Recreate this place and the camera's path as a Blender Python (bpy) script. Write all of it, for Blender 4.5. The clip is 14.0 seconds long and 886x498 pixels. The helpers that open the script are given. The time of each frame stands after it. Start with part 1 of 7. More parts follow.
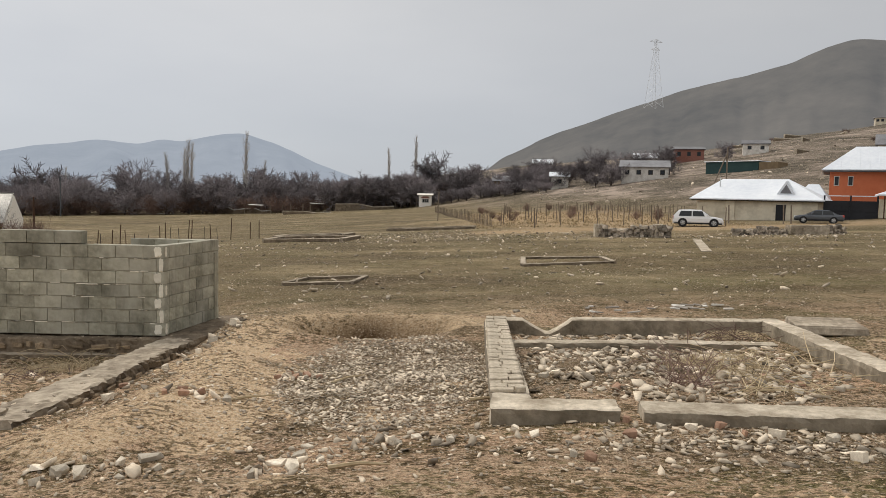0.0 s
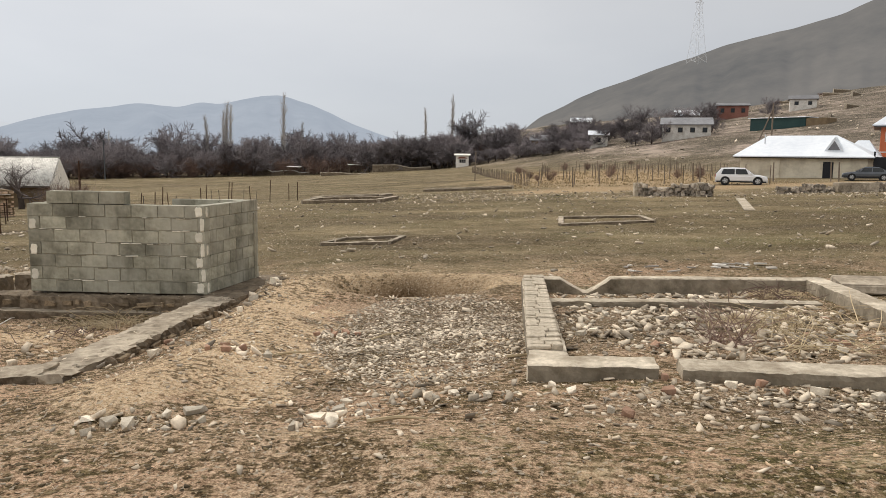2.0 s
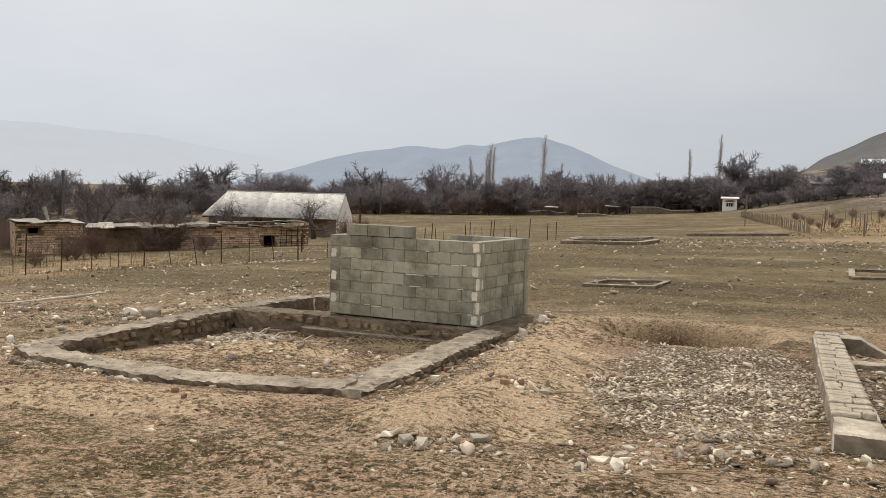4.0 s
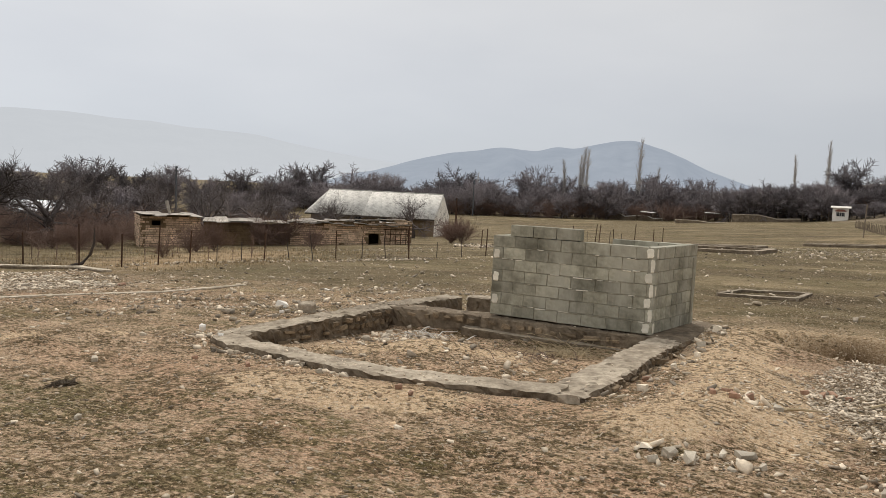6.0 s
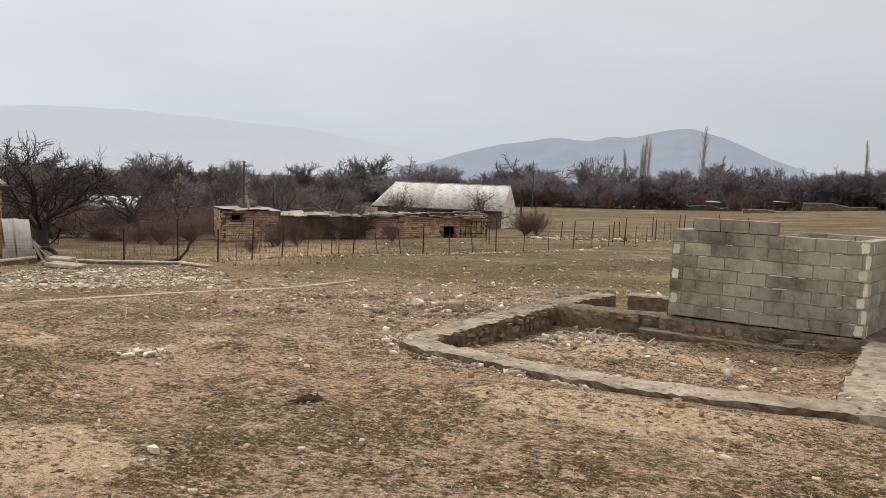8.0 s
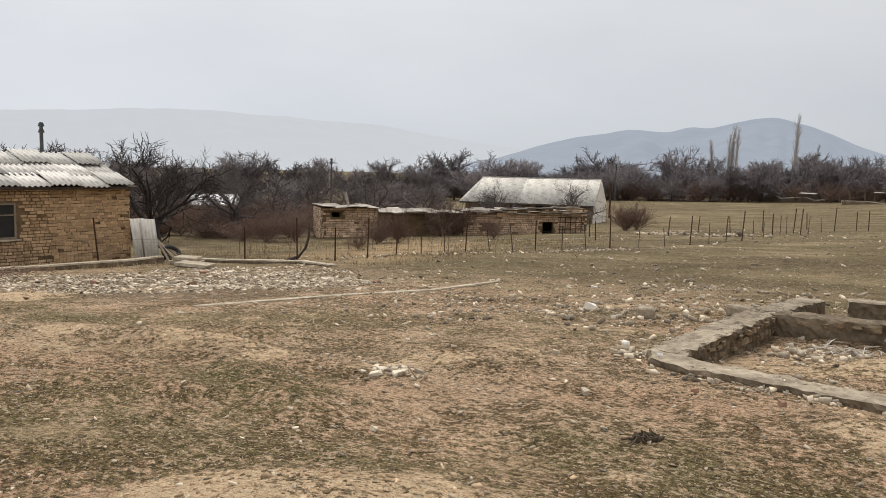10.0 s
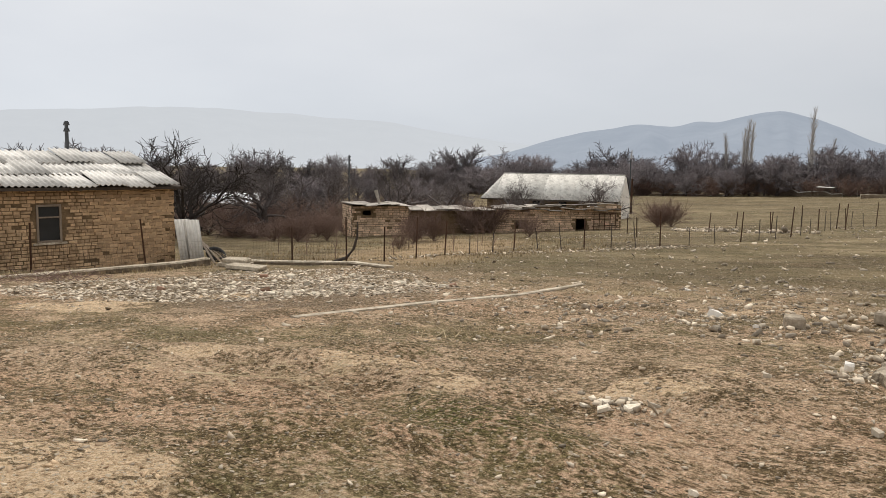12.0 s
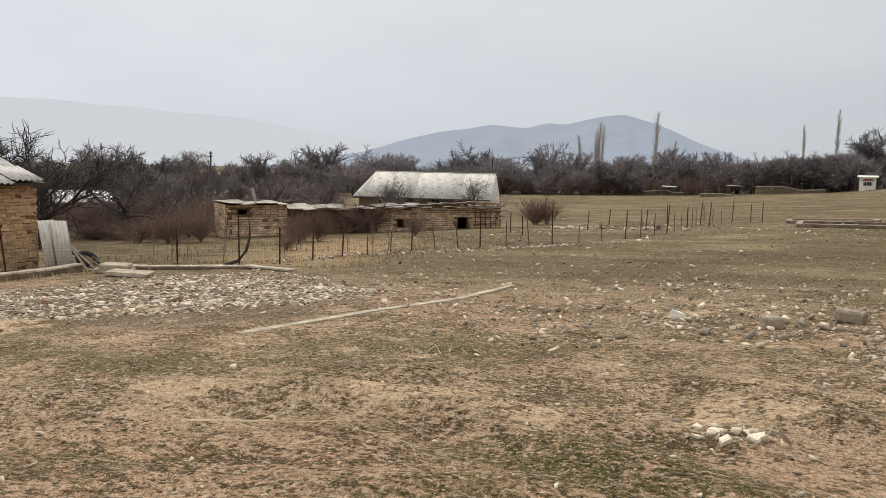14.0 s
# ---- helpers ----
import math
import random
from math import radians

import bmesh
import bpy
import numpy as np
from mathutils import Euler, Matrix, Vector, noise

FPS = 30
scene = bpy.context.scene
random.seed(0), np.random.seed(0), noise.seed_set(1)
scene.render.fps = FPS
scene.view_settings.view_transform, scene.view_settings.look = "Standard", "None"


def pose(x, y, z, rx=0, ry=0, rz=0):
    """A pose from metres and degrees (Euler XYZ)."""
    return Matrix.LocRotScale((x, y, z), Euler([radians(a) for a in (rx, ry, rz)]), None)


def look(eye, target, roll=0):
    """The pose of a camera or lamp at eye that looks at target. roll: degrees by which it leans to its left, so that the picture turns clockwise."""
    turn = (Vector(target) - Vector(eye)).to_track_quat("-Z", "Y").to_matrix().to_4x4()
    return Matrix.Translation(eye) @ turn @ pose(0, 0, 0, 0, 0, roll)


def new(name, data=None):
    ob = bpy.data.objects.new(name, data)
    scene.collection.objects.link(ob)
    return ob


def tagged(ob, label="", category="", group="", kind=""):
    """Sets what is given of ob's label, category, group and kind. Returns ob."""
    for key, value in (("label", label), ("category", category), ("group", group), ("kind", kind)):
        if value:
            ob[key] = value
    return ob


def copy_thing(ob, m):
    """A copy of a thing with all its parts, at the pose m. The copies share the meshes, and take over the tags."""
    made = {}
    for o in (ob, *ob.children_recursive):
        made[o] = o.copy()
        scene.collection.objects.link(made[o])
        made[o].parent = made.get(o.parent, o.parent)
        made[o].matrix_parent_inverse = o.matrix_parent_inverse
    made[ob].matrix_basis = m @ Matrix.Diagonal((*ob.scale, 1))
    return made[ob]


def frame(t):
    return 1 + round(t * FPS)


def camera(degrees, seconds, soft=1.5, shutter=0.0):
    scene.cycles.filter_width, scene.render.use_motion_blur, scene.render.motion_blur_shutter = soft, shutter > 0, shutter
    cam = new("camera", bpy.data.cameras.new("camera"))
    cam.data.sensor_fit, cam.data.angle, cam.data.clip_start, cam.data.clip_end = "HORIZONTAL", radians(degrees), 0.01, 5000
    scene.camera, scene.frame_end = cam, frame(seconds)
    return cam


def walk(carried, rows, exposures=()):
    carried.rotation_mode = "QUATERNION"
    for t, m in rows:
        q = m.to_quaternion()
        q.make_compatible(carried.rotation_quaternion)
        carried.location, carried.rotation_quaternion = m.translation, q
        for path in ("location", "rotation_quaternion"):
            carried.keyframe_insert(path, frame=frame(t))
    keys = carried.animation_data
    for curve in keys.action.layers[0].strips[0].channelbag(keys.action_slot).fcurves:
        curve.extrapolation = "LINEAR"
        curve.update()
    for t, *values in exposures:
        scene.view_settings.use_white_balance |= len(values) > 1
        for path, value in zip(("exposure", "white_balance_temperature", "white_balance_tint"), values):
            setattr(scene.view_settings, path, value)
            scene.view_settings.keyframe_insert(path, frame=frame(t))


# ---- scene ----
cam = camera(61.5, 14.0, 0.7)
METRES, EYE, TILT, LEAN, TURN = 9.92, 1.6, -4.0, -2.0, 0.0
ROWS = [
    (0.0, 0.0, 0.0, 0.0, -0.0, -0.13, 0.8),
    (0.5, 0.0005, 0.0015, -0.0016, -0.25, -1.36, 0.91),
    (1.0, 0.0017, 0.003, -0.0033, -0.25, -2.56, 1.04),
    (1.5, 0.0017, 0.0025, -0.0032, 0.57, -3.2, 1.13),
    (2.0, 0.0005, 0.0019, -0.0029, 2.86, -3.1, 1.11),
    (2.5, -0.0034, 0.0029, -0.0028, 6.82, -2.42, 0.87),
    (3.0, -0.0084, 0.0034, -0.0028, 11.92, -1.5, 0.39),
    (3.5, -0.013, 0.0023, -0.0031, 17.34, -0.66, -0.39),
    (4.0, -0.0249, -0.0064, -0.0031, 22.23, -0.02, -1.24),
    (6.5, -0.1901, -0.0531, -0.008, 29.06, -0.36, -2.99),
    (7.0, -0.2386, -0.0579, -0.0076, 29.44, -0.71, -2.94),
    (7.5, -0.2913, -0.07, -0.007, 30.79, -0.89, -2.75),
    (8.0, -0.3433, -0.075, -0.0103, 32.88, -0.96, -2.57),
    (8.5, -0.3977, -0.0863, -0.009, 35.14, -1.05, -2.5),
    (9.0, -0.4503, -0.0959, -0.0086, 36.94, -1.28, -2.58),
    (11.5, -0.7082, -0.14, -0.0059, 39.02, -1.77, -2.01),
    (12.0, -0.7643, -0.1488, -0.004, 38.96, -1.89, -1.84),
    (12.5, -0.8167, -0.1584, -0.0015, 38.04, -2.04, -1.75),
    (13.0, -0.867, -0.1552, -0.0032, 35.67, -2.11, -1.71),
    (13.5, -0.9189, -0.1548, -0.0049, 32.25, -1.99, -1.61),
    (14.0, -0.97, -0.1481, -0.0049, 28.12, -1.7, -1.44),
]
walk(cam, [(t, pose(0, 0, EYE, TILT, LEAN, TURN) @ pose(METRES * x, METRES * y, METRES * z, 90 + pitch, roll, yaw)) for t, x, y, z, yaw, pitch, roll in ROWS], [(0.0, -0.22), (0.7, -0.15), (1.5, -0.05), (3.0, -0.03), (4.0, -0.13), (6.5, -0.17), (9.0, -0.12), (14.0, -0.08)])


# ---- world and light ----
world = bpy.data.worlds.new("overcast_sky")
scene.world = world
world.use_nodes = True
wn, wl = world.node_tree.nodes, world.node_tree.links
wn.clear()
w_out = wn.new("ShaderNodeOutputWorld")
w_bg = wn.new("ShaderNodeBackground")
w_sky = wn.new("ShaderNodeTexSky")
w_sky.sky_type = "NISHITA"
w_sky.sun_disc = False
w_sky.sun_elevation, w_sky.sun_rotation = radians(48), radians(-35)
w_gain = wn.new("ShaderNodeMix")
w_gain.data_type = "RGBA"
w_gain.blend_type = "MULTIPLY"
w_gain.inputs["Factor"].default_value = 1.0
w_gain.inputs["B"].default_value = (0.10, 0.10, 0.10, 1)
w_co = wn.new("ShaderNodeTexCoord")
w_sep = wn.new("ShaderNodeSeparateXYZ")
w_map = wn.new("ShaderNodeMapping")
w_map.inputs["Scale"].default_value = (1.0, 1.0, 3.0)
w_noise = wn.new("ShaderNodeTexNoise")
w_noise.inputs["Scale"].default_value = 1.6
w_noise.inputs["Detail"].default_value = 5
w_cloud = wn.new("ShaderNodeValToRGB")
w_cloud.color_ramp.elements[0].position, w_cloud.color_ramp.elements[0].color = 0.3, (0.645, 0.65, 0.665, 1)
w_cloud.color_ramp.elements[1].position, w_cloud.color_ramp.elements[1].color = 0.72, (0.775, 0.767, 0.762, 1)
w_band = wn.new("ShaderNodeValToRGB")
for pos, col in ((0.0, (0.80, 0.86, 0.94, 1)), (0.12, (0.88, 0.91, 0.96, 1)), (0.35, (1.06, 1.055, 1.04, 1)), (0.6, (1.80, 1.76, 1.68, 1)), (1.0, (2.75, 2.66, 2.5, 1))):
    e = w_band.color_ramp.elements.new(pos)
    e.color = col
w_band.color_ramp.elements.remove(w_band.color_ramp.elements[0])
w_band.color_ramp.elements.remove(w_band.color_ramp.elements[-1])
w_mul = wn.new("ShaderNodeMix")
w_mul.data_type, w_mul.blend_type = "RGBA", "MULTIPLY"
w_mul.inputs["Factor"].default_value = 1.0
w_mix = wn.new("ShaderNodeMix")
w_mix.data_type = "RGBA"
w_mix.inputs["Factor"].default_value = 0.93
wl.new(w_sky.outputs["Color"], w_gain.inputs["A"])
wl.new(w_co.outputs["Generated"], w_map.inputs["Vector"])
wl.new(w_co.outputs["Generated"], w_sep.inputs["Vector"])
wl.new(w_map.outputs["Vector"], w_noise.inputs["Vector"])
wl.new(w_noise.outputs["Fac"], w_cloud.inputs["Fac"])
wl.new(w_sep.outputs["Z"], w_band.inputs["Fac"])
wl.new(w_cloud.outputs["Color"], w_mul.inputs["A"])
wl.new(w_band.outputs["Color"], w_mul.inputs["B"])
wl.new(w_gain.outputs["Result"], w_mix.inputs["A"])
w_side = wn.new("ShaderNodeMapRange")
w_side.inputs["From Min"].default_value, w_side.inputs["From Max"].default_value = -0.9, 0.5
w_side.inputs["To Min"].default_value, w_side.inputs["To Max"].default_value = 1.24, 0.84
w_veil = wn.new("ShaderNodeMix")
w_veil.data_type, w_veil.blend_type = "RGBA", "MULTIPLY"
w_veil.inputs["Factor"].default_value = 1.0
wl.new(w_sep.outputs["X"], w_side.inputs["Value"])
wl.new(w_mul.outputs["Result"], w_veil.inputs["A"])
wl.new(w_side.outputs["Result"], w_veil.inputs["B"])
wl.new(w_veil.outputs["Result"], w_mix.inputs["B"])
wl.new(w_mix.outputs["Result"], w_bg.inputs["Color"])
wl.new(w_bg.outputs["Background"], w_out.inputs["Surface"])
sun = new("sun", bpy.data.lights.new("sun", "SUN"))
sun.data.energy, sun.data.angle, sun.data.color = 2.2, radians(18), (1.0, 0.93, 0.83)
sun.matrix_world = look((-30, 42, 60), (0, 0, 0))


# ---- materials ----
class Shade:
    """A small builder for node materials."""

    def __init__(self, name, rough=0.9, metal=0.0, spec=0.3):
        self.mat = bpy.data.materials.new(name)
        self.mat.use_nodes = True
        self.n, self.l = self.mat.node_tree.nodes, self.mat.node_tree.links
        self.b = self.n["Principled BSDF"]
        self.b.inputs["Roughness"].default_value = rough
        self.b.inputs["Metallic"].default_value = metal
        self.b.inputs["Specular IOR Level"].default_value = spec
        self.co = self.n.new("ShaderNodeTexCoord").outputs["Object"]

    def noise(self, scale, detail=4, rough=0.6, stretch=None, world=False):
        t = self.n.new("ShaderNodeTexNoise")
        t.inputs["Scale"].default_value, t.inputs["Detail"].default_value, t.inputs["Roughness"].default_value = scale, detail, rough
        src = self.n.new("ShaderNodeNewGeometry").outputs["Position"] if world else self.co
        if stretch:
            m = self.n.new("ShaderNodeMapping")
            m.inputs["Scale"].default_value = stretch
            self.l.new(src, m.inputs["Vector"])
            src = m.outputs["Vector"]
        self.l.new(src, t.inputs["Vector"])
        return t.outputs["Fac"]

    def ramp(self, fac, stops):
        r = self.n.new("ShaderNodeValToRGB")
        el = r.color_ramp.elements
        while len(el) < len(stops):
            el.new(0.5)
        for e, (p, c) in zip(el, stops):
            e.position = p
            e.color = (*c, 1) if len(c) == 3 else c
        self.l.new(fac, r.inputs["Fac"])
        return r.outputs["Color"]

    def mix(self, fac, a, b, mode="MIX"):
        m = self.n.new("ShaderNodeMix")
        m.data_type, m.blend_type = "RGBA", mode
        for key, v in (("Factor", fac), ("A", a), ("B", b)):
            if isinstance(v, (int, float)):
                m.inputs[key].default_value = v if key == "Factor" else (v, v, v, 1)
            elif isinstance(v, tuple):
                m.inputs[key].default_value = (*v, 1)
            else:
                self.l.new(v, m.inputs[key])
        return m.outputs["Result"]

    def random(self):
        return self.n.new("ShaderNodeObjectInfo").outputs["Random"]

    def island(self):
        return self.n.new("ShaderNodeNewGeometry").outputs["Random Per Island"]

    def attr(self, name):
        a = self.n.new("ShaderNodeAttribute")
        a.attribute_name = name
        return a.outputs["Fac"]

    def math(self, op, a, b=0.0):
        m = self.n.new("ShaderNodeMath")
        m.operation = op
        m.use_clamp = op in ("ADD", "SUBTRACT", "MULTIPLY")
        for i, v in enumerate((a, b)):
            if isinstance(v, (int, float)):
                m.inputs[i].default_value = v
            else:
                self.l.new(v, m.inputs[i])
        return m.outputs["Value"]

    def done(self, colour, bump=None, dist=0.01, strength=0.6, rough=None):
        if isinstance(colour, tuple):
            self.b.inputs["Base Color"].default_value = (*colour, 1)
        else:
            self.l.new(colour, self.b.inputs["Base Color"])
        if bump is not None:
            n = self.n.new("ShaderNodeBump")
            n.inputs["Strength"].default_value, n.inputs["Distance"].default_value = strength, dist
            self.l.new(bump, n.inputs["Height"])
            self.l.new(n.outputs["Normal"], self.b.inputs["Normal"])
        if rough is not None:
            self.l.new(rough, self.b.inputs["Roughness"])
        return self.mat


def grainy(name, a, b, scale=8.0, rough=0.9, vary=0.25, by="random", metal=0.0, dist=0.01, stain=None, spec=0.3, stretch=None, lore=None, wide=False):
    """Two colours in blotches and grain, shifted in value from piece to piece."""
    s = Shade(name, rough, metal, spec)
    big = s.noise(scale * 0.12, 4, 0.6, stretch, wide)
    fine = s.noise(scale, 6, 0.7, stretch)
    c = s.ramp(s.math("ADD", s.math("MULTIPLY", big, 0.55), s.math("MULTIPLY", fine, 0.45)), [(0.34, a), (0.66, b)])
    if stain:
        c = s.mix(s.math("MULTIPLY", s.ramp(s.noise(scale * 0.3, 5, 0.6, None, wide), [(0.46, (0, 0, 0)), (0.66, (1, 1, 1))]), 0.6), c, stain)
    if vary:
        v = s.random() if by == "random" else s.island()
        c = s.mix(1.0, c, s.ramp(v, [(0, (1 - vary,) * 3), (1, (1 + vary * 0.6,) * 3)]), "MULTIPLY")
    if lore:  # long drips and washes across the pieces
        c = s.mix(s.math("MULTIPLY", s.ramp(s.noise(1.3, 5, 0.6, (1.5, 1.5, 0.5), True), [(0.45, (0, 0, 0)), (0.65, (1, 1, 1))]), 0.65), c, lore)
    return s.done(c, fine, dist)


def ground_material():
    """Cropped dry turf in small dark cushions, bare soil between, washes of sandy clay and gravel."""
    s = Shade("dry_pasture_soil", 0.97, 0, 0.1)
    big = s.noise(0.22, 5, 0.65)
    mid = s.noise(1.3, 6, 0.7)
    tuft = s.noise(9.5, 4, 0.65)
    cushion = s.noise(16, 3, 0.6, (0.75, 1.25, 1))
    clump = s.noise(4.0, 5, 0.7)
    fine = s.noise(26, 6, 0.8)
    grit = s.noise(80, 3, 0.8)
    tex = s.math("ADD", s.math("MULTIPLY", fine, 0.6), s.math("MULTIPLY", grit, 0.4))
    soil = s.ramp(tex, [(0.39, (0.125, 0.076, 0.045)), (0.48, (0.48, 0.335, 0.212)), (0.57, (0.96, 0.735, 0.52))])
    turf = s.ramp(tex, [(0.39, (0.032, 0.021, 0.010)), (0.50, (0.135, 0.093, 0.046)), (0.60, (0.46, 0.335, 0.19))])
    green = s.ramp(tex, [(0.39, (0.022, 0.024, 0.007)), (0.50, (0.105, 0.100, 0.032)), (0.60, (0.36, 0.31, 0.13))])
    sand = s.ramp(tex, [(0.38, (0.24, 0.145, 0.08)), (0.47, (0.74, 0.525, 0.32)), (0.56, (1.0, 0.80, 0.56))])
    # soil under the gravel, its dark end painting the shade between stones
    grey = s.ramp(tex, [(0.39, (0.030, 0.020, 0.013)), (0.50, (0.20, 0.145, 0.096)), (0.60, (0.56, 0.44, 0.315))])
    c = s.mix(s.ramp(s.math("ADD", s.math("MULTIPLY", mid, 0.42), s.math("ADD", s.math("MULTIPLY", tuft, 0.33), s.math("MULTIPLY", cushion, 0.25))), [(0.488, (0, 0, 0)), (0.535, (0.9, 0.92, 0.92))]), soil, turf)
    c = s.mix(s.ramp(s.math("ADD", s.math("MULTIPLY", big, 0.5), s.math("ADD", s.math("MULTIPLY", clump, 0.25), s.math("MULTIPLY", cushion, 0.25))), [(0.505, (0, 0, 0)), (0.565, (0.8, 0.8, 0.8))]), c, green)
    c = s.mix(s.ramp(s.math("ADD", s.math("MULTIPLY", s.noise(0.6, 5, 0.7), 0.6), s.math("MULTIPLY", tuft, 0.4)), [(0.54, (0, 0, 0)), (0.62, (0.55, 0.55, 0.55))]), c, sand)
    c = s.mix(s.ramp(s.noise(0.5, 4, 0.6, (0.5, 1.4, 1)), [(0.42, (0, 0, 0)), (0.64, (0.7, 0.7, 0.7))]), c, s.mix(1.0, c, (1.06, 0.945, 0.92), "MULTIPLY"))
    gr = s.math("MULTIPLY", s.attr("gravel"), s.ramp(clump, [(0.3, (0.5, 0.5, 0.5)), (0.55, (1, 1, 1))]))
    c = s.mix(gr, c, grey)
    edge = s.math("ADD", s.math("MULTIPLY", tuft, 0.5), s.math("MULTIPLY", clump, 0.5))
    sd = s.ramp(s.math("SUBTRACT", s.math("ADD", s.math("MULTIPLY", s.attr("sandy"), 0.5), edge), 0.45), [(0.24, (0, 0, 0)), (0.36, (0.97, 0.97, 0.97))])
    c = s.mix(s.math("MULTIPLY", sd, s.ramp(s.attr("sandy"), [(0.05, (0, 0, 0)), (0.3, (1, 1, 1))])), c, sand)
    spots = s.math("MULTIPLY", s.ramp(s.math("ADD", s.math("MULTIPLY", tuft, 0.5), s.math("MULTIPLY", cushion, 0.5)), [(0.50, (0, 0, 0)), (0.54, (1, 1, 1))]), s.ramp(mid, [(0.40, (0, 0, 0)), (0.52, (1, 1, 1))]))
    c = s.mix(s.math("MULTIPLY", spots, 0.85), c, turf)
    wild = s.ramp(s.math("ADD", s.math("MULTIPLY", s.noise(0.11, 8, 0.7, (1, 2.2, 1)), 0.6), s.math("MULTIPLY", tex, 0.4)), [(0.37, (0.034, 0.027, 0.012)), (0.45, (0.088, 0.070, 0.030)), (0.52, (0.148, 0.122, 0.058)), (0.60, (0.38, 0.305, 0.18))])
    c = s.mix(s.math("MULTIPLY", s.attr("scrub"), 0.82), c, wild)
    c = s.mix(s.math("MULTIPLY", s.attr("straw"), 0.75), c, s.ramp(tex, [(0.38, (0.27, 0.175, 0.09)), (0.62, (0.76, 0.56, 0.34))]))
    hillside = s.ramp(s.math("ADD", s.math("MULTIPLY", s.noise(0.05, 8, 0.75, (1, 1, 6)), 0.65), s.math("MULTIPLY", s.noise(0.6, 6, 0.8), 0.35)), [(0.41, (0.050, 0.042, 0.032)), (0.47, (0.115, 0.097, 0.074)), (0.52, (0.20, 0.163, 0.132)), (0.58, (0.46, 0.375, 0.315))])
    c = s.mix(s.attr("slope"), c, hillside)
    c = s.mix(s.math("MULTIPLY", s.attr("moss"), s.ramp(s.math("ADD", s.math("MULTIPLY", clump, 0.5), s.math("MULTIPLY", cushion, 0.5)), [(0.42, (0, 0, 0)), (0.52, (1, 1, 1))])), c, green)
    # dug subsoil in the pit, darkened further in colour as the hollow's shade
    c = s.mix(s.attr("dug"), c, s.ramp(tex, [(0.38, (0.035, 0.018, 0.008)), (0.5, (0.085, 0.048, 0.022)), (0.62, (0.26, 0.155, 0.078))]))
    specks = s.ramp(s.noise(34, 1, 0.4), [(0.64, (0, 0, 0)), (0.67, (1, 1, 1))])
    c = s.mix(s.math("MULTIPLY", specks, 0.8), c, (0.66, 0.56, 0.43))
    c = s.mix(1.0, c, (0.775, 0.768, 0.76), "MULTIPLY")
    h = s.math("ADD", s.math("MULTIPLY", tuft, 0.35), s.math("ADD", s.math("MULTIPLY", fine, 0.45), s.math("MULTIPLY", grit, 0.2)))
    return s.done(c, h, 0.06, 1.0)


M_GROUND = ground_material()
M_BLOCK = grainy("concrete_block", (0.21, 0.20, 0.15), (0.51, 0.485, 0.38), 12, 0.93, 0.34, "random", dist=0.008, stain=(0.13, 0.12, 0.085), lore=(0.50, 0.475, 0.39), wide=True)
M_MORTAR = grainy("mortar", (0.22, 0.205, 0.155), (0.42, 0.39, 0.305), 25, 0.95, 0.15, dist=0.01)
M_SMEAR = grainy("pale_mortar_smear", (0.70, 0.65, 0.53), (0.94, 0.89, 0.76), 18, 0.95, 0.2, dist=0.012)
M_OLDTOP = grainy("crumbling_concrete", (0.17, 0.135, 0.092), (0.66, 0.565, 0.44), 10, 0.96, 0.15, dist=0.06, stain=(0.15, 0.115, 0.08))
# concrete for the upright sides, their shade darkened into the colour
M_CASTSIDE = grainy("shaded_cast_concrete_side", (0.12, 0.098, 0.068), (0.40, 0.34, 0.255), 9, 0.95, 0.15, dist=0.03, stain=(0.10, 0.08, 0.055))
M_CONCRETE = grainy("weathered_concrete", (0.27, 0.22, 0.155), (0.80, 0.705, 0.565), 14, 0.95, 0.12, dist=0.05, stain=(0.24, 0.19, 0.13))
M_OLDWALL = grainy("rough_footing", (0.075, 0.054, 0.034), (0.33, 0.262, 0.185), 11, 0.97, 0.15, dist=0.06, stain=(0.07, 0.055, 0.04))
M_STONE = grainy("field_stone", (0.27, 0.21, 0.145), (0.86, 0.74, 0.58), 14, 0.9, 0.65, "island", dist=0.01)
M_WALLSTONE = grainy("dark_wall_stone", (0.13, 0.11, 0.085), (0.60, 0.51, 0.41), 8, 0.93, 0.55, "random", dist=0.02)
M_GRAVEL = grainy("flat_grey_stone", (0.33, 0.27, 0.195), (0.84, 0.715, 0.56), 16, 0.92, 0.5, "island", dist=0.01)
M_STONE_R = grainy("loose_stone", (0.58, 0.49, 0.37), (0.95, 0.86, 0.71), 9, 0.9, 0.45, "random", dist=0.01)
M_REDBRICK = grainy("broken_brick", (0.30, 0.17, 0.11), (0.46, 0.30, 0.21), 16, 0.9, 0.3, "random", dist=0.01)
M_WHITE = grainy("pale_rock", (0.84, 0.79, 0.71), (0.95, 0.91, 0.84), 10, 0.9, 0.1, dist=0.01)
M_ADOBE = grainy("adobe_brick", (0.44, 0.30, 0.175), (0.77, 0.55, 0.34), 11, 0.95, 0.30, "island", dist=0.03, stain=(0.22, 0.14, 0.078))
M_ADOBE_R = grainy("adobe_brick_loose", (0.44, 0.30, 0.175), (0.77, 0.55, 0.34), 11, 0.95, 0.30, "random", dist=0.03, stain=(0.22, 0.14, 0.078))
M_PALEADOBE = grainy("pale_weathered_adobe", (0.52, 0.372, 0.255), (0.93, 0.70, 0.51), 8, 0.96, 0.28, "island", dist=0.03, stain=(0.24, 0.165, 0.10))
M_ADOBEMUD = grainy("adobe_mud", (0.11, 0.073, 0.040), (0.27, 0.19, 0.108), 10, 0.97, 0.1, dist=0.03, stain=(0.06, 0.04, 0.024))
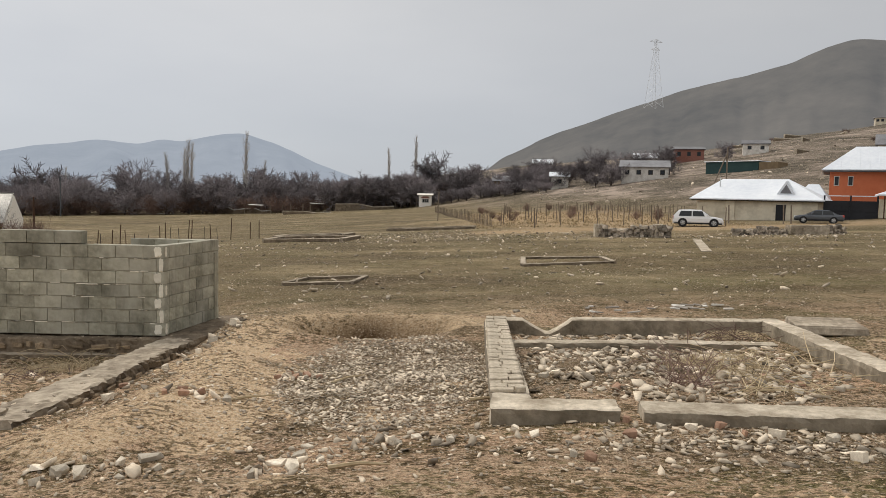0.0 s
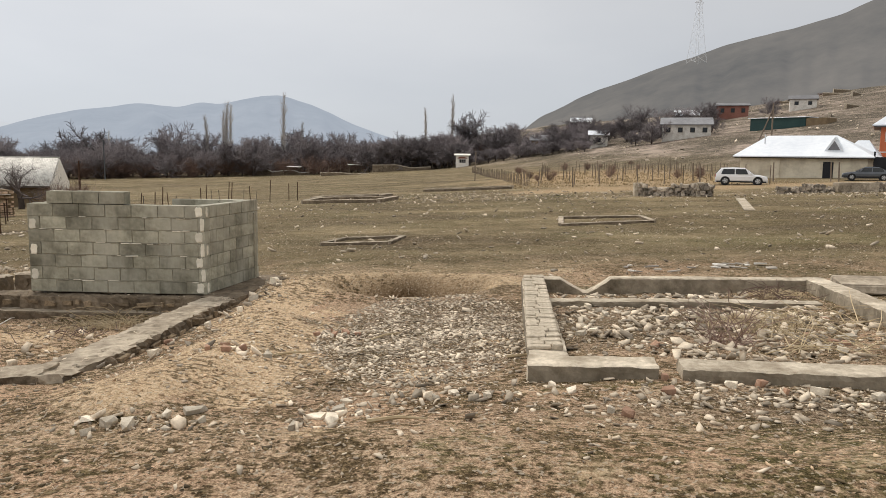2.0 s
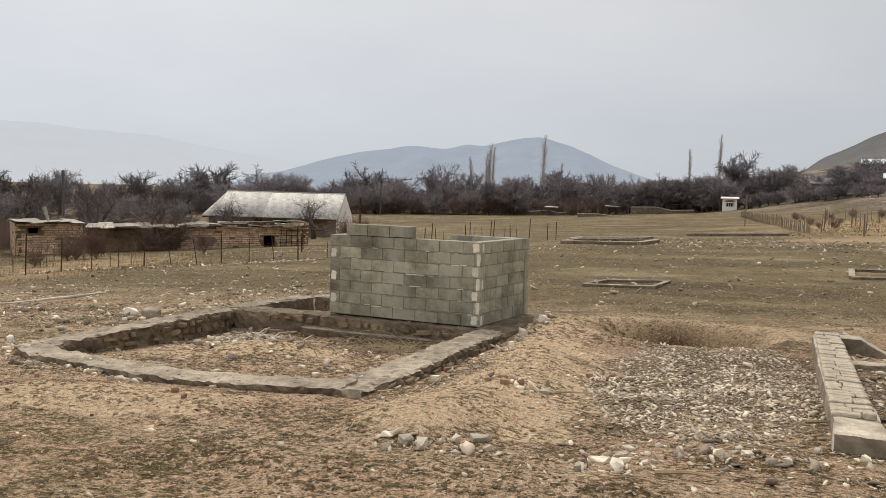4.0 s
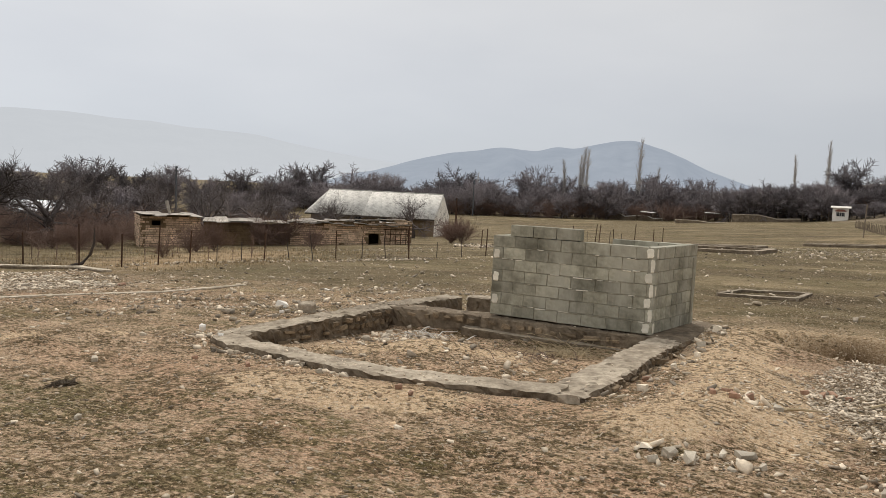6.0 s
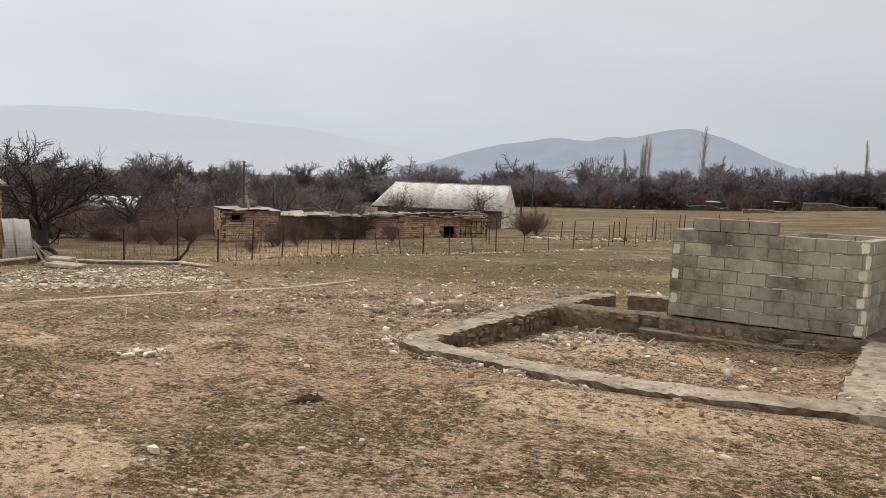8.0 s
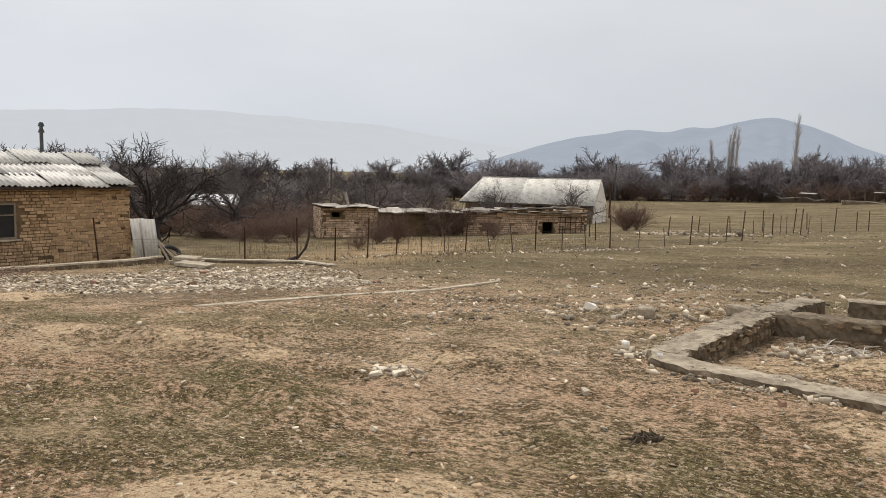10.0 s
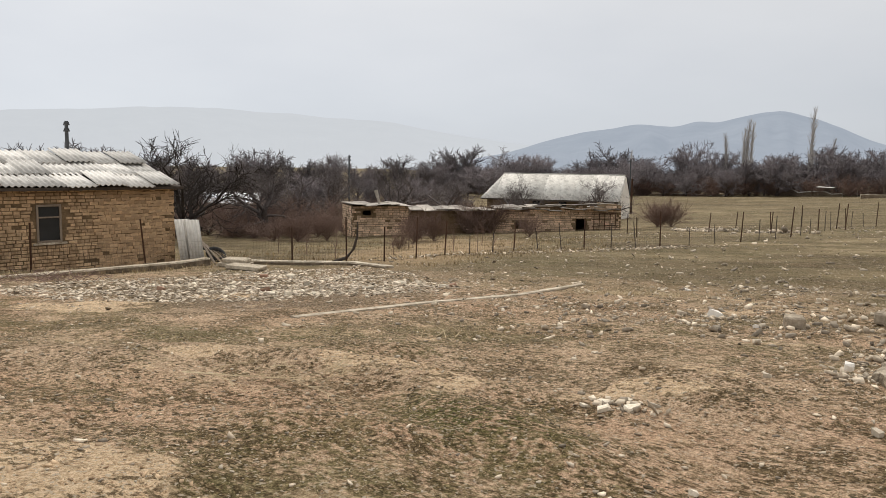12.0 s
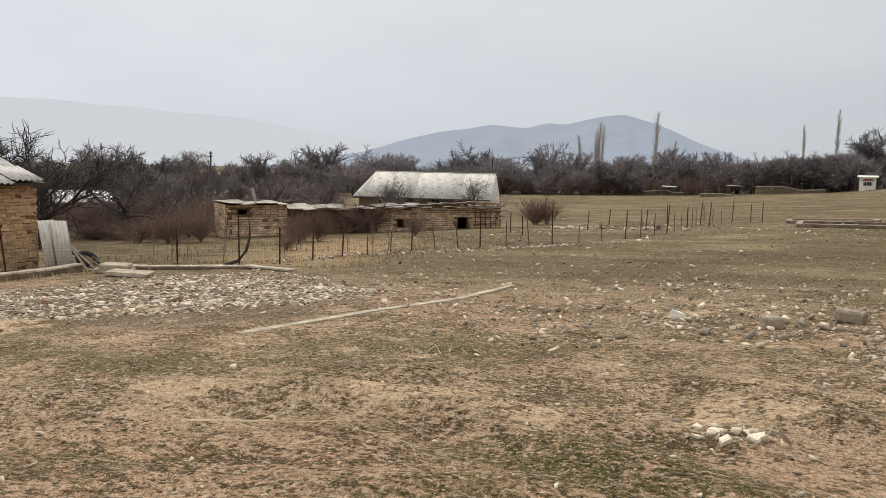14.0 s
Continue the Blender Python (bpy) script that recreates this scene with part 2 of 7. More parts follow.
M_MUD = grainy("mud_mortar", (0.14, 0.10, 0.06), (0.26, 0.19, 0.115), 10, 0.97, 0.1, dist=0.02)
M_SLATE = grainy("asbestos_sheet", (0.52, 0.50, 0.455), (0.84, 0.815, 0.765), 5, 0.85, 0.2, "random", dist=0.005, stain=(0.24, 0.225, 0.20))
M_HOUSEROOF = grainy("bleached_asbestos_sheet", (0.66, 0.635, 0.59), (0.94, 0.915, 0.87), 5, 0.85, 0.3, "random", dist=0.005, stain=(0.34, 0.31, 0.27))
M_OLDROOF = grainy("patched_old_roofing", (0.20, 0.17, 0.14), (0.66, 0.61, 0.54), 3, 0.9, 0.35, "random", dist=0.01, stain=(0.13, 0.105, 0.08))
M_DARKBARK = grainy("black_wet_bark", (0.022, 0.017, 0.015), (0.06, 0.048, 0.041), 12, 0.95, 0.2, dist=0.02)
M_BARK = grainy("dark_bark", (0.055, 0.043, 0.037), (0.13, 0.105, 0.09), 12, 0.95, 0.2, dist=0.02)
M_TWIG = grainy("grey_brown_twigs", (0.17, 0.150, 0.157), (0.32, 0.285, 0.29), 3, 0.95, 0.5, dist=0.01)
M_DARKTWIG = grainy("dark_orchard_twigs", (0.10, 0.083, 0.078), (0.24, 0.205, 0.195), 3, 0.95, 0.4, dist=0.01)
M_REDTWIG = grainy("reddish_twigs", (0.15, 0.098, 0.078), (0.30, 0.205, 0.165), 3, 0.95, 0.3, dist=0.01)
M_POPLAR = grainy("pale_poplar_twigs", (0.46, 0.43, 0.40), (0.66, 0.62, 0.58), 3, 0.95, 0.2, dist=0.01)
M_RUST = grainy("rusted_steel", (0.05, 0.028, 0.02), (0.14, 0.075, 0.045), 14, 0.85, 0.3, metal=0.3, dist=0.004)
M_WIRE = grainy("rusty_wire", (0.10, 0.075, 0.06), (0.20, 0.16, 0.13), 30, 0.8, 0.2, metal=0.3, dist=0.002)
M_WOOD = grainy("weathered_wood", (0.13, 0.10, 0.075), (0.33, 0.27, 0.21), 10, 0.9, 0.3, dist=0.01, stretch=(1, 1, 0.15))
M_STICK = grainy("dry_stalk", (0.36, 0.27, 0.15), (0.66, 0.54, 0.36), 12, 0.9, 0.25, "island", dist=0.004)
M_TURF = grainy("withered_turf", (0.065, 0.047, 0.024), (0.22, 0.162, 0.085), 40, 0.97, 0.5, "island", dist=0.01)
M_FACING = grainy("muddy_stone", (0.13, 0.092, 0.055), (0.40, 0.305, 0.20), 10, 0.96, 0.4, "random", dist=0.02, stain=(0.08, 0.058, 0.036))
M_GRASS = grainy("dry_grass_blades", (0.26, 0.19, 0.10), (0.62, 0.49, 0.30), 3, 0.95, 0.45, "island", dist=0.002)
M_GREENGRASS = grainy("green_grass_blades", (0.06, 0.075, 0.022), (0.14, 0.15, 0.05), 3, 0.95, 0.4, "island", dist=0.002)
M_WHITEWASH = grainy("whitewashed_plaster", (0.55, 0.52, 0.47), (0.78, 0.75, 0.70), 4, 0.9, 0.12, dist=0.01, stain=(0.38, 0.34, 0.29))
M_CREAM = grainy("cream_render", (0.60, 0.53, 0.41), (0.78, 0.71, 0.565), 2.5, 0.9, 0.08, dist=0.006, stain=(0.40, 0.34, 0.25))
M_ORANGE = grainy("orange_render", (0.52, 0.135, 0.06), (0.62, 0.19, 0.09), 2.0, 0.85, 0.05, dist=0.004)
M_METALROOF = grainy("galvanised_roofing", (0.66, 0.70, 0.76), (0.84, 0.87, 0.90), 2.0, 0.45, 0.05, metal=0.25, dist=0.004, spec=0.5)
M_GREYROOF = grainy("grey_sheet_roof", (0.15, 0.15, 0.16), (0.28, 0.28, 0.29), 2.5, 0.75, 0.3, metal=0.1, dist=0.004)
M_TEAL = grainy("dark_green_sheet", (0.018, 0.05, 0.05), (0.04, 0.085, 0.08), 3, 0.6, 0.1, dist=0.004)
M_BLACK = grainy("black_painted_steel", (0.008, 0.009, 0.012), (0.02, 0.021, 0.026), 4, 0.5, 0.1, dist=0.003)
M_FASCIA = grainy("dark_timber_fascia", (0.04, 0.032, 0.026), (0.10, 0.08, 0.065), 6, 0.9, 0.2, dist=0.006)
M_SUV = grainy("white_car_paint", (0.76, 0.77, 0.78), (0.82, 0.82, 0.83), 3, 0.25, 0, spec=0.6, dist=0.0005)
M_SEDAN = grainy("grey_car_paint", (0.075, 0.085, 0.10), (0.11, 0.12, 0.135), 3, 0.3, 0, metal=0.4, spec=0.6, dist=0.0005)
M_GLASS = grainy("dark_window_glass", (0.012, 0.015, 0.018), (0.03, 0.034, 0.038), 2, 0.15, 0, spec=0.35, dist=0.0005)
M_TYRE = grainy("tyre_rubber", (0.012, 0.012, 0.012), (0.03, 0.03, 0.03), 20, 0.85, 0.1, dist=0.003)
# darker copy of the alloy, shade behind the spokes put into its colour
M_RIMDARK = grainy("shaded_alloy_disc", (0.16, 0.165, 0.17), (0.28, 0.285, 0.29), 8, 0.5, 0, metal=0.5, dist=0.001)
M_ALLOY = grainy("alloy_rim", (0.45, 0.46, 0.47), (0.6, 0.6, 0.61), 8, 0.35, 0, metal=0.7, dist=0.001)
M_RED = grainy("red_brick_far", (0.20, 0.085, 0.062), (0.29, 0.14, 0.11), 3, 0.9, 0.1, dist=0.01)
M_LAMP = grainy("lens_plastic", (0.35, 0.05, 0.04), (0.45, 0.07, 0.05), 5, 0.3, 0, spec=0.5, dist=0.001)
M_GREYSTEEL = grainy("galvanised_lattice", (0.66, 0.68, 0.71), (0.78, 0.8, 0.82), 2, 0.6, 0.05, metal=0.3, dist=0.003)
M_CLOD = grainy("clay_clods", (0.32, 0.21, 0.12), (0.72, 0.54, 0.36), 9, 0.98, 0.4, "island", dist=0.01)
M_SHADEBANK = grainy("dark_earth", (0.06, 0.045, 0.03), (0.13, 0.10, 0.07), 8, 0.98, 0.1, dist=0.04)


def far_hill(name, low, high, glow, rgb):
    """Backdrop for hills far off: faint gullies and scrub, haze painted in as emission."""
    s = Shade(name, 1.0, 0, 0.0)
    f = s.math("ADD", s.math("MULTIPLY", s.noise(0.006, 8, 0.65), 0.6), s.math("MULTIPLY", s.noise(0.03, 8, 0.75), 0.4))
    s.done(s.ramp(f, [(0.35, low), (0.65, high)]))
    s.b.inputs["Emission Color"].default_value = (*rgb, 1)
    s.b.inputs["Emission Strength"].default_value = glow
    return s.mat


# emission strength sets how much distance haze each range carries
M_HILL = far_hill("scrubby_hillside_haze_glow", (0.045, 0.042, 0.034), (0.115, 0.103, 0.085), 0.12, (0.80, 0.85, 0.95))
M_MOUNT = far_hill("mountain_haze_glow", (0.05, 0.055, 0.06), (0.10, 0.105, 0.11), 0.385, (0.82, 0.93, 1.10))
M_MOUNT2 = far_hill("faint_mountain_haze_glow", (0.05, 0.055, 0.06), (0.07, 0.075, 0.08), 0.60, (0.96, 1.0, 1.05))


# ---- mesh helpers ----
def thing(name, label, category, at=(0, 0, 0), turn=0.0, group="", kind=""):
    ob = new(name)
    ob.empty_display_size = 0.2
    ob.matrix_basis = pose(*at, 0, 0, turn)
    return tagged(ob, label, category, group, kind)


def mesh_of(name, verts, faces, material, smooth=False):
    me = bpy.data.meshes.new(name)
    me.from_pydata([tuple(v) for v in verts], [], [tuple(int(i) for i in f) for f in faces])
    me.materials.append(material)
    if smooth:
        me.polygons.foreach_set("use_smooth", [True] * len(me.polygons))
    me.update()
    return me


def hung(name, me, parent, m=None, label="", kind=""):
    ob = new(name, me)
    ob.parent = parent
    if m is not None:
        ob.matrix_basis = m
    return tagged(ob, label, kind=kind)


def part(name, bm, material, parent, label="", m=None, smooth=False):
    me = bpy.data.meshes.new(name)
    bm.to_mesh(me)
    bm.free()
    me.materials.append(material)
    if smooth:
        me.polygons.foreach_set("use_smooth", [True] * len(me.polygons))
    return hung(name, me, parent, m, label)


def box(bm, lo, hi, bevel=0.0):
    """A box from corner to corner, with its edges taken off."""
    made = bmesh.ops.create_cube(bm, size=1)["verts"]
    lo, hi = Vector(lo), Vector(hi)
    for v in made:
        v.co = Vector(((lo[i] + hi[i]) / 2 + v.co[i] * (hi[i] - lo[i]) for i in range(3)))
    if bevel:
        edges = {e for v in made for e in v.link_edges}
        bmesh.ops.bevel(bm, geom=list(edges), offset=bevel, segments=1, affect="EDGES", profile=0.5)
    return bm


def boxed(lo, hi, bevel=0.0):
    return box(bmesh.new(), lo, hi, bevel)


def prism(outline, depth, axis="y", off=0.0):
    """A solid from a closed outline in (u, z), drawn along an axis."""
    bm = bmesh.new()
    mk = (lambda u, z, d: (u, d, z)) if axis == "y" else (lambda u, z, d: (d, u, z))
    a = [bm.verts.new(mk(u, z, off)) for u, z in outline]
    b = [bm.verts.new(mk(u, z, off + depth)) for u, z in outline]
    bm.faces.new(a)
    bm.faces.new(b[::-1])
    for i in range(len(a)):
        j = (i + 1) % len(a)
        bm.faces.new((a[i], b[i], b[j], a[j]))
    bmesh.ops.recalc_face_normals(bm, faces=bm.faces[:])
    return bm


def rod(bm, a, b, r0, r1=None, sides=6):
    a, b = Vector(a), Vector(b)
    r1 = r0 if r1 is None else r1
    q = (b - a).to_track_quat("Z", "Y").to_matrix()
    rings = []
    for p, r in ((a, r0), (b, r1)):
        rings.append([bm.verts.new(p + q @ Vector((r * math.cos(k * math.tau / sides), r * math.sin(k * math.tau / sides), 0))) for k in range(sides)])
    for k in range(sides):
        j = (k + 1) % sides
        bm.faces.new((rings[0][k], rings[0][j], rings[1][j], rings[1][k]))
    bm.faces.new(rings[0][::-1])
    bm.faces.new(rings[1])
    return bm


def vnoise(x, y, size, seed):
    """Smooth value noise in -1 to 1, for whole arrays."""
    x, y = np.asarray(x, float) / size, np.asarray(y, float) / size
    ix, iy = np.floor(x).astype(np.int64), np.floor(y).astype(np.int64)
    fx, fy = x - ix, y - iy
    fx, fy = fx * fx * (3 - 2 * fx), fy * fy * (3 - 2 * fy)

    def h(i, j):
        v = np.sin(i * 127.1 + j * 311.7 + seed * 74.7) * 43758.5453
        return (v - np.floor(v)) * 2 - 1
    return (h(ix, iy) * (1 - fx) + h(ix + 1, iy) * fx) * (1 - fy) + (h(ix, iy + 1) * (1 - fx) + h(ix + 1, iy + 1) * fx) * fy


# ---- ground ----
def bell(x, y, cx, cy, rx, ry, turn=0.0):
    c, s = math.cos(radians(turn)), math.sin(radians(turn))
    u, v = (x - cx) * c + (y - cy) * s, -(x - cx) * s + (y - cy) * c
    return np.exp(-(u / rx) ** 2 - (v / ry) ** 2)


def along(x, y, pts):
    """Distance from a broken line."""
    best = np.full(np.shape(x), 1e9)
    for (ax, ay), (bx, by) in zip(pts, pts[1:]):
        dx, dy = bx - ax, by - ay
        k = np.clip(((x - ax) * dx + (y - ay) * dy) / (dx * dx + dy * dy), 0, 1)
        best = np.minimum(best, np.hypot(x - ax - k * dx, y - ay - k * dy))
    return best


RIDGE = [(-3.0, 11.4), (-2.5, 8.6), (-2.35, 7.0), (-2.6, 5.3)]
PIT = (-1.45, 12.5)  # middle of the dug hole
MOUNDS = [  # x, y, rx, ry, turn, height
    (-13.4, 4.9, 0.8, 0.35, 20, 0.08), (-12.6, 3.6, 1.9, 0.38, 12, 0.15), (-9.9, 4.8, 0.8, 0.36, -10, 0.13),
    (-10.8, 3.0, 1.5, 0.35, -20, 0.10), (-14.6, 3.0, 1.4, 0.3, 8, 0.08), (-11.6, 2.0, 1.2, 0.3, 20, 0.07), (-8.4, 1.2, 1.0, 0.5, 40, 0.05), (-15.5, 2.2, 1.8, 0.6, 10, 0.10),
    (-5.4, 5.0, 1.6, 0.5, 5, 0.08), (-2.0, 4.2, 2.4, 0.3, 4, 0.05), (-7.6, 7.9, 0.6, 0.6, 0, 0.02),
    (-17.0, 3.4, 1.5, 0.6, 15, 0.08), (2.2, 3.9, 3.0, 0.35, 0, 0.05), (-6.6, 8.6, 0.8, 0.4, 30, 0.10), (-10.2, 5.9, 0.8, 0.35, 0, 0.05),
]


def lie(x, y):
    """The lie of the land, without the small bumps."""
    x, y = np.asarray(x, float), np.asarray(y, float)
    z = -1.4 * np.tanh(0.05 * y)
    left = np.where(x > -10, 0.035 * x, -0.35 - 0.055 * (-10 - x))
    left = np.maximum(left, -1.6) + 1.9 * np.tanh(np.minimum(left + 1.6, 0) / 1.9)
    z = z + np.where(x > 0, 1.4 * np.tanh(x / 42), left)
    q = np.clip((y - 40) / 50, 0, 1)
    z = z - 0.7 * q * q * (3 - 2 * q) * np.clip((8 - x) / 20, 0, 1)
    s = x + 0.35 * y - 65
    return z + 0.16 * (np.sqrt(s * s + 60) + s) / 2 - 0.16 * np.maximum(s - 110 - np.maximum(x - 80, 0), 0) + 0.08 * np.exp(-(x * x + y * y) / 600)


def land(x, y):
    x, y = np.asarray(x, float), np.asarray(y, float)
    z = lie(x, y)
    for cx, cy, rx, ry, turn, h in MOUNDS:
        z = z + 1.35 * h * bell(x, y, cx, cy, rx, ry, turn)
    z = z + 0.19 * np.exp(-(along(x, y, RIDGE) / 0.6) ** 2)
    hole = ((x - PIT[0]) / 1.45) ** 2 + ((y - PIT[1]) / 0.95) ** 2
    z = z - 1.05 * np.exp(-hole ** 2) + 0.24 * bell(x, y, -1.7, 13.75, 2.2, 0.45, 0) + 0.18 * bell(x, y, -3.2, 12.4, 0.7, 1.0) + 0.16 * bell(x, y, 0.3, 12.6, 0.5, 0.9) + 0.12 * bell(x, y, -2.3, 11.1, 0.8, 0.4)
    inside = np.clip((x + 8.7) / 0.3, 0, 1) * np.clip((-3.95 - x) / 0.3, 0, 1) * np.clip((y - 6.5) / 0.3, 0, 1) * np.clip((10.4 - y) / 0.3, 0, 1)
    z = z - 0.10 * inside
    near = np.clip(1.4 - np.hypot(x + 6, y - 4) / 60, 0, 1)
    z = z + near * (0.045 * vnoise(x, y, 2.3, 1) + 0.03 * vnoise(x, y, 0.9, 2) + 0.016 * vnoise(x, y, 0.4, 3))
    z = z + (1 - near) * 0.10 * vnoise(x, y, 9.0, 4)
    return z + np.clip((np.hypot(x, y) - 120) / 150, 0, 1) * (0.9 * vnoise(x, y, 35.0, 5) + 0.4 * vnoise(x, y, 14.0, 6))


def gz(x, y):
    return float(land(x, y))


def sandiness(x, y):
    """Where the sandy clay lies bare, 0 to 1."""
    wob = 0.5 * vnoise(x, y, 0.55, 11) + 0.4 * vnoise(x, y, 1.5, 12) + 0.25 * vnoise(x, y, 0.2, 13)
    sandy = 1.25 * np.exp(-(along(x, y, RIDGE) / 0.9) ** 2) + 2.0 * bell(x, y, -1.6, 12.8, 2.6, 1.35) + 0.9 * bell(x, y, -6.3, 8.7, 1.5, 0.9, 20)
    for cx, cy, rx, ry, turn, h in MOUNDS:
        sandy = sandy + 6.2 * h * bell(x, y, cx, cy, rx * 0.9, ry * 0.9, turn)
    sandy = sandy + 1.7 * bell(x, y, -8.4, 1.15, 0.95, 0.55, 42) + 1.4 * bell(x, y, -12.1, 0.1, 1.3, 0.5, 20) + 0.8 * bell(x, y, -21.5, 5.0, 1.3, 1.2)
    sandy = sandy - 1.2 * bell(x, y, -9.6, 2.3, 1.3, 0.6, 20) - 0.9 * bell(x, y, -16.5, 3.6, 2.6, 1.3, 10) - 0.8 * bell(x, y, -3.2, 4.4, 1.3, 0.8) + 0.75 * bell(x, y, -5.2, 4.9, 1.5, 0.6, 5)
    sandy = sandy - 1.2 * bell(x, y, -1.4, 12.8, 1.2, 0.7)
    return np.clip((sandy + wob - 0.30) * 1.6, 0, 1)


def spread(lo, hi, step, far, grow):
    mid = list(np.arange(lo, hi, step))
    out, d = [], step
    v = hi
    while v < far:
        out.append(v)
        d *= grow
        v += d
    out.append(far)
    low, d, v = [], step, lo
    while v > -far:
        d *= grow
        v -= d
        low.append(max(v, -far))
    return np.array(low[::-1] + mid + out)


def ground():
    xs, ys = spread(-24, 9, 0.11, 2600, 1.055), spread(-2, 17, 0.11, 2600, 1.055)
    gx, gy = np.meshgrid(xs, ys)
    z = land(gx, gy)
    nx, ny = len(xs), len(ys)
    me = bpy.data.meshes.new("ground")
    me.vertices.add(nx * ny)
    me.vertices.foreach_set("co", np.stack([gx, gy, z], -1).reshape(-1))
    i = np.arange(nx * ny).reshape(ny, nx)
    quads = np.stack([i[:-1, :-1], i[:-1, 1:], i[1:, 1:], i[1:, :-1]], -1).reshape(-1, 4)
    me.loops.add(quads.size)
    me.loops.foreach_set("vertex_index", quads.reshape(-1))
    me.polygons.add(len(quads))
    me.polygons.foreach_set("loop_start", np.arange(len(quads)) * 4)
    me.polygons.foreach_set("use_smooth", np.ones(len(quads), bool))
    me.update(calc_edges=True)
    x, y = gx.reshape(-1), gy.reshape(-1)
    wob = 0.35 * vnoise(x, y, 0.7, 11) + 0.35 * vnoise(x, y, 1.9, 12)
    sandy = sandiness(x, y)
    gravel = bell(x, y, -0.6, 8.8, 1.3, 3.2) * 1.3 + bell(x, y, 2.5, 9.0, 2.2, 2.8) + bell(x, y, -22.0, 9.0, 5.0, 4.0, 30) * 1.2 + bell(x, y, 2.8, 5.2, 2.0, 0.5) * 0.8
    gravel = np.clip((gravel + wob * 0.6 - 0.25) * 1.4, 0, 1)
    straw = np.clip((1.5 * np.exp(-(along(x, y, [(70, 60), (37, 66.5), (22, 62.5), (4, 58)]) / 1.9) ** 2) + 1.3 * bell(x, y, 15, 90, 14, 34) + bell(x, y, -31, 27, 5, 12, 25) + 0.9 * bell(x, y, -14.5, 14.0, 1.6, 0.7) + wob * 0.5 - 0.3) * 1.5, 0, 1)
    moss = np.clip(0.85 * sum(bell(x, y, *m) for m in ((-10.8, 2.6, 1.0, 0.45, -10), (-13.3, 4.1, 1.0, 0.5, 0), (-10.6, 3.0, 1.0, 0.4, 0), (-15.5, 5.0, 1.4, 0.6, 0), (9.0, 22.0, 4.0, 2.0, 0), (2.9, 4.1, 2.6, 0.75, 0))) + 0.3 * wob - 0.15, 0, 1)
    scrub = np.clip((y - 10.5 + 2.5 * wob) / 9 + np.maximum(-x - 24, 0) / 60, 0, 1)
    for name, v in (("sandy", sandy), ("gravel", gravel), ("straw", straw), ("scrub", scrub), ("slope", 0.92 * np.clip((x + 0.35 * y - 55) / 30, 0, 1)), ("moss", moss), ("dug", np.clip(2.2 * bell(x, y, PIT[0] + 0.2, 12.95, 1.35, 0.7) - 0.5 + 0.45 * wob, 0, 0.9))):
        me.attributes.new(name, "FLOAT", "POINT").data.foreach_set("value", v.astype(np.float32))
    me.materials.append(M_GROUND)
    return tagged(new("ground", me), "dry pasture of thin olive grass, bare soil and sandy clay", "ground", kind="structure")


ground()


# ---- distant hills ----
def ridge_sheet(name, label, profile, far, material, rough, seed, foot=-12, fold=0.0):
    """A hill with a given skyline: bearing in degrees (right is plus) and height in metres at its distance."""
    prof = np.array(profile)
    b = np.arange(prof[0, 0], prof[-1, 0] + 0.01, 0.2)
    h = np.interp(b, prof[:, 0], prof[:, 1])
    k = np.ones(5) / 5
    h = np.convolve(np.pad(h, 2, mode="edge"), k, "valid")
    h = h + rough * (vnoise(b, 0 * b, 2.2, seed) + 0.5 * vnoise(b, 0 * b, 0.8, seed + 1))
    rows = 26
    verts, faces = [], []
    for j in range(rows):
        f = j / (rows - 1)
        d = far * (1 - 0.42 * (1 - f))
        up = f ** 1.25
        rel = fold * np.sin(math.pi * f) * (vnoise(b, 0 * b + f * 2.0, 1.7, seed + 5) + 0.5 * vnoise(b, 0 * b + f * 3.0, 0.7, seed + 6))
        for bb, hh, rr in zip(b, h, rel):
            verts.append((d * math.sin(radians(bb)), d * math.cos(radians(bb)), foot + (hh - foot) * up + rr * min(1.0, max(hh, 0) / 60)))
    n = len(b)
    for j in range(rows - 1):
        for i in range(n - 1):
            faces.append((j * n + i, j * n + i + 1, (j + 1) * n + i + 1, (j + 1) * n + i))
    ob = new(name, mesh_of(name, verts, faces, material, True))
    return tagged(ob, label, "hill", kind="structure")


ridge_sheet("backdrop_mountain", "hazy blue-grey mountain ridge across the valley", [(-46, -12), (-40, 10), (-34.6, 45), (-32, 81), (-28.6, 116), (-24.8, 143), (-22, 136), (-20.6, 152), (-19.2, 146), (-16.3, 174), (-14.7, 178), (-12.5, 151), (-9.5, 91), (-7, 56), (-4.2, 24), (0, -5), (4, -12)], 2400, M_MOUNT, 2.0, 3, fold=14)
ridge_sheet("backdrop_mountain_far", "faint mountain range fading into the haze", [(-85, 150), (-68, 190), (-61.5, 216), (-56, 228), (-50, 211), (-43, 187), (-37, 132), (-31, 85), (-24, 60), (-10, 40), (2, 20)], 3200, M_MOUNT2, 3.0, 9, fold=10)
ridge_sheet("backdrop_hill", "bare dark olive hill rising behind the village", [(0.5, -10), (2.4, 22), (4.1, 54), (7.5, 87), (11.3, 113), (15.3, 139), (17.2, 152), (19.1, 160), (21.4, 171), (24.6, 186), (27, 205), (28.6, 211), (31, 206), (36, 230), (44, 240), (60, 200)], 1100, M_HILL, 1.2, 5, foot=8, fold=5)


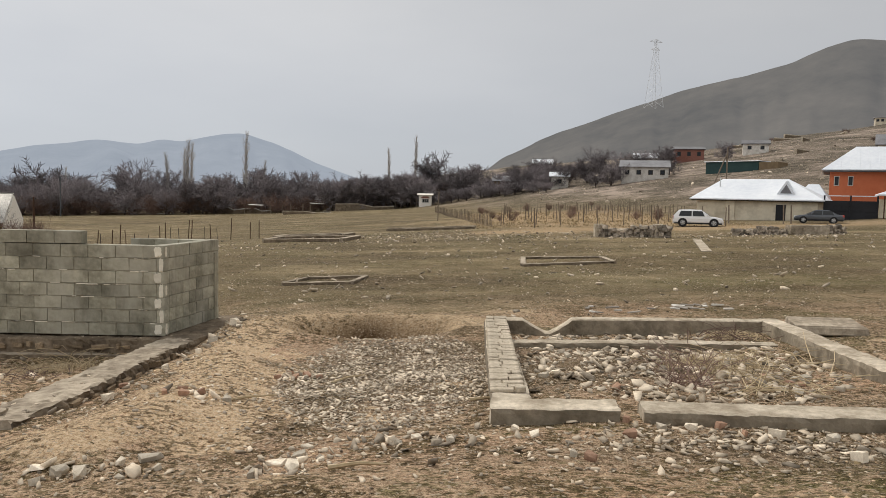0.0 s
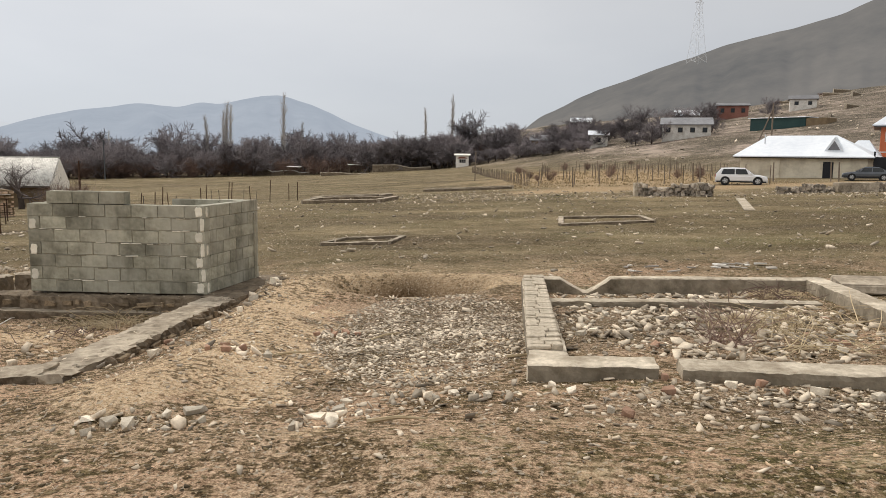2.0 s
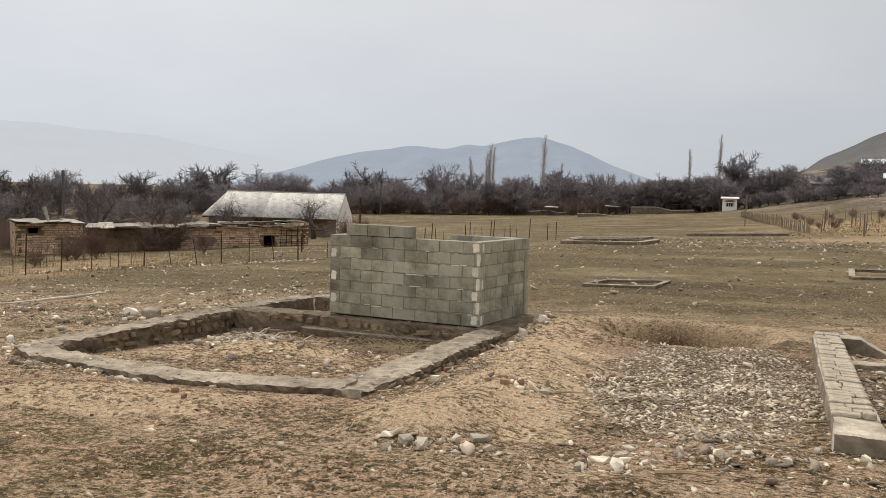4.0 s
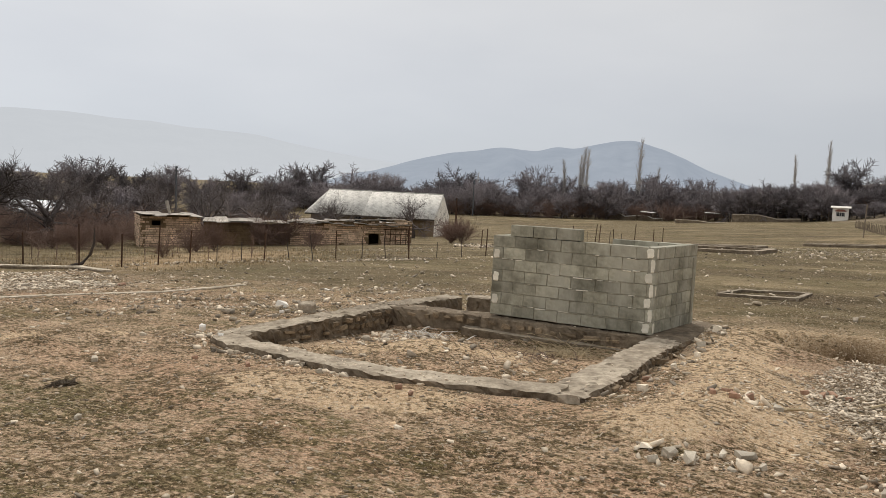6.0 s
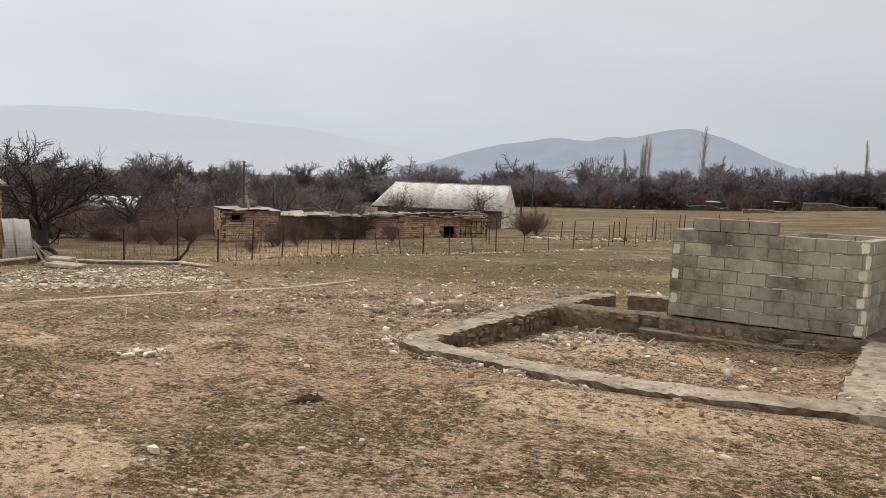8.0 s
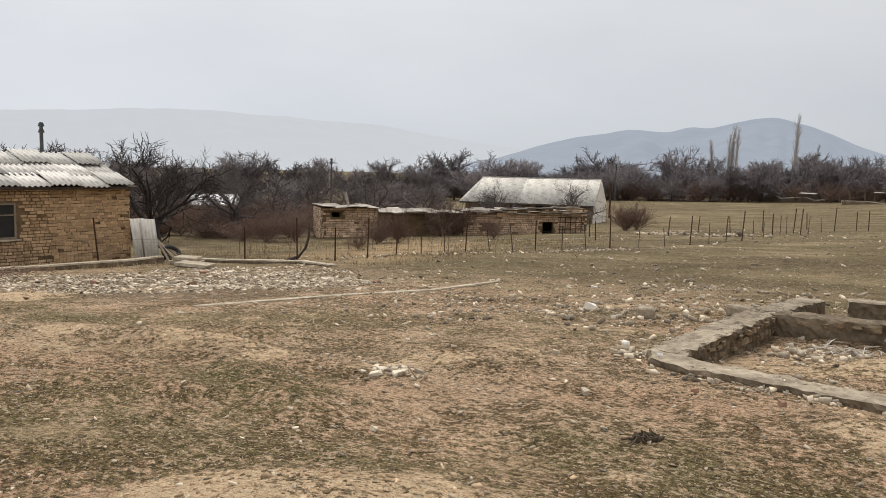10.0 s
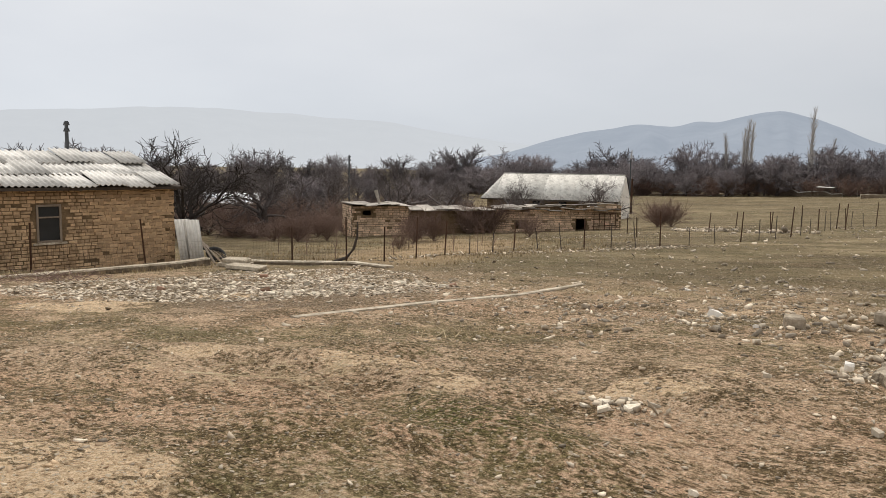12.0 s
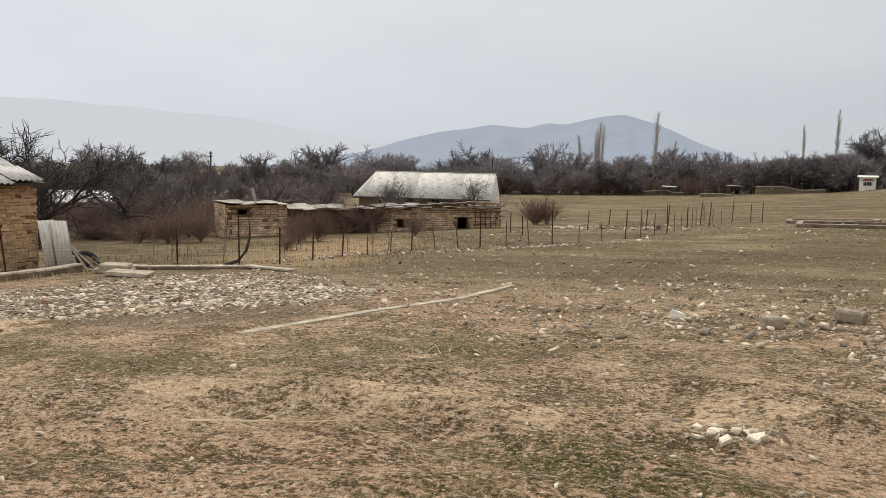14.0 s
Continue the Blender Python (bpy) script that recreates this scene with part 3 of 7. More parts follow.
# ---- block walls ----
def rough_block(name, size, material, seed, knock=0.004):
    """One block: edges broken, faces a little uneven."""
    rng = random.Random(seed)
    bm = boxed([-s / 2 for s in size], [s / 2 for s in size], min(size) * 0.03)
    for v in bm.verts:
        v.co += Vector([rng.uniform(-knock, knock) for _ in range(3)])
    me = bpy.data.meshes.new(name)
    bm.to_mesh(me)
    bm.free()
    me.materials.append(material)
    return me


BLOCK_L, BLOCK_H, BLOCK_W = 0.39, 0.186, 0.19
FULL = [rough_block("block", (BLOCK_L - 0.010, BLOCK_W, BLOCK_H - 0.009), M_BLOCK, i) for i in range(4)]
HALF = [rough_block("block", (BLOCK_W - 0.010, BLOCK_W, BLOCK_H - 0.009), M_BLOCK, 10 + i) for i in range(3)]


def block_course(parent, a, b, z, shift, rng, skip=()):
    """A course of blocks from a to b, laid in bond."""
    a, b = Vector(a), Vector(b)
    run = (b - a).length
    u = (b - a) / run
    turn = math.degrees(math.atan2(u.y, u.x))
    s, k = 0.0, 0
    while s < run - 0.05:
        size = BLOCK_W if (shift and k == 0) or run - s < BLOCK_L * 0.8 else BLOCK_L
        size = min(size, run - s)
        if k not in skip:
            me = rng.choice(FULL if size > 0.3 else HALF)
            mid = a + u * (s + size / 2)
            base = BLOCK_L if size > 0.3 else BLOCK_W
            m = pose(mid.x, mid.y, z + BLOCK_H / 2 + rng.uniform(-0.003, 0.003), rng.uniform(-0.6, 0.6), rng.uniform(-0.3, 0.3), turn + rng.uniform(-0.7, 0.7)) @ Matrix.Diagonal((size / base, 1, 1, 1))
            hung("block", me, parent, m)
        s += size
        k += 1


def block_hut():
    hut = thing("block_hut", "roofless unfinished hut of grey concrete blocks on a footing", "wall")
    rng = random.Random(5)
    z0 = -0.50
    fl, fr = (-6.58, 10.56), (-3.93, 10.56)
    bl, br = (-6.40, 12.14), (-3.66, 12.14)
    for c in range(7):
        z = z0 + c * BLOCK_H
        odd = c % 2
        w = BLOCK_W / 2
        block_course(hut, (fl[0], fl[1] + w), (fr[0], fr[1] + w), z, odd, rng)
        block_course(hut, (fr[0] - w, fr[1] + 2 * w + 0.004), (br[0] - w, br[1] + w), z, 1 - odd, rng)
        block_course(hut, (bl[0] + 2 * w, bl[1]), (br[0] - 2 * w - 0.02, br[1]), z, odd, rng, skip=(1, 2) if c > 5 else ())
        block_course(hut, (fl[0] + w, fl[1] + 2 * w + 0.004), (bl[0] + w, bl[1] + w), z, 1 - odd, rng, skip=(2, 3) if c > 4 else ())
    block_course(hut, (-6.28, 10.56 + w), (-5.10, 10.56 + w), z0 + 7 * BLOCK_H, 0, rng)
    # mortar core, set back behind the faces of the blocks
    bed = bmesh.new()
    top = z0 + 7 * BLOCK_H - 0.02
    for a, b in ((fl, fr), (bl, br)):
        off = 0.0 if a is fl else -BLOCK_W / 2
        box(bed, (a[0] + 0.012, a[1] + 0.013 + off, z0), (b[0] - 0.012, a[1] + BLOCK_W - 0.013 + off, top - (0.19 if a is bl else 0)))
    part("mortar", bed, M_MORTAR, hut, "pale mortar squeezed out of the joints")
    for a, b, out in (((fr[0], fr[1] + 0.195), (br[0], br[1] + 0.09), True), ((fl[0], fl[1] + 0.195), (bl[0], bl[1] + 0.09), False)):
        q = bmesh.new()
        w = BLOCK_W
        xs = (-w + 0.013, -0.013) if out else (0.013, w - 0.013)
        lo = [q.verts.new((p[0] + x, p[1], zz)) for zz in (z0, top - (0 if out else 0.38)) for p, x in ((a, xs[0]), (a, xs[1]), (b, xs[1]), (b, xs[0]))]
        for f in ((3, 2, 1, 0), (4, 5, 6, 7), (0, 1, 5, 4), (1, 2, 6, 5), (2, 3, 7, 6), (3, 0, 4, 7)):
            q.faces.new([lo[i] for i in f])
        part("mortar", q, M_MORTAR, hut)
    # mortar squeezed out of the joints and smeared on the face
    for i in range(70):
        x = rng.uniform(-6.4, -4.0)
        c = rng.randrange(1, 7)
        sm = boxed((-rng.uniform(0.03, 0.12), -0.006, -rng.uniform(0.004, 0.012)), (rng.uniform(0.02, 0.1), 0.004, rng.uniform(0.003, 0.007)), 0.003)
        part("mortar_smear", sm, M_SMEAR if i % 3 == 0 else M_MORTAR, hut, m=pose(x, 10.559, z0 + c * BLOCK_H + rng.uniform(-0.008, 0.004), 0, rng.uniform(-3, 3)))
    def daub(wx, hz):
        """A ragged trowelled patch, thin at the rim."""
        bm = bmesh.new()
        sq = [max(abs(math.cos(k * math.tau / 14)), abs(math.sin(k * math.tau / 14))) for k in range(14)]
        rim = [bm.verts.new((wx * math.cos(k * math.tau / 14) / q * rng.uniform(0.72, 1.08), 0.006, hz * math.sin(k * math.tau / 14) / q * rng.uniform(0.85, 1.02))) for k, q in enumerate(sq)]
        mid = [bm.verts.new((v.co.x * 0.88, -0.004, v.co.z * 0.88)) for v in rim]
        for k in range(14):
            bm.faces.new((rim[k], rim[(k + 1) % 14], mid[(k + 1) % 14], mid[k]))
        bm.faces.new(mid)
        bmesh.ops.recalc_face_normals(bm, faces=bm.faces[:])
        return bm
    for c in range(7):
        if c % 2 == 0:
            part("corner_patch", daub(0.06, 0.075), M_SMEAR, hut, "pale mortar daubed on the corner", pose(-4.03, 10.556, z0 + (c + 0.5) * BLOCK_H))
        else:
            part("corner_patch", daub(0.035, 0.10), M_SMEAR, hut, m=pose(-3.98, 10.556, z0 + (c + 0.5) * BLOCK_H))
            part("corner_patch", daub(0.06, 0.08), M_SMEAR, hut, m=pose(-6.50, 10.556, z0 + (c + 0.4) * BLOCK_H))
        if c % 3:
            continue
        part("corner_patch", daub(0.04, 0.08), M_SMEAR, hut, m=pose(-3.932, 10.62, z0 + (c + 0.5) * BLOCK_H, 0, 0, 90))


block_hut()


# ---- footings ----
def footing(parent, pts, width, tops, depth, material, name="strip", seed=0, rough=0.03, notch=None, step=0.07, flank=None, bow=0.0):
    """A cast strip along a broken line: crumbled top edges, sides going down into the soil."""
    line, ztop = [], []
    for (a, b), (za, zb) in zip(zip(pts, pts[1:]), zip(tops, tops[1:])):
        a, b = Vector(a), Vector(b)
        n = max(2, int((b - a).length / step))
        for i in range(n + (1 if b == Vector(pts[-1]) else 0)):
            f = i / n
            line.append(a.lerp(b, f))
            ztop.append(za + (zb - za) * f)
    verts, faces = [], []
    if step < 0.3:
        cross = [(-0.5, -1 + 0.15 * k) for k in range(7)] + [(-0.48, -0.02)] + [(-0.4 + 0.133 * k, 0.0) for k in range(7)] + [(0.48, -0.02)] + [(0.5, -0.1 - 0.15 * k) for k in range(7)]
    else:
        cross = [(-0.5, -1), (-0.5, -0.1), (-0.46, 0), (0.0, 0.0), (0.46, 0), (0.5, -0.1), (0.5, -1)]
    n = len(cross)
    arc = 0.0
    for i, p in enumerate(line):
        a, b = line[max(i - 1, 0)], line[min(i + 1, len(line) - 1)]
        if i:
            arc += (p - line[i - 1]).length
        d = (b - a).normalized()
        q0 = (p - line[max(i - 1, 0)]).normalized() if i else d
        k = 1.0 / max(0.6, abs(d.dot(q0)))
        side = Vector((d.y, -d.x))
        dip = notch(arc) if notch else 0.0
        for s, h in cross:
            q = Vector((p.x + side.x * s * width * k, p.y + side.y * s * width * k, ztop[i] + h * depth - (dip if h > -0.4 else dip * 0.25)))
            o = Vector((seed * 3.1, 0, 0))
            chip = noise.noise_vector(q * 2.2 + o) * 0.25 + noise.noise_vector(q * 8.0 + o) * 0.42 + noise.noise_vector(q * 23.0 + o) * 0.6
            chip.z *= 0.5 if h > -0.05 else 0.3
            slow = noise.noise_vector(q * 0.9 + o) + noise.noise_vector(q * 2.6 + o) * 0.5
            verts.append(q + chip * rough + Vector((slow.x, slow.y, slow.z * 0.35)) * bow)
    for i in range(len(line) - 1):
        for j in range(n - 1):
            faces.append((i * n + j, (i + 1) * n + j, (i + 1) * n + j + 1, i * n + j + 1))
    faces.append(tuple(range(n)))
    e = (len(line) - 1) * n
    faces.append(tuple(range(e + n - 1, e - 1, -1)))
    me = mesh_of(name, verts, faces, material)
    me.materials.append(flank or M_OLDWALL)  # rubble or board-marked sides below the top; dirt and shade darken their colour
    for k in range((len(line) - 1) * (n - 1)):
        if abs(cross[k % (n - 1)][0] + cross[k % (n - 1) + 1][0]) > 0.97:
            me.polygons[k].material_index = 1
    return hung(name, me, parent)


def left_footing():
    f = thing("foundation", "crumbling concrete and rubble foundation round a bare earth floor", "foundation")
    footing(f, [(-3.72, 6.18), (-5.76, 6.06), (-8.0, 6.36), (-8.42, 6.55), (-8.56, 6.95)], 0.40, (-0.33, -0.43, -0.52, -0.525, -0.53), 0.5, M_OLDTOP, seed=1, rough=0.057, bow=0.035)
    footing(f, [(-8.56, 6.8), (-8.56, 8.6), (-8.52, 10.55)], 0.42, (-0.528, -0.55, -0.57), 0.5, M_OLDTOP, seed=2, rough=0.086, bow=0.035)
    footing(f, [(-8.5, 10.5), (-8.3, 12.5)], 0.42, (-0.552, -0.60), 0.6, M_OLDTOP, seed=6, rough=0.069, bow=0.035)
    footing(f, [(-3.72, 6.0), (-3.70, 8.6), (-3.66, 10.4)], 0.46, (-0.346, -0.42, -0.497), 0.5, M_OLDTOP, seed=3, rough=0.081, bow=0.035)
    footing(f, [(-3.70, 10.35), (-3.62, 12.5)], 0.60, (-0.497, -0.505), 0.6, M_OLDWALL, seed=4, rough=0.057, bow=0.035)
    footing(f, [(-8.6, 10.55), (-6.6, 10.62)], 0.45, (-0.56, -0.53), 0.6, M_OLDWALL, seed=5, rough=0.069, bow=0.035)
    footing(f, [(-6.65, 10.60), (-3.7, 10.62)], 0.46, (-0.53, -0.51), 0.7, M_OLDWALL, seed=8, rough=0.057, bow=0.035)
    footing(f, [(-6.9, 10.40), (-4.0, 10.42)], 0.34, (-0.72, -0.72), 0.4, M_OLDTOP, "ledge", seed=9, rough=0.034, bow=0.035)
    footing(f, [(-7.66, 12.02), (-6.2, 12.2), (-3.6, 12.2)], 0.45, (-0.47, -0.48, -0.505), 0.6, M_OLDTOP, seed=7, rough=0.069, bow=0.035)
    return f


LEFT = left_footing()


def right_footing():
    f = thing("foundation", "broken concrete foundation filled with stones and dry weeds", "foundation")
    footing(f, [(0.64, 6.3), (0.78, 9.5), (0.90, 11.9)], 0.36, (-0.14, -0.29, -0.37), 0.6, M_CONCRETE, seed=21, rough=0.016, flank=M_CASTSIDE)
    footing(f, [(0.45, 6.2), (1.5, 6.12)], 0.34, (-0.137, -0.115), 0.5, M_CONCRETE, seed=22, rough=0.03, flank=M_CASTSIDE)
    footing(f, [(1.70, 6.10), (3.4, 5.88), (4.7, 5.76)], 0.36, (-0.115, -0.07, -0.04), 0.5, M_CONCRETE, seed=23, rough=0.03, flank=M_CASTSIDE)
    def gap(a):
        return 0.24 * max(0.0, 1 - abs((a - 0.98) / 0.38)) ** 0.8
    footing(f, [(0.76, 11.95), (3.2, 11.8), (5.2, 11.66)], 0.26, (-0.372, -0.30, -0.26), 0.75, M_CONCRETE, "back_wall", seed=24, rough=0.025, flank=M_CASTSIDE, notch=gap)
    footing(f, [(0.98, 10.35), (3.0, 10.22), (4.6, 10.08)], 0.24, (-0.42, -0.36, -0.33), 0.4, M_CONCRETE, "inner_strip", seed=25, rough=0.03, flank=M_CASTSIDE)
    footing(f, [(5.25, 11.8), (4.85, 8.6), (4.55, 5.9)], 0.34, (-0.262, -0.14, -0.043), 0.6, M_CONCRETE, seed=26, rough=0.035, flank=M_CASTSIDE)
    # thin courses of stone bedded on the top of the side strip
    rng = random.Random(8)
    y = 6.55
    while y < 11.9:
        d = rng.uniform(0.09, 0.2)
        x = 0.62 + (y - 6.42) * 0.054
        z = -0.14 - (y - 6.42) * 0.042 + 0.012
        k = rng.uniform(-0.06, 0.06)
        part("bedded_stone", boxed((-0.16, -d / 2 + 0.014, -0.02), (k, d / 2 - 0.014, rng.uniform(0.012, 0.035)), 0.008), M_CONCRETE, f, m=pose(x, y + d / 2, z, rng.uniform(-3, 3), rng.uniform(-3, 3), rng.uniform(-8, 8)))
        part("bedded_stone", boxed((k + 0.01, -d / 2 + 0.014, -0.02), (0.16, d / 2 - 0.014, rng.uniform(0.01, 0.035)), 0.008), M_CONCRETE, f, m=pose(x, y + d / 2, z, rng.uniform(-3, 3), rng.uniform(-3, 3), rng.uniform(-8, 8)))
        y += d
    slab = thing("concrete_slab", "flat broken concrete slab lying beside the foundation", "slab", (5.9, 11.3, gz(5.9, 11.3)), -14)
    part("slab", rough_slab(1.0, 0.85, 0.15, 4), M_OLDTOP, slab, m=pose(0, 0, 0.02, 1, -1.5, 0))


def rough_slab(lx, ly, h, seed):
    rng = random.Random(seed)
    bm = boxed((-lx / 2, -ly / 2, 0), (lx / 2, ly / 2, h), min(h * 0.2, 0.03))
    for v in bm.verts:
        v.co += Vector((rng.uniform(-0.03, 0.03) * lx, rng.uniform(-0.03, 0.03) * ly, rng.uniform(-0.05, 0.05) * h))
    return bm


right_footing()


def ring_footing(label, corners, width, height, seed, gaps=(), material=None):
    f = thing("foundation", label, "foundation")
    for i in range(len(corners)):
        if i in gaps:
            continue
        a, b = Vector(corners[i]), Vector(corners[(i + 1) % len(corners)])
        tops = (gz(*a) + height + 0.003 * i, gz(*b) + height + 0.003 * i)
        footing(f, [a, b], width, tops, height + 0.35, material or M_CONCRETE, seed=seed + i, rough=0.035, step=0.16)


ring_footing("small low foundation ring of weathered concrete in the grass", [(-4.75, 22.4), (-2.7, 22.4), (-2.45, 24.4), (-4.4, 24.4)], 0.15, 0.09, 40, material=M_OLDTOP)
ring_footing("low rectangular concrete foundation sunk in the grass", [(3.2, 28.8), (6.75, 29.0), (7.0, 32.4), (3.6, 32.6)], 0.22, 0.10, 50, material=M_OLDTOP)
ring_footing("long low foundation outline of grey concrete", [(-11.9, 50.3), (-6.7, 49.2), (-6.0, 54.0), (-12.0, 56.0)], 0.4, 0.24, 60, material=M_OLDTOP)
ring_footing("second grey foundation outline behind the first", [(-12.9, 57.5), (-7.5, 56.5), (-7.2, 60.5), (-13.0, 62.0)], 0.4, 0.24, 70, material=M_OLDTOP)
ring_footing("overgrown far foundation strip", [(-5.0, 68.0), (3.0, 66.5), (3.2, 69.0), (-5.0, 70.5)], 0.4, 0.2, 80, gaps=(1, 3), material=M_OLDTOP)


def path_strip(label, pts, width, seed, h=0.05):
    s = thing("concrete_strip", label, "kerb")
    footing(s, pts, width, [gz(*p) + h for p in pts], 0.3, M_CONCRETE, "strip", seed=seed, rough=0.02, step=0.5)


path_strip("narrow concrete strip level with the grass", [(-17.1, 6.4), (-16.9, 9.5), (-16.7, 12.6), (-16.6, 15.4)], 0.17, 90, 0.025)
path_strip("short concrete path slab in the grass", [(15.5, 45.0), (13.9, 39.5), (12.6, 35.2)], 0.5, 91, 0.04)


# ---- adobe ----
def adobe_wall(parent, a, b, z0, height, brick, rng, singles=0, holes=(), thick=0.35, top=None, clay=None):
    """An adobe wall from a to b: mud core, and bricks proud of it on its outer (right-hand) face."""
    a, b = Vector(a), Vector(b)
    run = (b - a).length
    u = (b - a) / run
    turn = math.degrees(math.atan2(u.y, u.x))
    base = pose(a.x, a.y, z0, 0, 0, turn)
    inv = parent.matrix_basis.inverted()
    # core with the holes cut through it
    cuts_x = sorted({0.0, run, *[v for h in holes for v in (h[0], h[1])]})
    cuts_z = sorted({0.0, height, *[v for h in holes for v in (h[2], h[3])]})
    for x0, x1 in zip(cuts_x, cuts_x[1:]):
        for zz0, zz1 in zip(cuts_z, cuts_z[1:]):
            mx, mz = (x0 + x1) / 2, (zz0 + zz1) / 2
            if any(h[0] < mx < h[1] and h[2] < mz < h[3] for h in holes):
                continue
            t = zz1 if top is None or zz1 < height else height + min(0.0, top(mx))
            part("core", boxed((x0, 0.018, zz0), (x1, thick, t)), M_ADOBEMUD, parent, "mud mortar behind the bricks", inv @ base)
    lx, lh = brick
    verts, faces, placed = [], [], []
    rows = int(height / lh)
    for r in range(rows):
        s = -(lx / 2) * (r % 2) + rng.uniform(-0.05, 0.05)
        while s < run:
            w = lx * rng.uniform(0.65, 1.35)
            x0, x1 = max(s, 0.0), min(s + w, run)
            s += w
            z = r * lh
            if x1 - x0 < 0.06 or rng.random() < 0.035:
                continue
            mx = (x0 + x1) / 2
            if any(h[0] - 0.02 < x1 and x0 < h[1] + 0.02 and h[2] - 0.02 < z + lh and z < h[3] + 0.02 for h in holes):
                continue
            if top is not None and z + lh > height + top(mx):
                continue
            placed.append((x0, x1, z))
    placed.sort(key=lambda p: -p[0])
    units = [rough_block("brick", (lx, 0.06, lh * 0.86), M_ADOBE_R, 77 + i, 0.017) for i in range(6)]
    for k, (x0, x1, z) in enumerate(placed):
        g = rng.choice((0.003, 0.004, 0.005, 0.006, 0.018))
        d = rng.uniform(-0.014, 0.012)
        if k < singles:
            m = base @ pose((x0 + x1) / 2, 0.02 + d, z + lh / 2 + rng.uniform(-0.012, 0.012), rng.uniform(-4, 4), rng.uniform(-4, 4), rng.uniform(-3, 3)) @ Matrix.Diagonal(((x1 - x0 - 2 * g) / lx, 1, rng.uniform(0.9, 1.08), 1))
            hung("brick", units[k % 6], parent, inv @ m)
            continue
        n = len(verts)
        y0, zz0, zz1 = d - 0.004, z + lh * rng.uniform(0.0, 0.12), z + lh * rng.uniform(0.86, 1.02)
        c = 0.012
        verts += [(x0 + g + c, y0, zz0 + c), (x1 - g - c, y0, zz0 + c + rng.uniform(-0.02, 0.02)), (x1 - g - c, y0, zz1 - c), (x0 + g + c, y0, zz1 - c + rng.uniform(-0.02, 0.02)),
                  (x0 + g, 0.03, zz0), (x1 - g, 0.03, zz0), (x1 - g, 0.03, zz1), (x0 + g, 0.03, zz1)]
        faces += [(n, n + 1, n + 2, n + 3), (n, n + 4, n + 5, n + 1), (n + 1, n + 5, n + 6, n + 2), (n + 2, n + 6, n + 7, n + 3), (n + 3, n + 7, n + 4, n)]
    if verts:
        hung("bricks", mesh_of("bricks", verts, faces, clay or M_ADOBE), parent, inv @ base, kind="stuff")


def corrugated(lx, ly, pitch=0.15, amp=0.022, thick=0.012):
    """A sheet corrugated across x, running along y."""
    n = max(4, int(lx / pitch * 6))
    verts, faces = [], []
    for side in (0, 1):
        for i in range(n + 1):
            x = lx * i / n
            z = amp * math.sin(x / pitch * math.tau) - side * thick
            verts += [(x, 0, z), (x, ly, z)]
    o = 2 * (n + 1)
    for i in range(n):
        a = 2 * i
        faces += [(a, a + 2, a + 3, a + 1), (o + a, o + a + 1, o + a + 3, o + a + 2), (a, o + a, o + a + 2, a + 2), (a + 1, a + 3, o + a + 3, o + a + 1)]
    return verts, faces


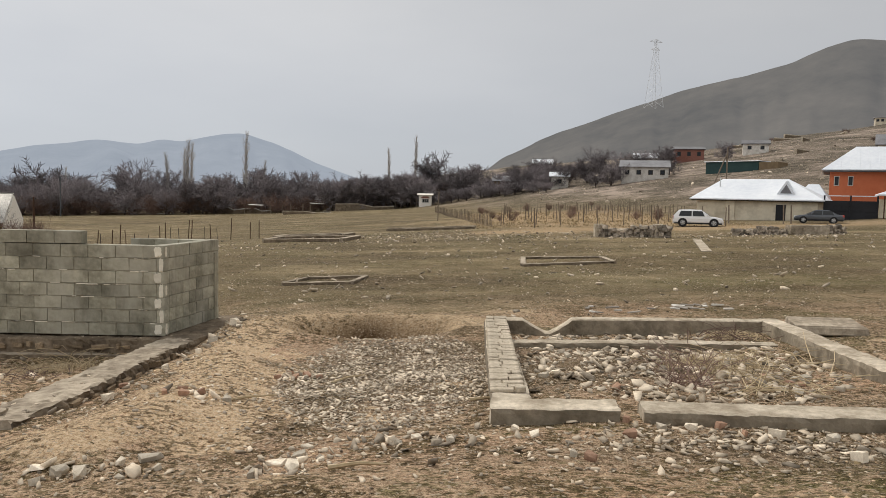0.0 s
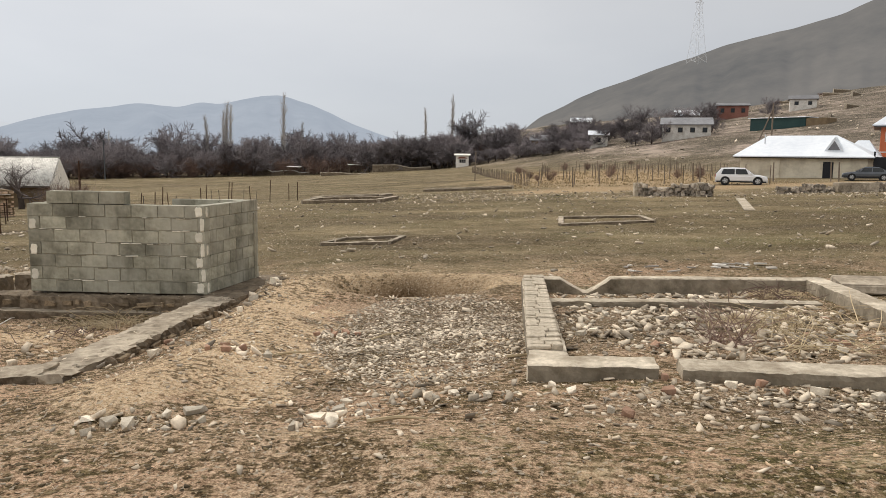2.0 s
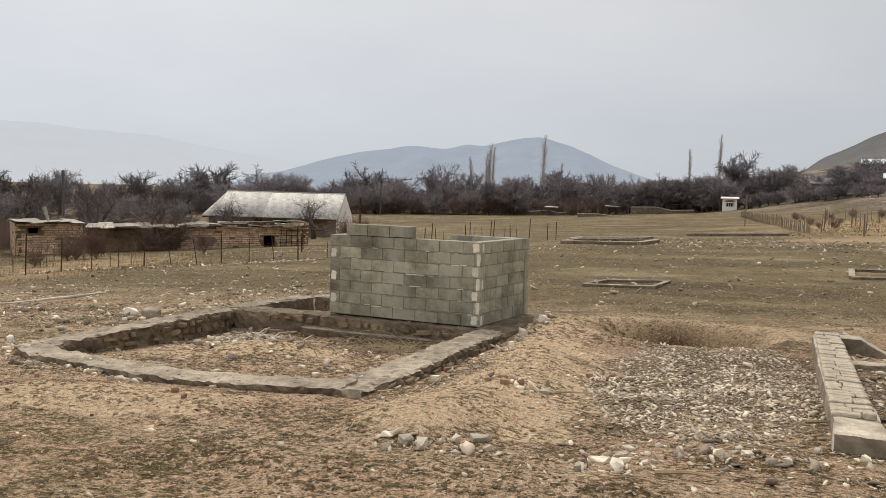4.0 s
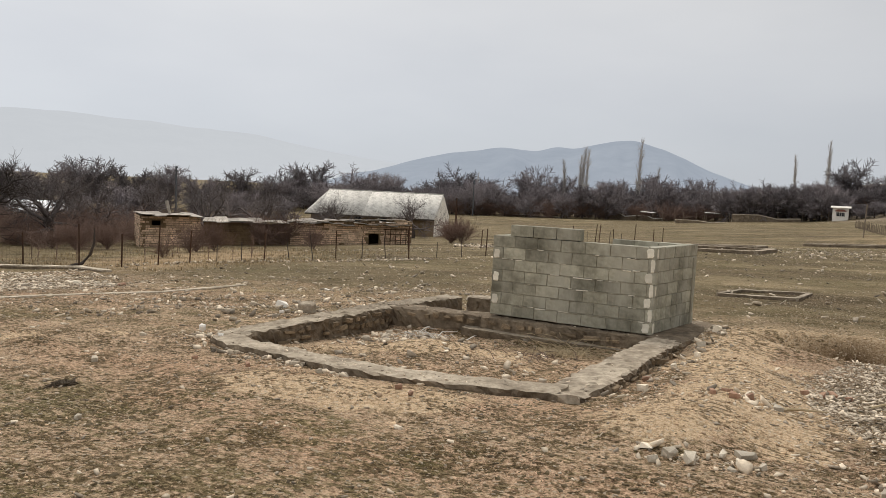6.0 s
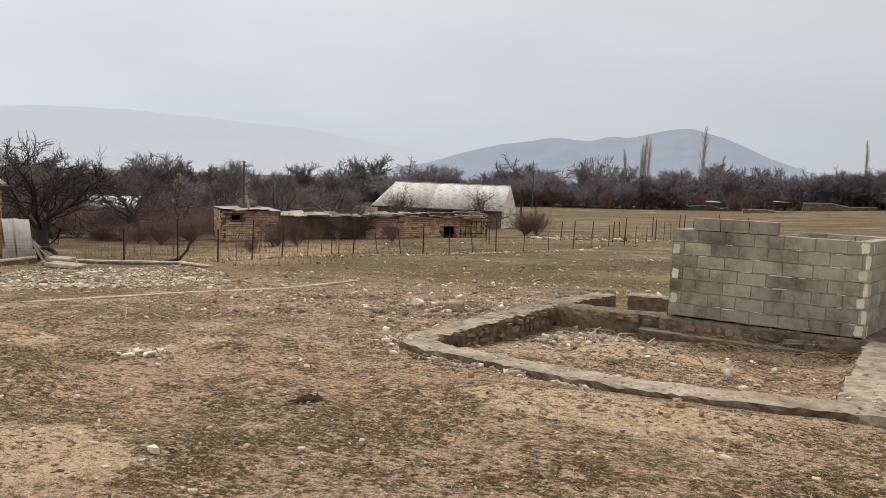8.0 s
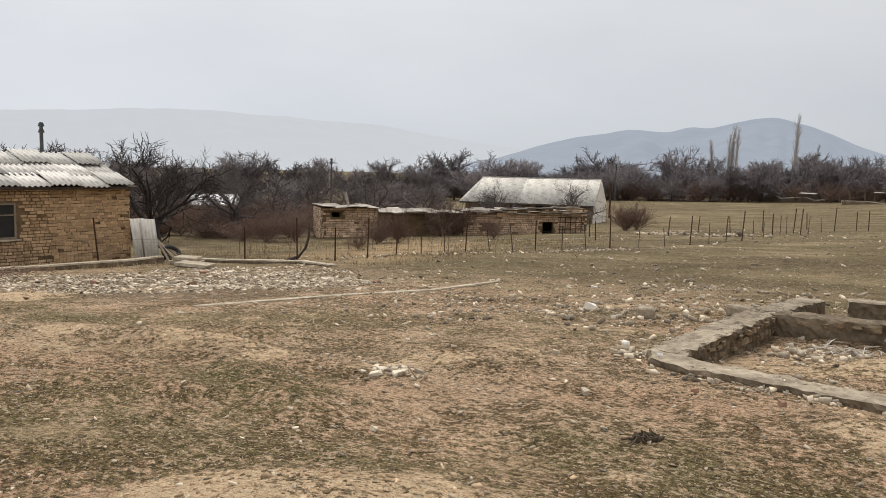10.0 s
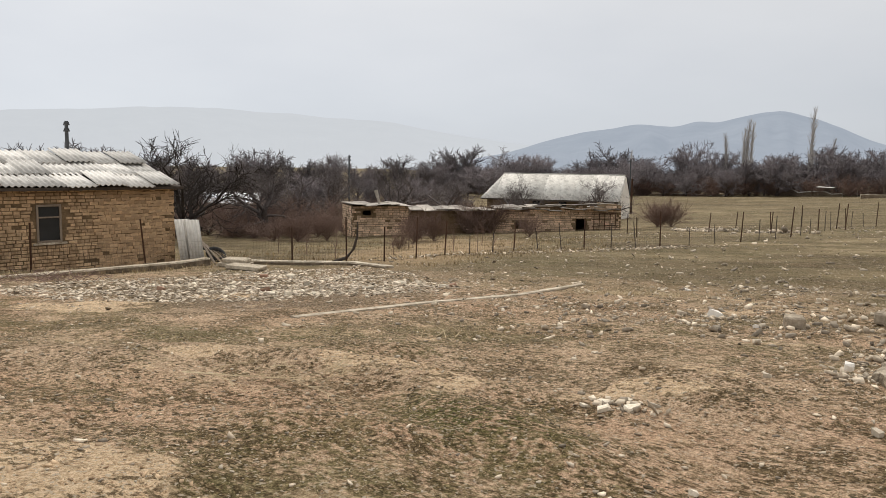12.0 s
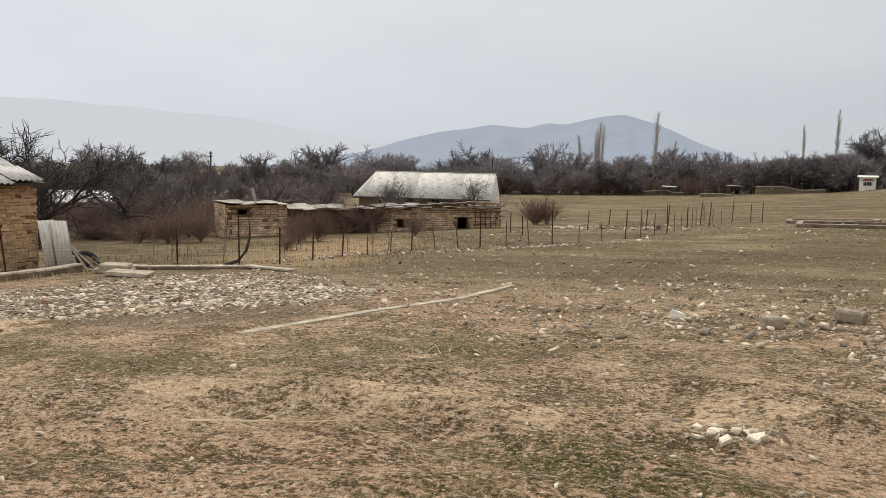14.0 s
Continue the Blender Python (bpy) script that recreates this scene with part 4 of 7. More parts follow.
def adobe_house():
    # front wall from the far-left end to the corner by the leaning sheets; local x along the front, y into the house
    a, b = Vector((-33.3, 2.2)), Vector((-33.55, 14.25))
    run = (b - a).length
    turn = math.degrees(math.atan2(b.y - a.y, b.x - a.x))
    z0 = -2.35
    h = thing("adobe_house", "old house of tan adobe bricks with a patched grey corrugated roof", "house", (a.x, a.y, z0), turn)
    rng = random.Random(12)
    w0 = run - 4.62
    adobe_wall(h, a, b, z0, 2.85, (0.25, 0.118), rng, 290, holes=[(w0 - 0.45, w0 + 0.35, 1.05, 2.3)])
    inv = h.matrix_basis.inverted()
    d = Vector((-(b - a).normalized().y, (b - a).normalized().x))
    c = b + d * 5.6
    e = a + d * 5.6
    adobe_wall(h, b, c, z0, 2.85, (0.25, 0.118), rng)
    adobe_wall(h, c, e, z0, 2.85, (0.25, 0.118), rng)
    adobe_wall(h, e, a, z0, 2.85, (0.25, 0.118), rng)
    # gable end above the corner wall
    tri = prism([(0.02, 2.85), (5.6, 2.85), (2.8, 3.78)], 0.3, "x", run - 0.32)
    part("gable", tri, M_MUD, h)
    # window
    win = hung("window", boxed_mesh("window", [((w0 - 0.46, -0.02, 1.04), (w0 - 0.39, 0.08, 2.31)), ((w0 + 0.29, -0.02, 1.04), (w0 + 0.36, 0.08, 2.31)), ((w0 - 0.39, -0.02, 2.24), (w0 + 0.29, 0.08, 2.31)), ((w0 - 0.39, -0.02, 1.04), (w0 + 0.29, 0.08, 1.11)), ((w0 - 0.39, -0.012, 1.86), (w0 + 0.29, 0.07, 1.91))], M_WOOD), h, label="weathered wooden window frame with a crossbar")
    hung("pane", boxed_mesh("pane", [((w0 - 0.39, 0.03, 1.11), (w0 + 0.29, 0.036, 1.86))], M_GLASS), win)
    hung("pane", boxed_mesh("pane", [((w0 - 0.39, 0.03, 1.91), (w0 + 0.29, 0.036, 2.24))], M_GLASS), win)
    hung("sill", boxed_mesh("sill", [((w0 - 0.6, -0.07, 0.97), (w0 + 0.5, 0.03, 1.035))], M_CONCRETE), win)
    # eaves timbers
    part("fascia", boxed((-0.3, -0.36, 2.78), (run + 0.2, -0.32, 2.88), 0.006), M_FASCIA, h, "dark timber fascia under the eaves")
    for i in range(14):
        x = 0.2 + i * (run - 0.3) / 13
        part("rafter_end", boxed((x - 0.05, -0.32, 2.76), (x + 0.05, 0.3, 2.86), 0.006), M_WOOD, h)
    # roof sheets in overlapping rows, slid about by age
    slope = math.atan2(1.02, 3.15)
    for row in range(3):
        x = -0.4
        k = 0
        while x < run - 0.3:
            lx = 1.03
            v, f = corrugated(lx + 0.06, 1.45, 0.2, 0.034)
            me = mesh_of("roof_sheet", v, f, M_HOUSEROOF, True)
            y = -0.42 + row * 1.16 * math.cos(slope) + rng.uniform(-0.11, 0.07)
            z = 2.90 + row * 1.16 * math.sin(slope) + 0.03 * row + 0.012 * (k % 2)
            skew = rng.choice((0, 0, 1, -1, 3, -3)) + rng.uniform(-0.8, 0.8)
            lift = rng.choice((0, 0, 0.02, 0.05, 0.08))
            hung("roof_sheet", me, h, pose(x, y, z + lift, math.degrees(slope) + rng.uniform(-1, 1), rng.uniform(-1.2, 1.2), skew))
            x += lx
            k += 1
    back = prism([(2.72, 3.93), (6.1, 2.72), (6.1, 2.66), (2.72, 3.87)], run + 0.6, "x", -0.35)
    part("back_roof", back, M_HOUSEROOF, h)
    # boards under the sheets
    part("roof_deck", prism([(-0.3, 2.86), (2.75, 3.84), (2.75, 3.80), (-0.3, 2.82)], run + 0.45, "x", -0.28), M_FASCIA, h)


def boxed_mesh(name, boxes, material):
    bm = bmesh.new()
    for lo, hi in boxes:
        box(bm, lo, hi, 0.004)
    me = bpy.data.meshes.new(name)
    bm.to_mesh(me)
    bm.free()
    me.materials.append(material)
    return me


adobe_house()


def adobe_sheds():
    rng = random.Random(31)
    z = -3.62
    # square shed with a small high opening
    s = thing("adobe_shed", "small square adobe shed with a flat patched roof", "shed", (-44.9, 34.7, z), 0)
    p, q, r, o = (-44.9, 34.7), (-42.8, 38.2), (-45.9, 40.2), (-48.0, 36.7)
    adobe_wall(s, p, q, z, 2.25, (0.42, 0.16), rng, singles=0, clay=M_PALEADOBE, holes=[(0.75, 1.35, 1.6, 1.95)])
    adobe_wall(s, o, p, z, 2.25, (0.42, 0.16), rng, clay=M_PALEADOBE)
    adobe_wall(s, q, r, z, 2.25, (0.42, 0.16), rng, clay=M_PALEADOBE)
    adobe_wall(s, r, o, z, 2.25, (0.42, 0.16), rng, clay=M_PALEADOBE)
    flat_roof(s, [p, q, r, o], z + 2.27, rng)
    part("stove_pipe", rod(rod(bmesh.new(), (0.9, 1.8, 2.3), (0.75, 1.75, 2.9), 0.09, 0.09, 8), (0.75, 1.75, 2.85), (0.6, 1.7, 3.35), 0.13, 0.13, 8), M_OLDROOF, s, "leaning pale stove pipe")
    # lean-to; dark mud bricks put the shadow of its open front into the colour
    s = thing("lean_to", "low collapsing lean-to with loose grey roofing", "shed", (-42.8, 38.4, z), 0)
    p, q, r, o = (-43.1, 38.8), (-39.0, 43.2), (-42.0, 46.0), (-46.0, 41.6)
    adobe_wall(s, p, q, z + 0.05, 1.85, (0.42, 0.16), rng, clay=M_ADOBEMUD, top=lambda x: -0.25 * math.sin(x))
    adobe_wall(s, o, p, z + 0.05, 1.85, (0.42, 0.16), rng, clay=M_ADOBEMUD)
    adobe_wall(s, q, r, z + 0.05, 1.85, (0.42, 0.16), rng, clay=M_ADOBEMUD)
    flat_roof(s, [p, q, r, o], z + 1.92, rng)
    # long yard wall stepping up to the end
    s = thing("yard_wall", "long broken adobe yard wall with dark openings", "wall", (-38.9, 43.4, z + 0.1), 0)
    p, q = (-38.9, 43.4), (-32.2, 50.2)
    adobe_wall(s, p, q, z + 0.1, 2.35, (0.42, 0.16), rng, clay=M_PALEADOBE, holes=[(1.5, 2.05, 0.5, 1.1), (6.1, 6.9, 0.05, 1.25)], top=lambda x: -0.50 + 0.05 * x + 0.10 * math.sin(x * 2.1) + 0.08 * math.sin(x * 5.3))
    r = (-35.4, 53.2)
    adobe_wall(s, q, r, z + 0.1, 2.3, (0.42, 0.16), rng, clay=M_PALEADOBE)
    # back wall and roof, added to keep daylight out of the openings
    adobe_wall(s, (-35.4, 53.2), (-42.1, 46.4), z + 0.1, 1.9, (0.42, 0.16), rng, clay=M_PALEADOBE)
    flat_roof(s, [(-38.7, 43.9), (-32.6, 50.1), (-35.2, 52.8), (-41.6, 46.6)], z + 2.0, rng)
    for i in range(9):
        x = i * 1.0 + 0.3
        part("coping_sheet", rough_slab(1.1, 0.6, 0.06, 200 + i), M_OLDROOF, s, m=pose(x * 0.7, x * 0.71 + 0.1, 2.0 + 0.05 * x + rng.uniform(-0.03, 0.05), rng.uniform(-5, 5), rng.uniform(-5, 5), 45))
    # iron bedstead leaning on the wall
    g = thing("iron_frame", "rusty bent iron frame leaning on the wall", "frame", (-33.4, 48.2, gz(-33.4, 48.2)), 48)
    for i in range(5):
        part("bar", rod(bmesh.new(), (i * 0.42, 0, 0), (i * 0.42 + 0.1, 0.25, 1.25), 0.03), M_RUST, g)
    for zz in (0.3, 0.8, 1.2):
        part("rail", rod(bmesh.new(), (-0.1, zz * 0.2, zz), (1.9, zz * 0.2, zz + 0.05), 0.03), M_RUST, g)


def flat_roof(parent, corners, z, rng):
    """Loose sheets and boards over four walls."""
    inv = parent.matrix_basis.inverted()
    a, b, c, d = [Vector(p) for p in corners]
    turn = math.degrees(math.atan2((b - a).y, (b - a).x))
    n = max(3, int((b - a).length / 0.8))
    for i in range(n):
        f = (i + 0.5) / n
        m0 = a.lerp(b, f).lerp(d.lerp(c, f), 0.42)
        part("roof_sheet", rough_slab((b - a).length / n * 1.12, (d - a).length * 1.18, 0.05, 300 + i), M_OLDROOF, parent, m=inv @ pose(m0.x, m0.y, z + rng.uniform(0.0, 0.08) + 0.02 * (i % 2), rng.uniform(-2, 2), rng.uniform(-3, 3), turn + rng.uniform(-3, 3)))


adobe_sheds()


def barn():
    # ridge runs from the far-left end to the gable near the field
    a, b = Vector((-61.0, 72.2)), Vector((-45.3, 77.0))
    run = (b - a).length
    turn = math.degrees(math.atan2(b.y - a.y, b.x - a.x))
    z0 = -4.6
    h = thing("barn", "long barn with a pale grey corrugated gable roof and whitewashed end", "barn", (a.x, a.y, z0), turn)
    w = 8.4
    part("wall", boxed((0.5, 0.4, 0), (run - 0.2, w - 0.4, 2.5)), M_MUD, h, "dark mud front wall")
    part("end_wall", prism([(0.38, -0.2), (w - 0.38, -0.2), (w - 0.38, 2.5), (w / 2, 5.2), (0.38, 2.5)], 0.28, "x", run - 0.19), M_WHITE, h, "whitewashed gable end")
    slope = math.atan2(5.4 - 2.5, w / 2)
    rng = random.Random(3)
    n = 9
    for i in range(n):
        x0 = i * run / n
        v, f = corrugated(run / n + 0.03, 5.15, 0.16, 0.02)
        v = [(x, y * max(0.02, min(1.0, (x0 + x + 0.1) / 1.6)), z) for x, y, z in v]
        hung("roof_sheet", mesh_of("roof_sheet", v, f, M_SLATE, True), h, pose(x0, -0.35, 2.42 + 0.015 * (i % 2), math.degrees(slope), 0, 0))
    hip = bmesh.new()
    hv = [hip.verts.new(q) for q in ((-0.1, -0.35, 2.42), (-0.1, w + 0.35, 2.42), (1.6, w / 2, 5.4), (0.1, -0.3, 2.30), (0.1, w + 0.3, 2.30), (1.7, w / 2, 5.28))]
    for q in ((2, 1, 0), (3, 4, 5), (0, 1, 4, 3), (1, 2, 5, 4), (2, 0, 3, 5)):
        hip.faces.new([hv[k] for k in q])
    bmesh.ops.recalc_face_normals(hip, faces=hip.faces[:])
    part("hip_end", hip, M_SLATE, h)
    part("back_roof", prism([(w / 2 - 0.05, 5.42), (w + 0.4, 2.4), (w + 0.4, 2.34), (w / 2 - 0.05, 5.36)], run - 1.5, "x", 1.5), M_SLATE, h)
    part("ridge_cap", boxed((1.4, w / 2 - 0.16, 5.38), (run + 0.05, w / 2 + 0.16, 5.46), 0.02), M_SLATE, h)
    part("fascia", boxed((0, -0.36, 2.22), (run, -0.30, 2.4), 0.01), M_FASCIA, h)
    for x in (3.0, 6.2, 9.4):
        part("window", boxed((x, 0.34, 1.5), (x + 0.9, 0.42, 2.2), 0.01), M_GLASS, h)


barn()


# ---- trees ----
class Limbs:
    """Collects tapered tubes into one mesh."""

    def __init__(self):
        self.v, self.f = [], []

    def tube(self, pts, radii, sides):
        base = len(self.v)
        for i, p in enumerate(pts):
            d = (pts[min(i + 1, len(pts) - 1)] - pts[max(i - 1, 0)]).normalized()
            a = d.orthogonal().normalized()
            b = d.cross(a)
            for k in range(sides):
                t = k * math.tau / sides
                self.v.append(p + (a * math.cos(t) + b * math.sin(t)) * radii[i])
        for i in range(len(pts) - 1):
            for k in range(sides):
                j = (k + 1) % sides
                self.f.append((base + i * sides + k, base + i * sides + j, base + (i + 1) * sides + j, base + (i + 1) * sides + k))


def grow(limbs, rng, p, d, length, r, level, spec):
    segs = spec["segs"][level]
    pts, radii = [p.copy()], [r]
    wander = spec["wander"][level]
    for i in range(segs):
        d = (d + Vector([rng.gauss(0, wander) for _ in range(3)]) + Vector((0, 0, spec["lift"][level]))).normalized()
        p = p + d * (length / segs)
        pts.append(p.copy())
        radii.append(r * (1 - (i + 1) / segs * spec["taper"][level]))
    limbs[min(level, 1)].tube(pts, radii, spec["sides"][level])
    if level + 1 >= len(spec["segs"]):
        return
    n = rng.randint(*spec["kids"][level])
    for k in range(n):
        f = spec["from"][level] + (1 - spec["from"][level]) * (k + rng.random()) / n
        i = min(int(f * segs), segs - 1)
        q = pts[i].lerp(pts[i + 1], f * segs - i)
        axis = (pts[i + 1] - pts[i]).normalized()
        side = axis.orthogonal().normalized()
        side.rotate(Matrix.Rotation(k * 2.4 + rng.uniform(-0.6, 0.6), 3, axis))
        ang = rng.uniform(*spec["angle"][level])
        cut = (0.25 + 0.75 * math.sin(math.pi * min(1.0, 0.12 + 0.95 * (1 - f)))) if spec.get("spindle") and level == 0 else 1.0
        nd = axis * math.cos(ang) + side * math.sin(ang)
        grow(limbs, rng, q, nd, length * cut * rng.uniform(*spec["ratio"][level]), max(radii[i + 1] * rng.uniform(0.5, 0.75), spec["fine"]), level + 1, spec)


ORCHARD = dict(segs=(4, 5, 4, 3, 2), wander=(0.12, 0.26, 0.30, 0.30, 0.2), lift=(0.05, 0.0, 0.02, 0.03, 0.04), taper=(0.35, 0.7, 0.75, 0.8, 0.7), sides=(8, 5, 4, 3, 3),
               kids=((6, 8), (6, 8), (5, 7), (4, 6)), angle=((0.6, 1.35), (0.5, 1.1), (0.4, 1.0), (0.4, 0.9)), ratio=((1.1, 1.8), (0.4, 0.65), (0.4, 0.65), (0.4, 0.7)), fine=0.010)
ORCHARD["from"] = (0.5, 0.2, 0.2, 0.2)
FAR = dict(segs=(3, 4, 3, 2), wander=(0.08, 0.18, 0.22, 0.2), lift=(0.05, 0.10, 0.06, 0.02), taper=(0.35, 0.7, 0.75, 0.6), sides=(6, 4, 3, 3),
           kids=((11, 13), (12, 14), (13, 15)), angle=((0.35, 1.2), (0.4, 1.1), (0.4, 1.1)), ratio=((0.95, 1.45), (0.38, 0.58), (0.28, 0.48)), fine=0.040)
FAR["from"] = (0.12, 0.12, 0.12)
POP = dict(segs=(9, 3, 3), wander=(0.015, 0.06, 0.1), lift=(0.02, 0.25, 0.22), taper=(0.9, 0.7, 0.6), sides=(6, 3, 3),
           kids=((84, 92), (8, 10)), angle=((0.22, 0.45), (0.2, 0.5)), ratio=((0.08, 0.15), (0.35, 0.6)), fine=0.017)
POP["from"] = (0.10, 0.1)
POP["spindle"] = True
BUSH = dict(segs=(1, 3, 3, 2), wander=(0.1, 0.15, 0.2, 0.2), lift=(0.0, 0.12, 0.1, 0.1), taper=(0.3, 0.6, 0.6, 0.6), sides=(5, 4, 3, 3),
            kids=((15, 19), (8, 10), (5, 7)), angle=((0.15, 1.25), (0.3, 0.8), (0.3, 0.8)), ratio=((3.5, 5.5), (0.4, 0.7), (0.4, 0.7)), fine=0.010)
BUSH["from"] = (0.1, 0.1, 0.1)


def make_tree(name, label, category, spec, trunk, radius, seed, bark, twig, lean=(0, 0), group=""):
    rng = random.Random(seed)
    limbs = (Limbs(), Limbs())
    grow(limbs, rng, Vector((0, 0, -0.15)), Vector((lean[0], lean[1], 1)).normalized(), trunk, radius, 0, spec)
    t = thing(name, label, category, group=group)
    hung("trunk", mesh_of("trunk", limbs[0].v, limbs[0].f, bark, True), t)
    hung("crown", mesh_of("crown", limbs[1].v, limbs[1].f, twig, True), t, label="bare leafless branches")
    return t


def plant(t, x, y, turn, size, wide=1.0, first=None):
    m = pose(x, y, gz(x, y), 0, 0, turn) @ Matrix.Diagonal((size * wide, size * wide, size, 1))
    if t.name not in USED:
        USED.add(t.name)
        t.matrix_basis = m
        return t
    made = copy_thing(t, Matrix())
    made.matrix_basis = m
    return made


USED = set()
APPLE = [make_tree("fruit_tree", "gnarled leafless old fruit tree with a dark trunk", "tree", ORCHARD, 1.9, 0.30, 60 + i, M_BARK, M_DARKTWIG, (0.15 * (i - 1), 0.1), "bare orchard trees") for i in range(3)]
FARTREE = [make_tree("tree", "bare grey-brown tree in the belt along the field", "tree", FAR, 3.0, 0.24, 80 + i, M_BARK, M_TWIG, group="trees along the field edge") for i in range(5)]
POPLAR = [make_tree("poplar", "tall slender leafless poplar above the tree belt", "tree", POP, 20.0, 0.3, 95 + i, M_POPLAR, M_POPLAR, group="poplars") for i in range(2)]
SHRUB = [make_tree("bush", "leafless reddish-brown thicket bush", "bush", BUSH, 0.4, 0.06, 110 + i, M_REDTWIG, M_REDTWIG, group="bare bushes") for i in range(3)]
trng = random.Random(44)
# orchard behind the fence and the houses
for x, y, k, size in ((-53.0, 33.5, 1, 1.25), (-57.5, 41.0, 2, 1.15), (-63.0, 30.0, 1, 1.35), (-66.0, 44.0, 0, 1.3), (-57.0, 52.5, 0, 1.3), (-62.5, 60.0, 2, 1.35),
                      (-52.5, 55.5, 1, 1.15), (-70.0, 56.0, 1, 1.4), (-45.5, 57.5, 2, 0.85), (-42.6, 67.5, 0, 1.05), (-49.5, 62.0, 1, 1.0), (-75.0, 36.0, 2, 1.4), (-58.0, 22.0, 2, 1.2),
                      (-78.0, 64.0, 0, 1.4), (-66.0, 17.0, 1, 1.2)):
    plant(APPLE[k], x, y, trng.uniform(0, 360), size * 0.9, 1.1)
OLD = dict(ORCHARD, kids=((6, 7), (6, 8), (5, 7), (4, 5)), lift=(0.05, 0.10, 0.07, 0.05, 0.04), wander=(0.12, 0.24, 0.30, 0.28, 0.2), ratio=((1.7, 2.4), (0.42, 0.62), (0.4, 0.6), (0.4, 0.65)), fine=0.014)
BIG = make_tree("old_tree", "big dark old fruit tree with a forked trunk by the house", "tree", OLD, 1.15, 0.22, 63, M_DARKBARK, M_DARKBARK, (-0.1, 0.15))
plant(BIG, -47.2, 23.4, 40, 1.55, 1.2)
for i in range(44):  # low brush behind the fence
    x, y = trng.uniform(-58, -44.5), trng.uniform(20, 42)
    if x > -50 and y < 28:
        continue
    plant(SHRUB[i % 3], x, y, trng.uniform(0, 360), trng.uniform(0.35, 0.65), 1.7)
for i in range(34):  # thicket under the orchard
    f = trng.random()
    x, y = -53 - 18 * trng.random() - 6 * f, 24 + 44 * f + trng.uniform(-5, 5)
    plant(SHRUB[i % 3], x, y, trng.uniform(0, 360), trng.uniform(0.6, 1.05), 1.3)
for x, y, s in ((-38.6, 42.4, 0.95), (-39.8, 41.4, 0.8), (-36.6, 33.6, 0.7), (-37.6, 33.0, 0.75), (-33.4, 39.4, 0.6), (-44.5, 29.5, 0.75), (-43.4, 31.0, 0.7), (-46.0, 30.8, 0.7), (-31.2, 55.2, 0.85), (-30.5, 55.7, 0.8), (-31.8, 56.0, 0.75), (-36.0, 31.0, 0.4), (-33.0, 26.5, 0.35)):
    plant(SHRUB[int(-x) % 3], x, y, trng.uniform(0, 360), s)
# tree belt at the far side of the field, three rows deep
for row in range(3):
    for i in range(40):
        b = radians(-41 + i * 1.28 + trng.uniform(-0.5, 0.5) + row * 0.4)
        d = 213 + row * 12 + trng.uniform(-4, 6) + (3 - abs(math.degrees(b) + 12) * 0.5)
        if math.degrees(b) > 2:
            d -= (math.degrees(b) - 2) * 2.5
        x, y = d * math.sin(b), d * math.cos(b)
        size = trng.choice((0.75, 0.9, 1.0, 1.1, 1.25, 1.6)) * trng.uniform(0.9, 1.12) * (0.92 + 0.13 * row) * (0.62 if b > 0.035 else 1.0)
        plant(FARTREE[trng.randrange(5)], x, y, trng.uniform(0, 360), size, 1.15)
for i in range(24):  # nearer clump where the belt meets the village
    b = radians(-1.0 + i * 0.42 + trng.uniform(-0.3, 0.3))
    d = 200 - i * 0.8 + trng.uniform(-6, 8)
    plant(FARTREE[trng.randrange(5)], d * math.sin(b), d * math.cos(b), trng.uniform(0, 360), trng.uniform(0.38, 0.6), 1.4)
for i in range(13):  # taller trees in front of the far rise
    b = radians(-8.2 + i * 0.5 + trng.uniform(-0.2, 0.2))
    plant(FARTREE[trng.randrange(5)], 207 * math.sin(b), 207 * math.cos(b), trng.uniform(0, 360), trng.uniform(1.15, 1.45), 1.15)
for i in range(66):  # brush along the foot of the belt
    b = radians(-42 + i * 0.66 + trng.uniform(-0.3, 0.3))
    d = 210 + trng.uniform(-2, 8) - max(0.0, math.degrees(b) - 2) * 2.5
    if abs(math.degrees(b) + 1.3) < 1.0:
        continue
    plant(SHRUB[i % 3], d * math.sin(b), d * math.cos(b), trng.uniform(0, 360), trng.uniform(1.2, 2.0), 1.5)
for i in range(17):  # trees on the plots behind the orchard
    b = radians(-80 + i * 2.4 + trng.uniform(-0.8, 0.8))
    d = 98 + trng.uniform(-8, 14)
    plant(FARTREE[trng.randrange(5)], d * math.sin(b), d * math.cos(b), trng.uniform(0, 360), trng.uniform(0.45, 0.75), 1.25)
for i in range(26):  # farther trees on the left, seen over the orchard
    b = radians(-78 + i * 1.6 + trng.uniform(-0.5, 0.5))
    d = 120 + 70 * max(0.0, 1 - abs(math.degrees(b) + 40) / 25) + trng.uniform(-6, 12)
    plant(FARTREE[trng.randrange(5)], d * math.sin(b), d * math.cos(b), trng.uniform(0, 360), trng.uniform(1.0, 1.4), 1.2)
for x, y, s in ((36, 186, 0.95), (40, 190, 1.1), (44, 184, 0.9), (20, 192, 0.9), (24, 196, 1.0), (31, 205, 1.0), (60, 205, 0.9), (56, 212, 0.8), (72, 190, 0.7), (50, 196, 0.7)):
    plant(FARTREE[trng.randrange(5)], x, y, trng.uniform(0, 360), s, 1.1)
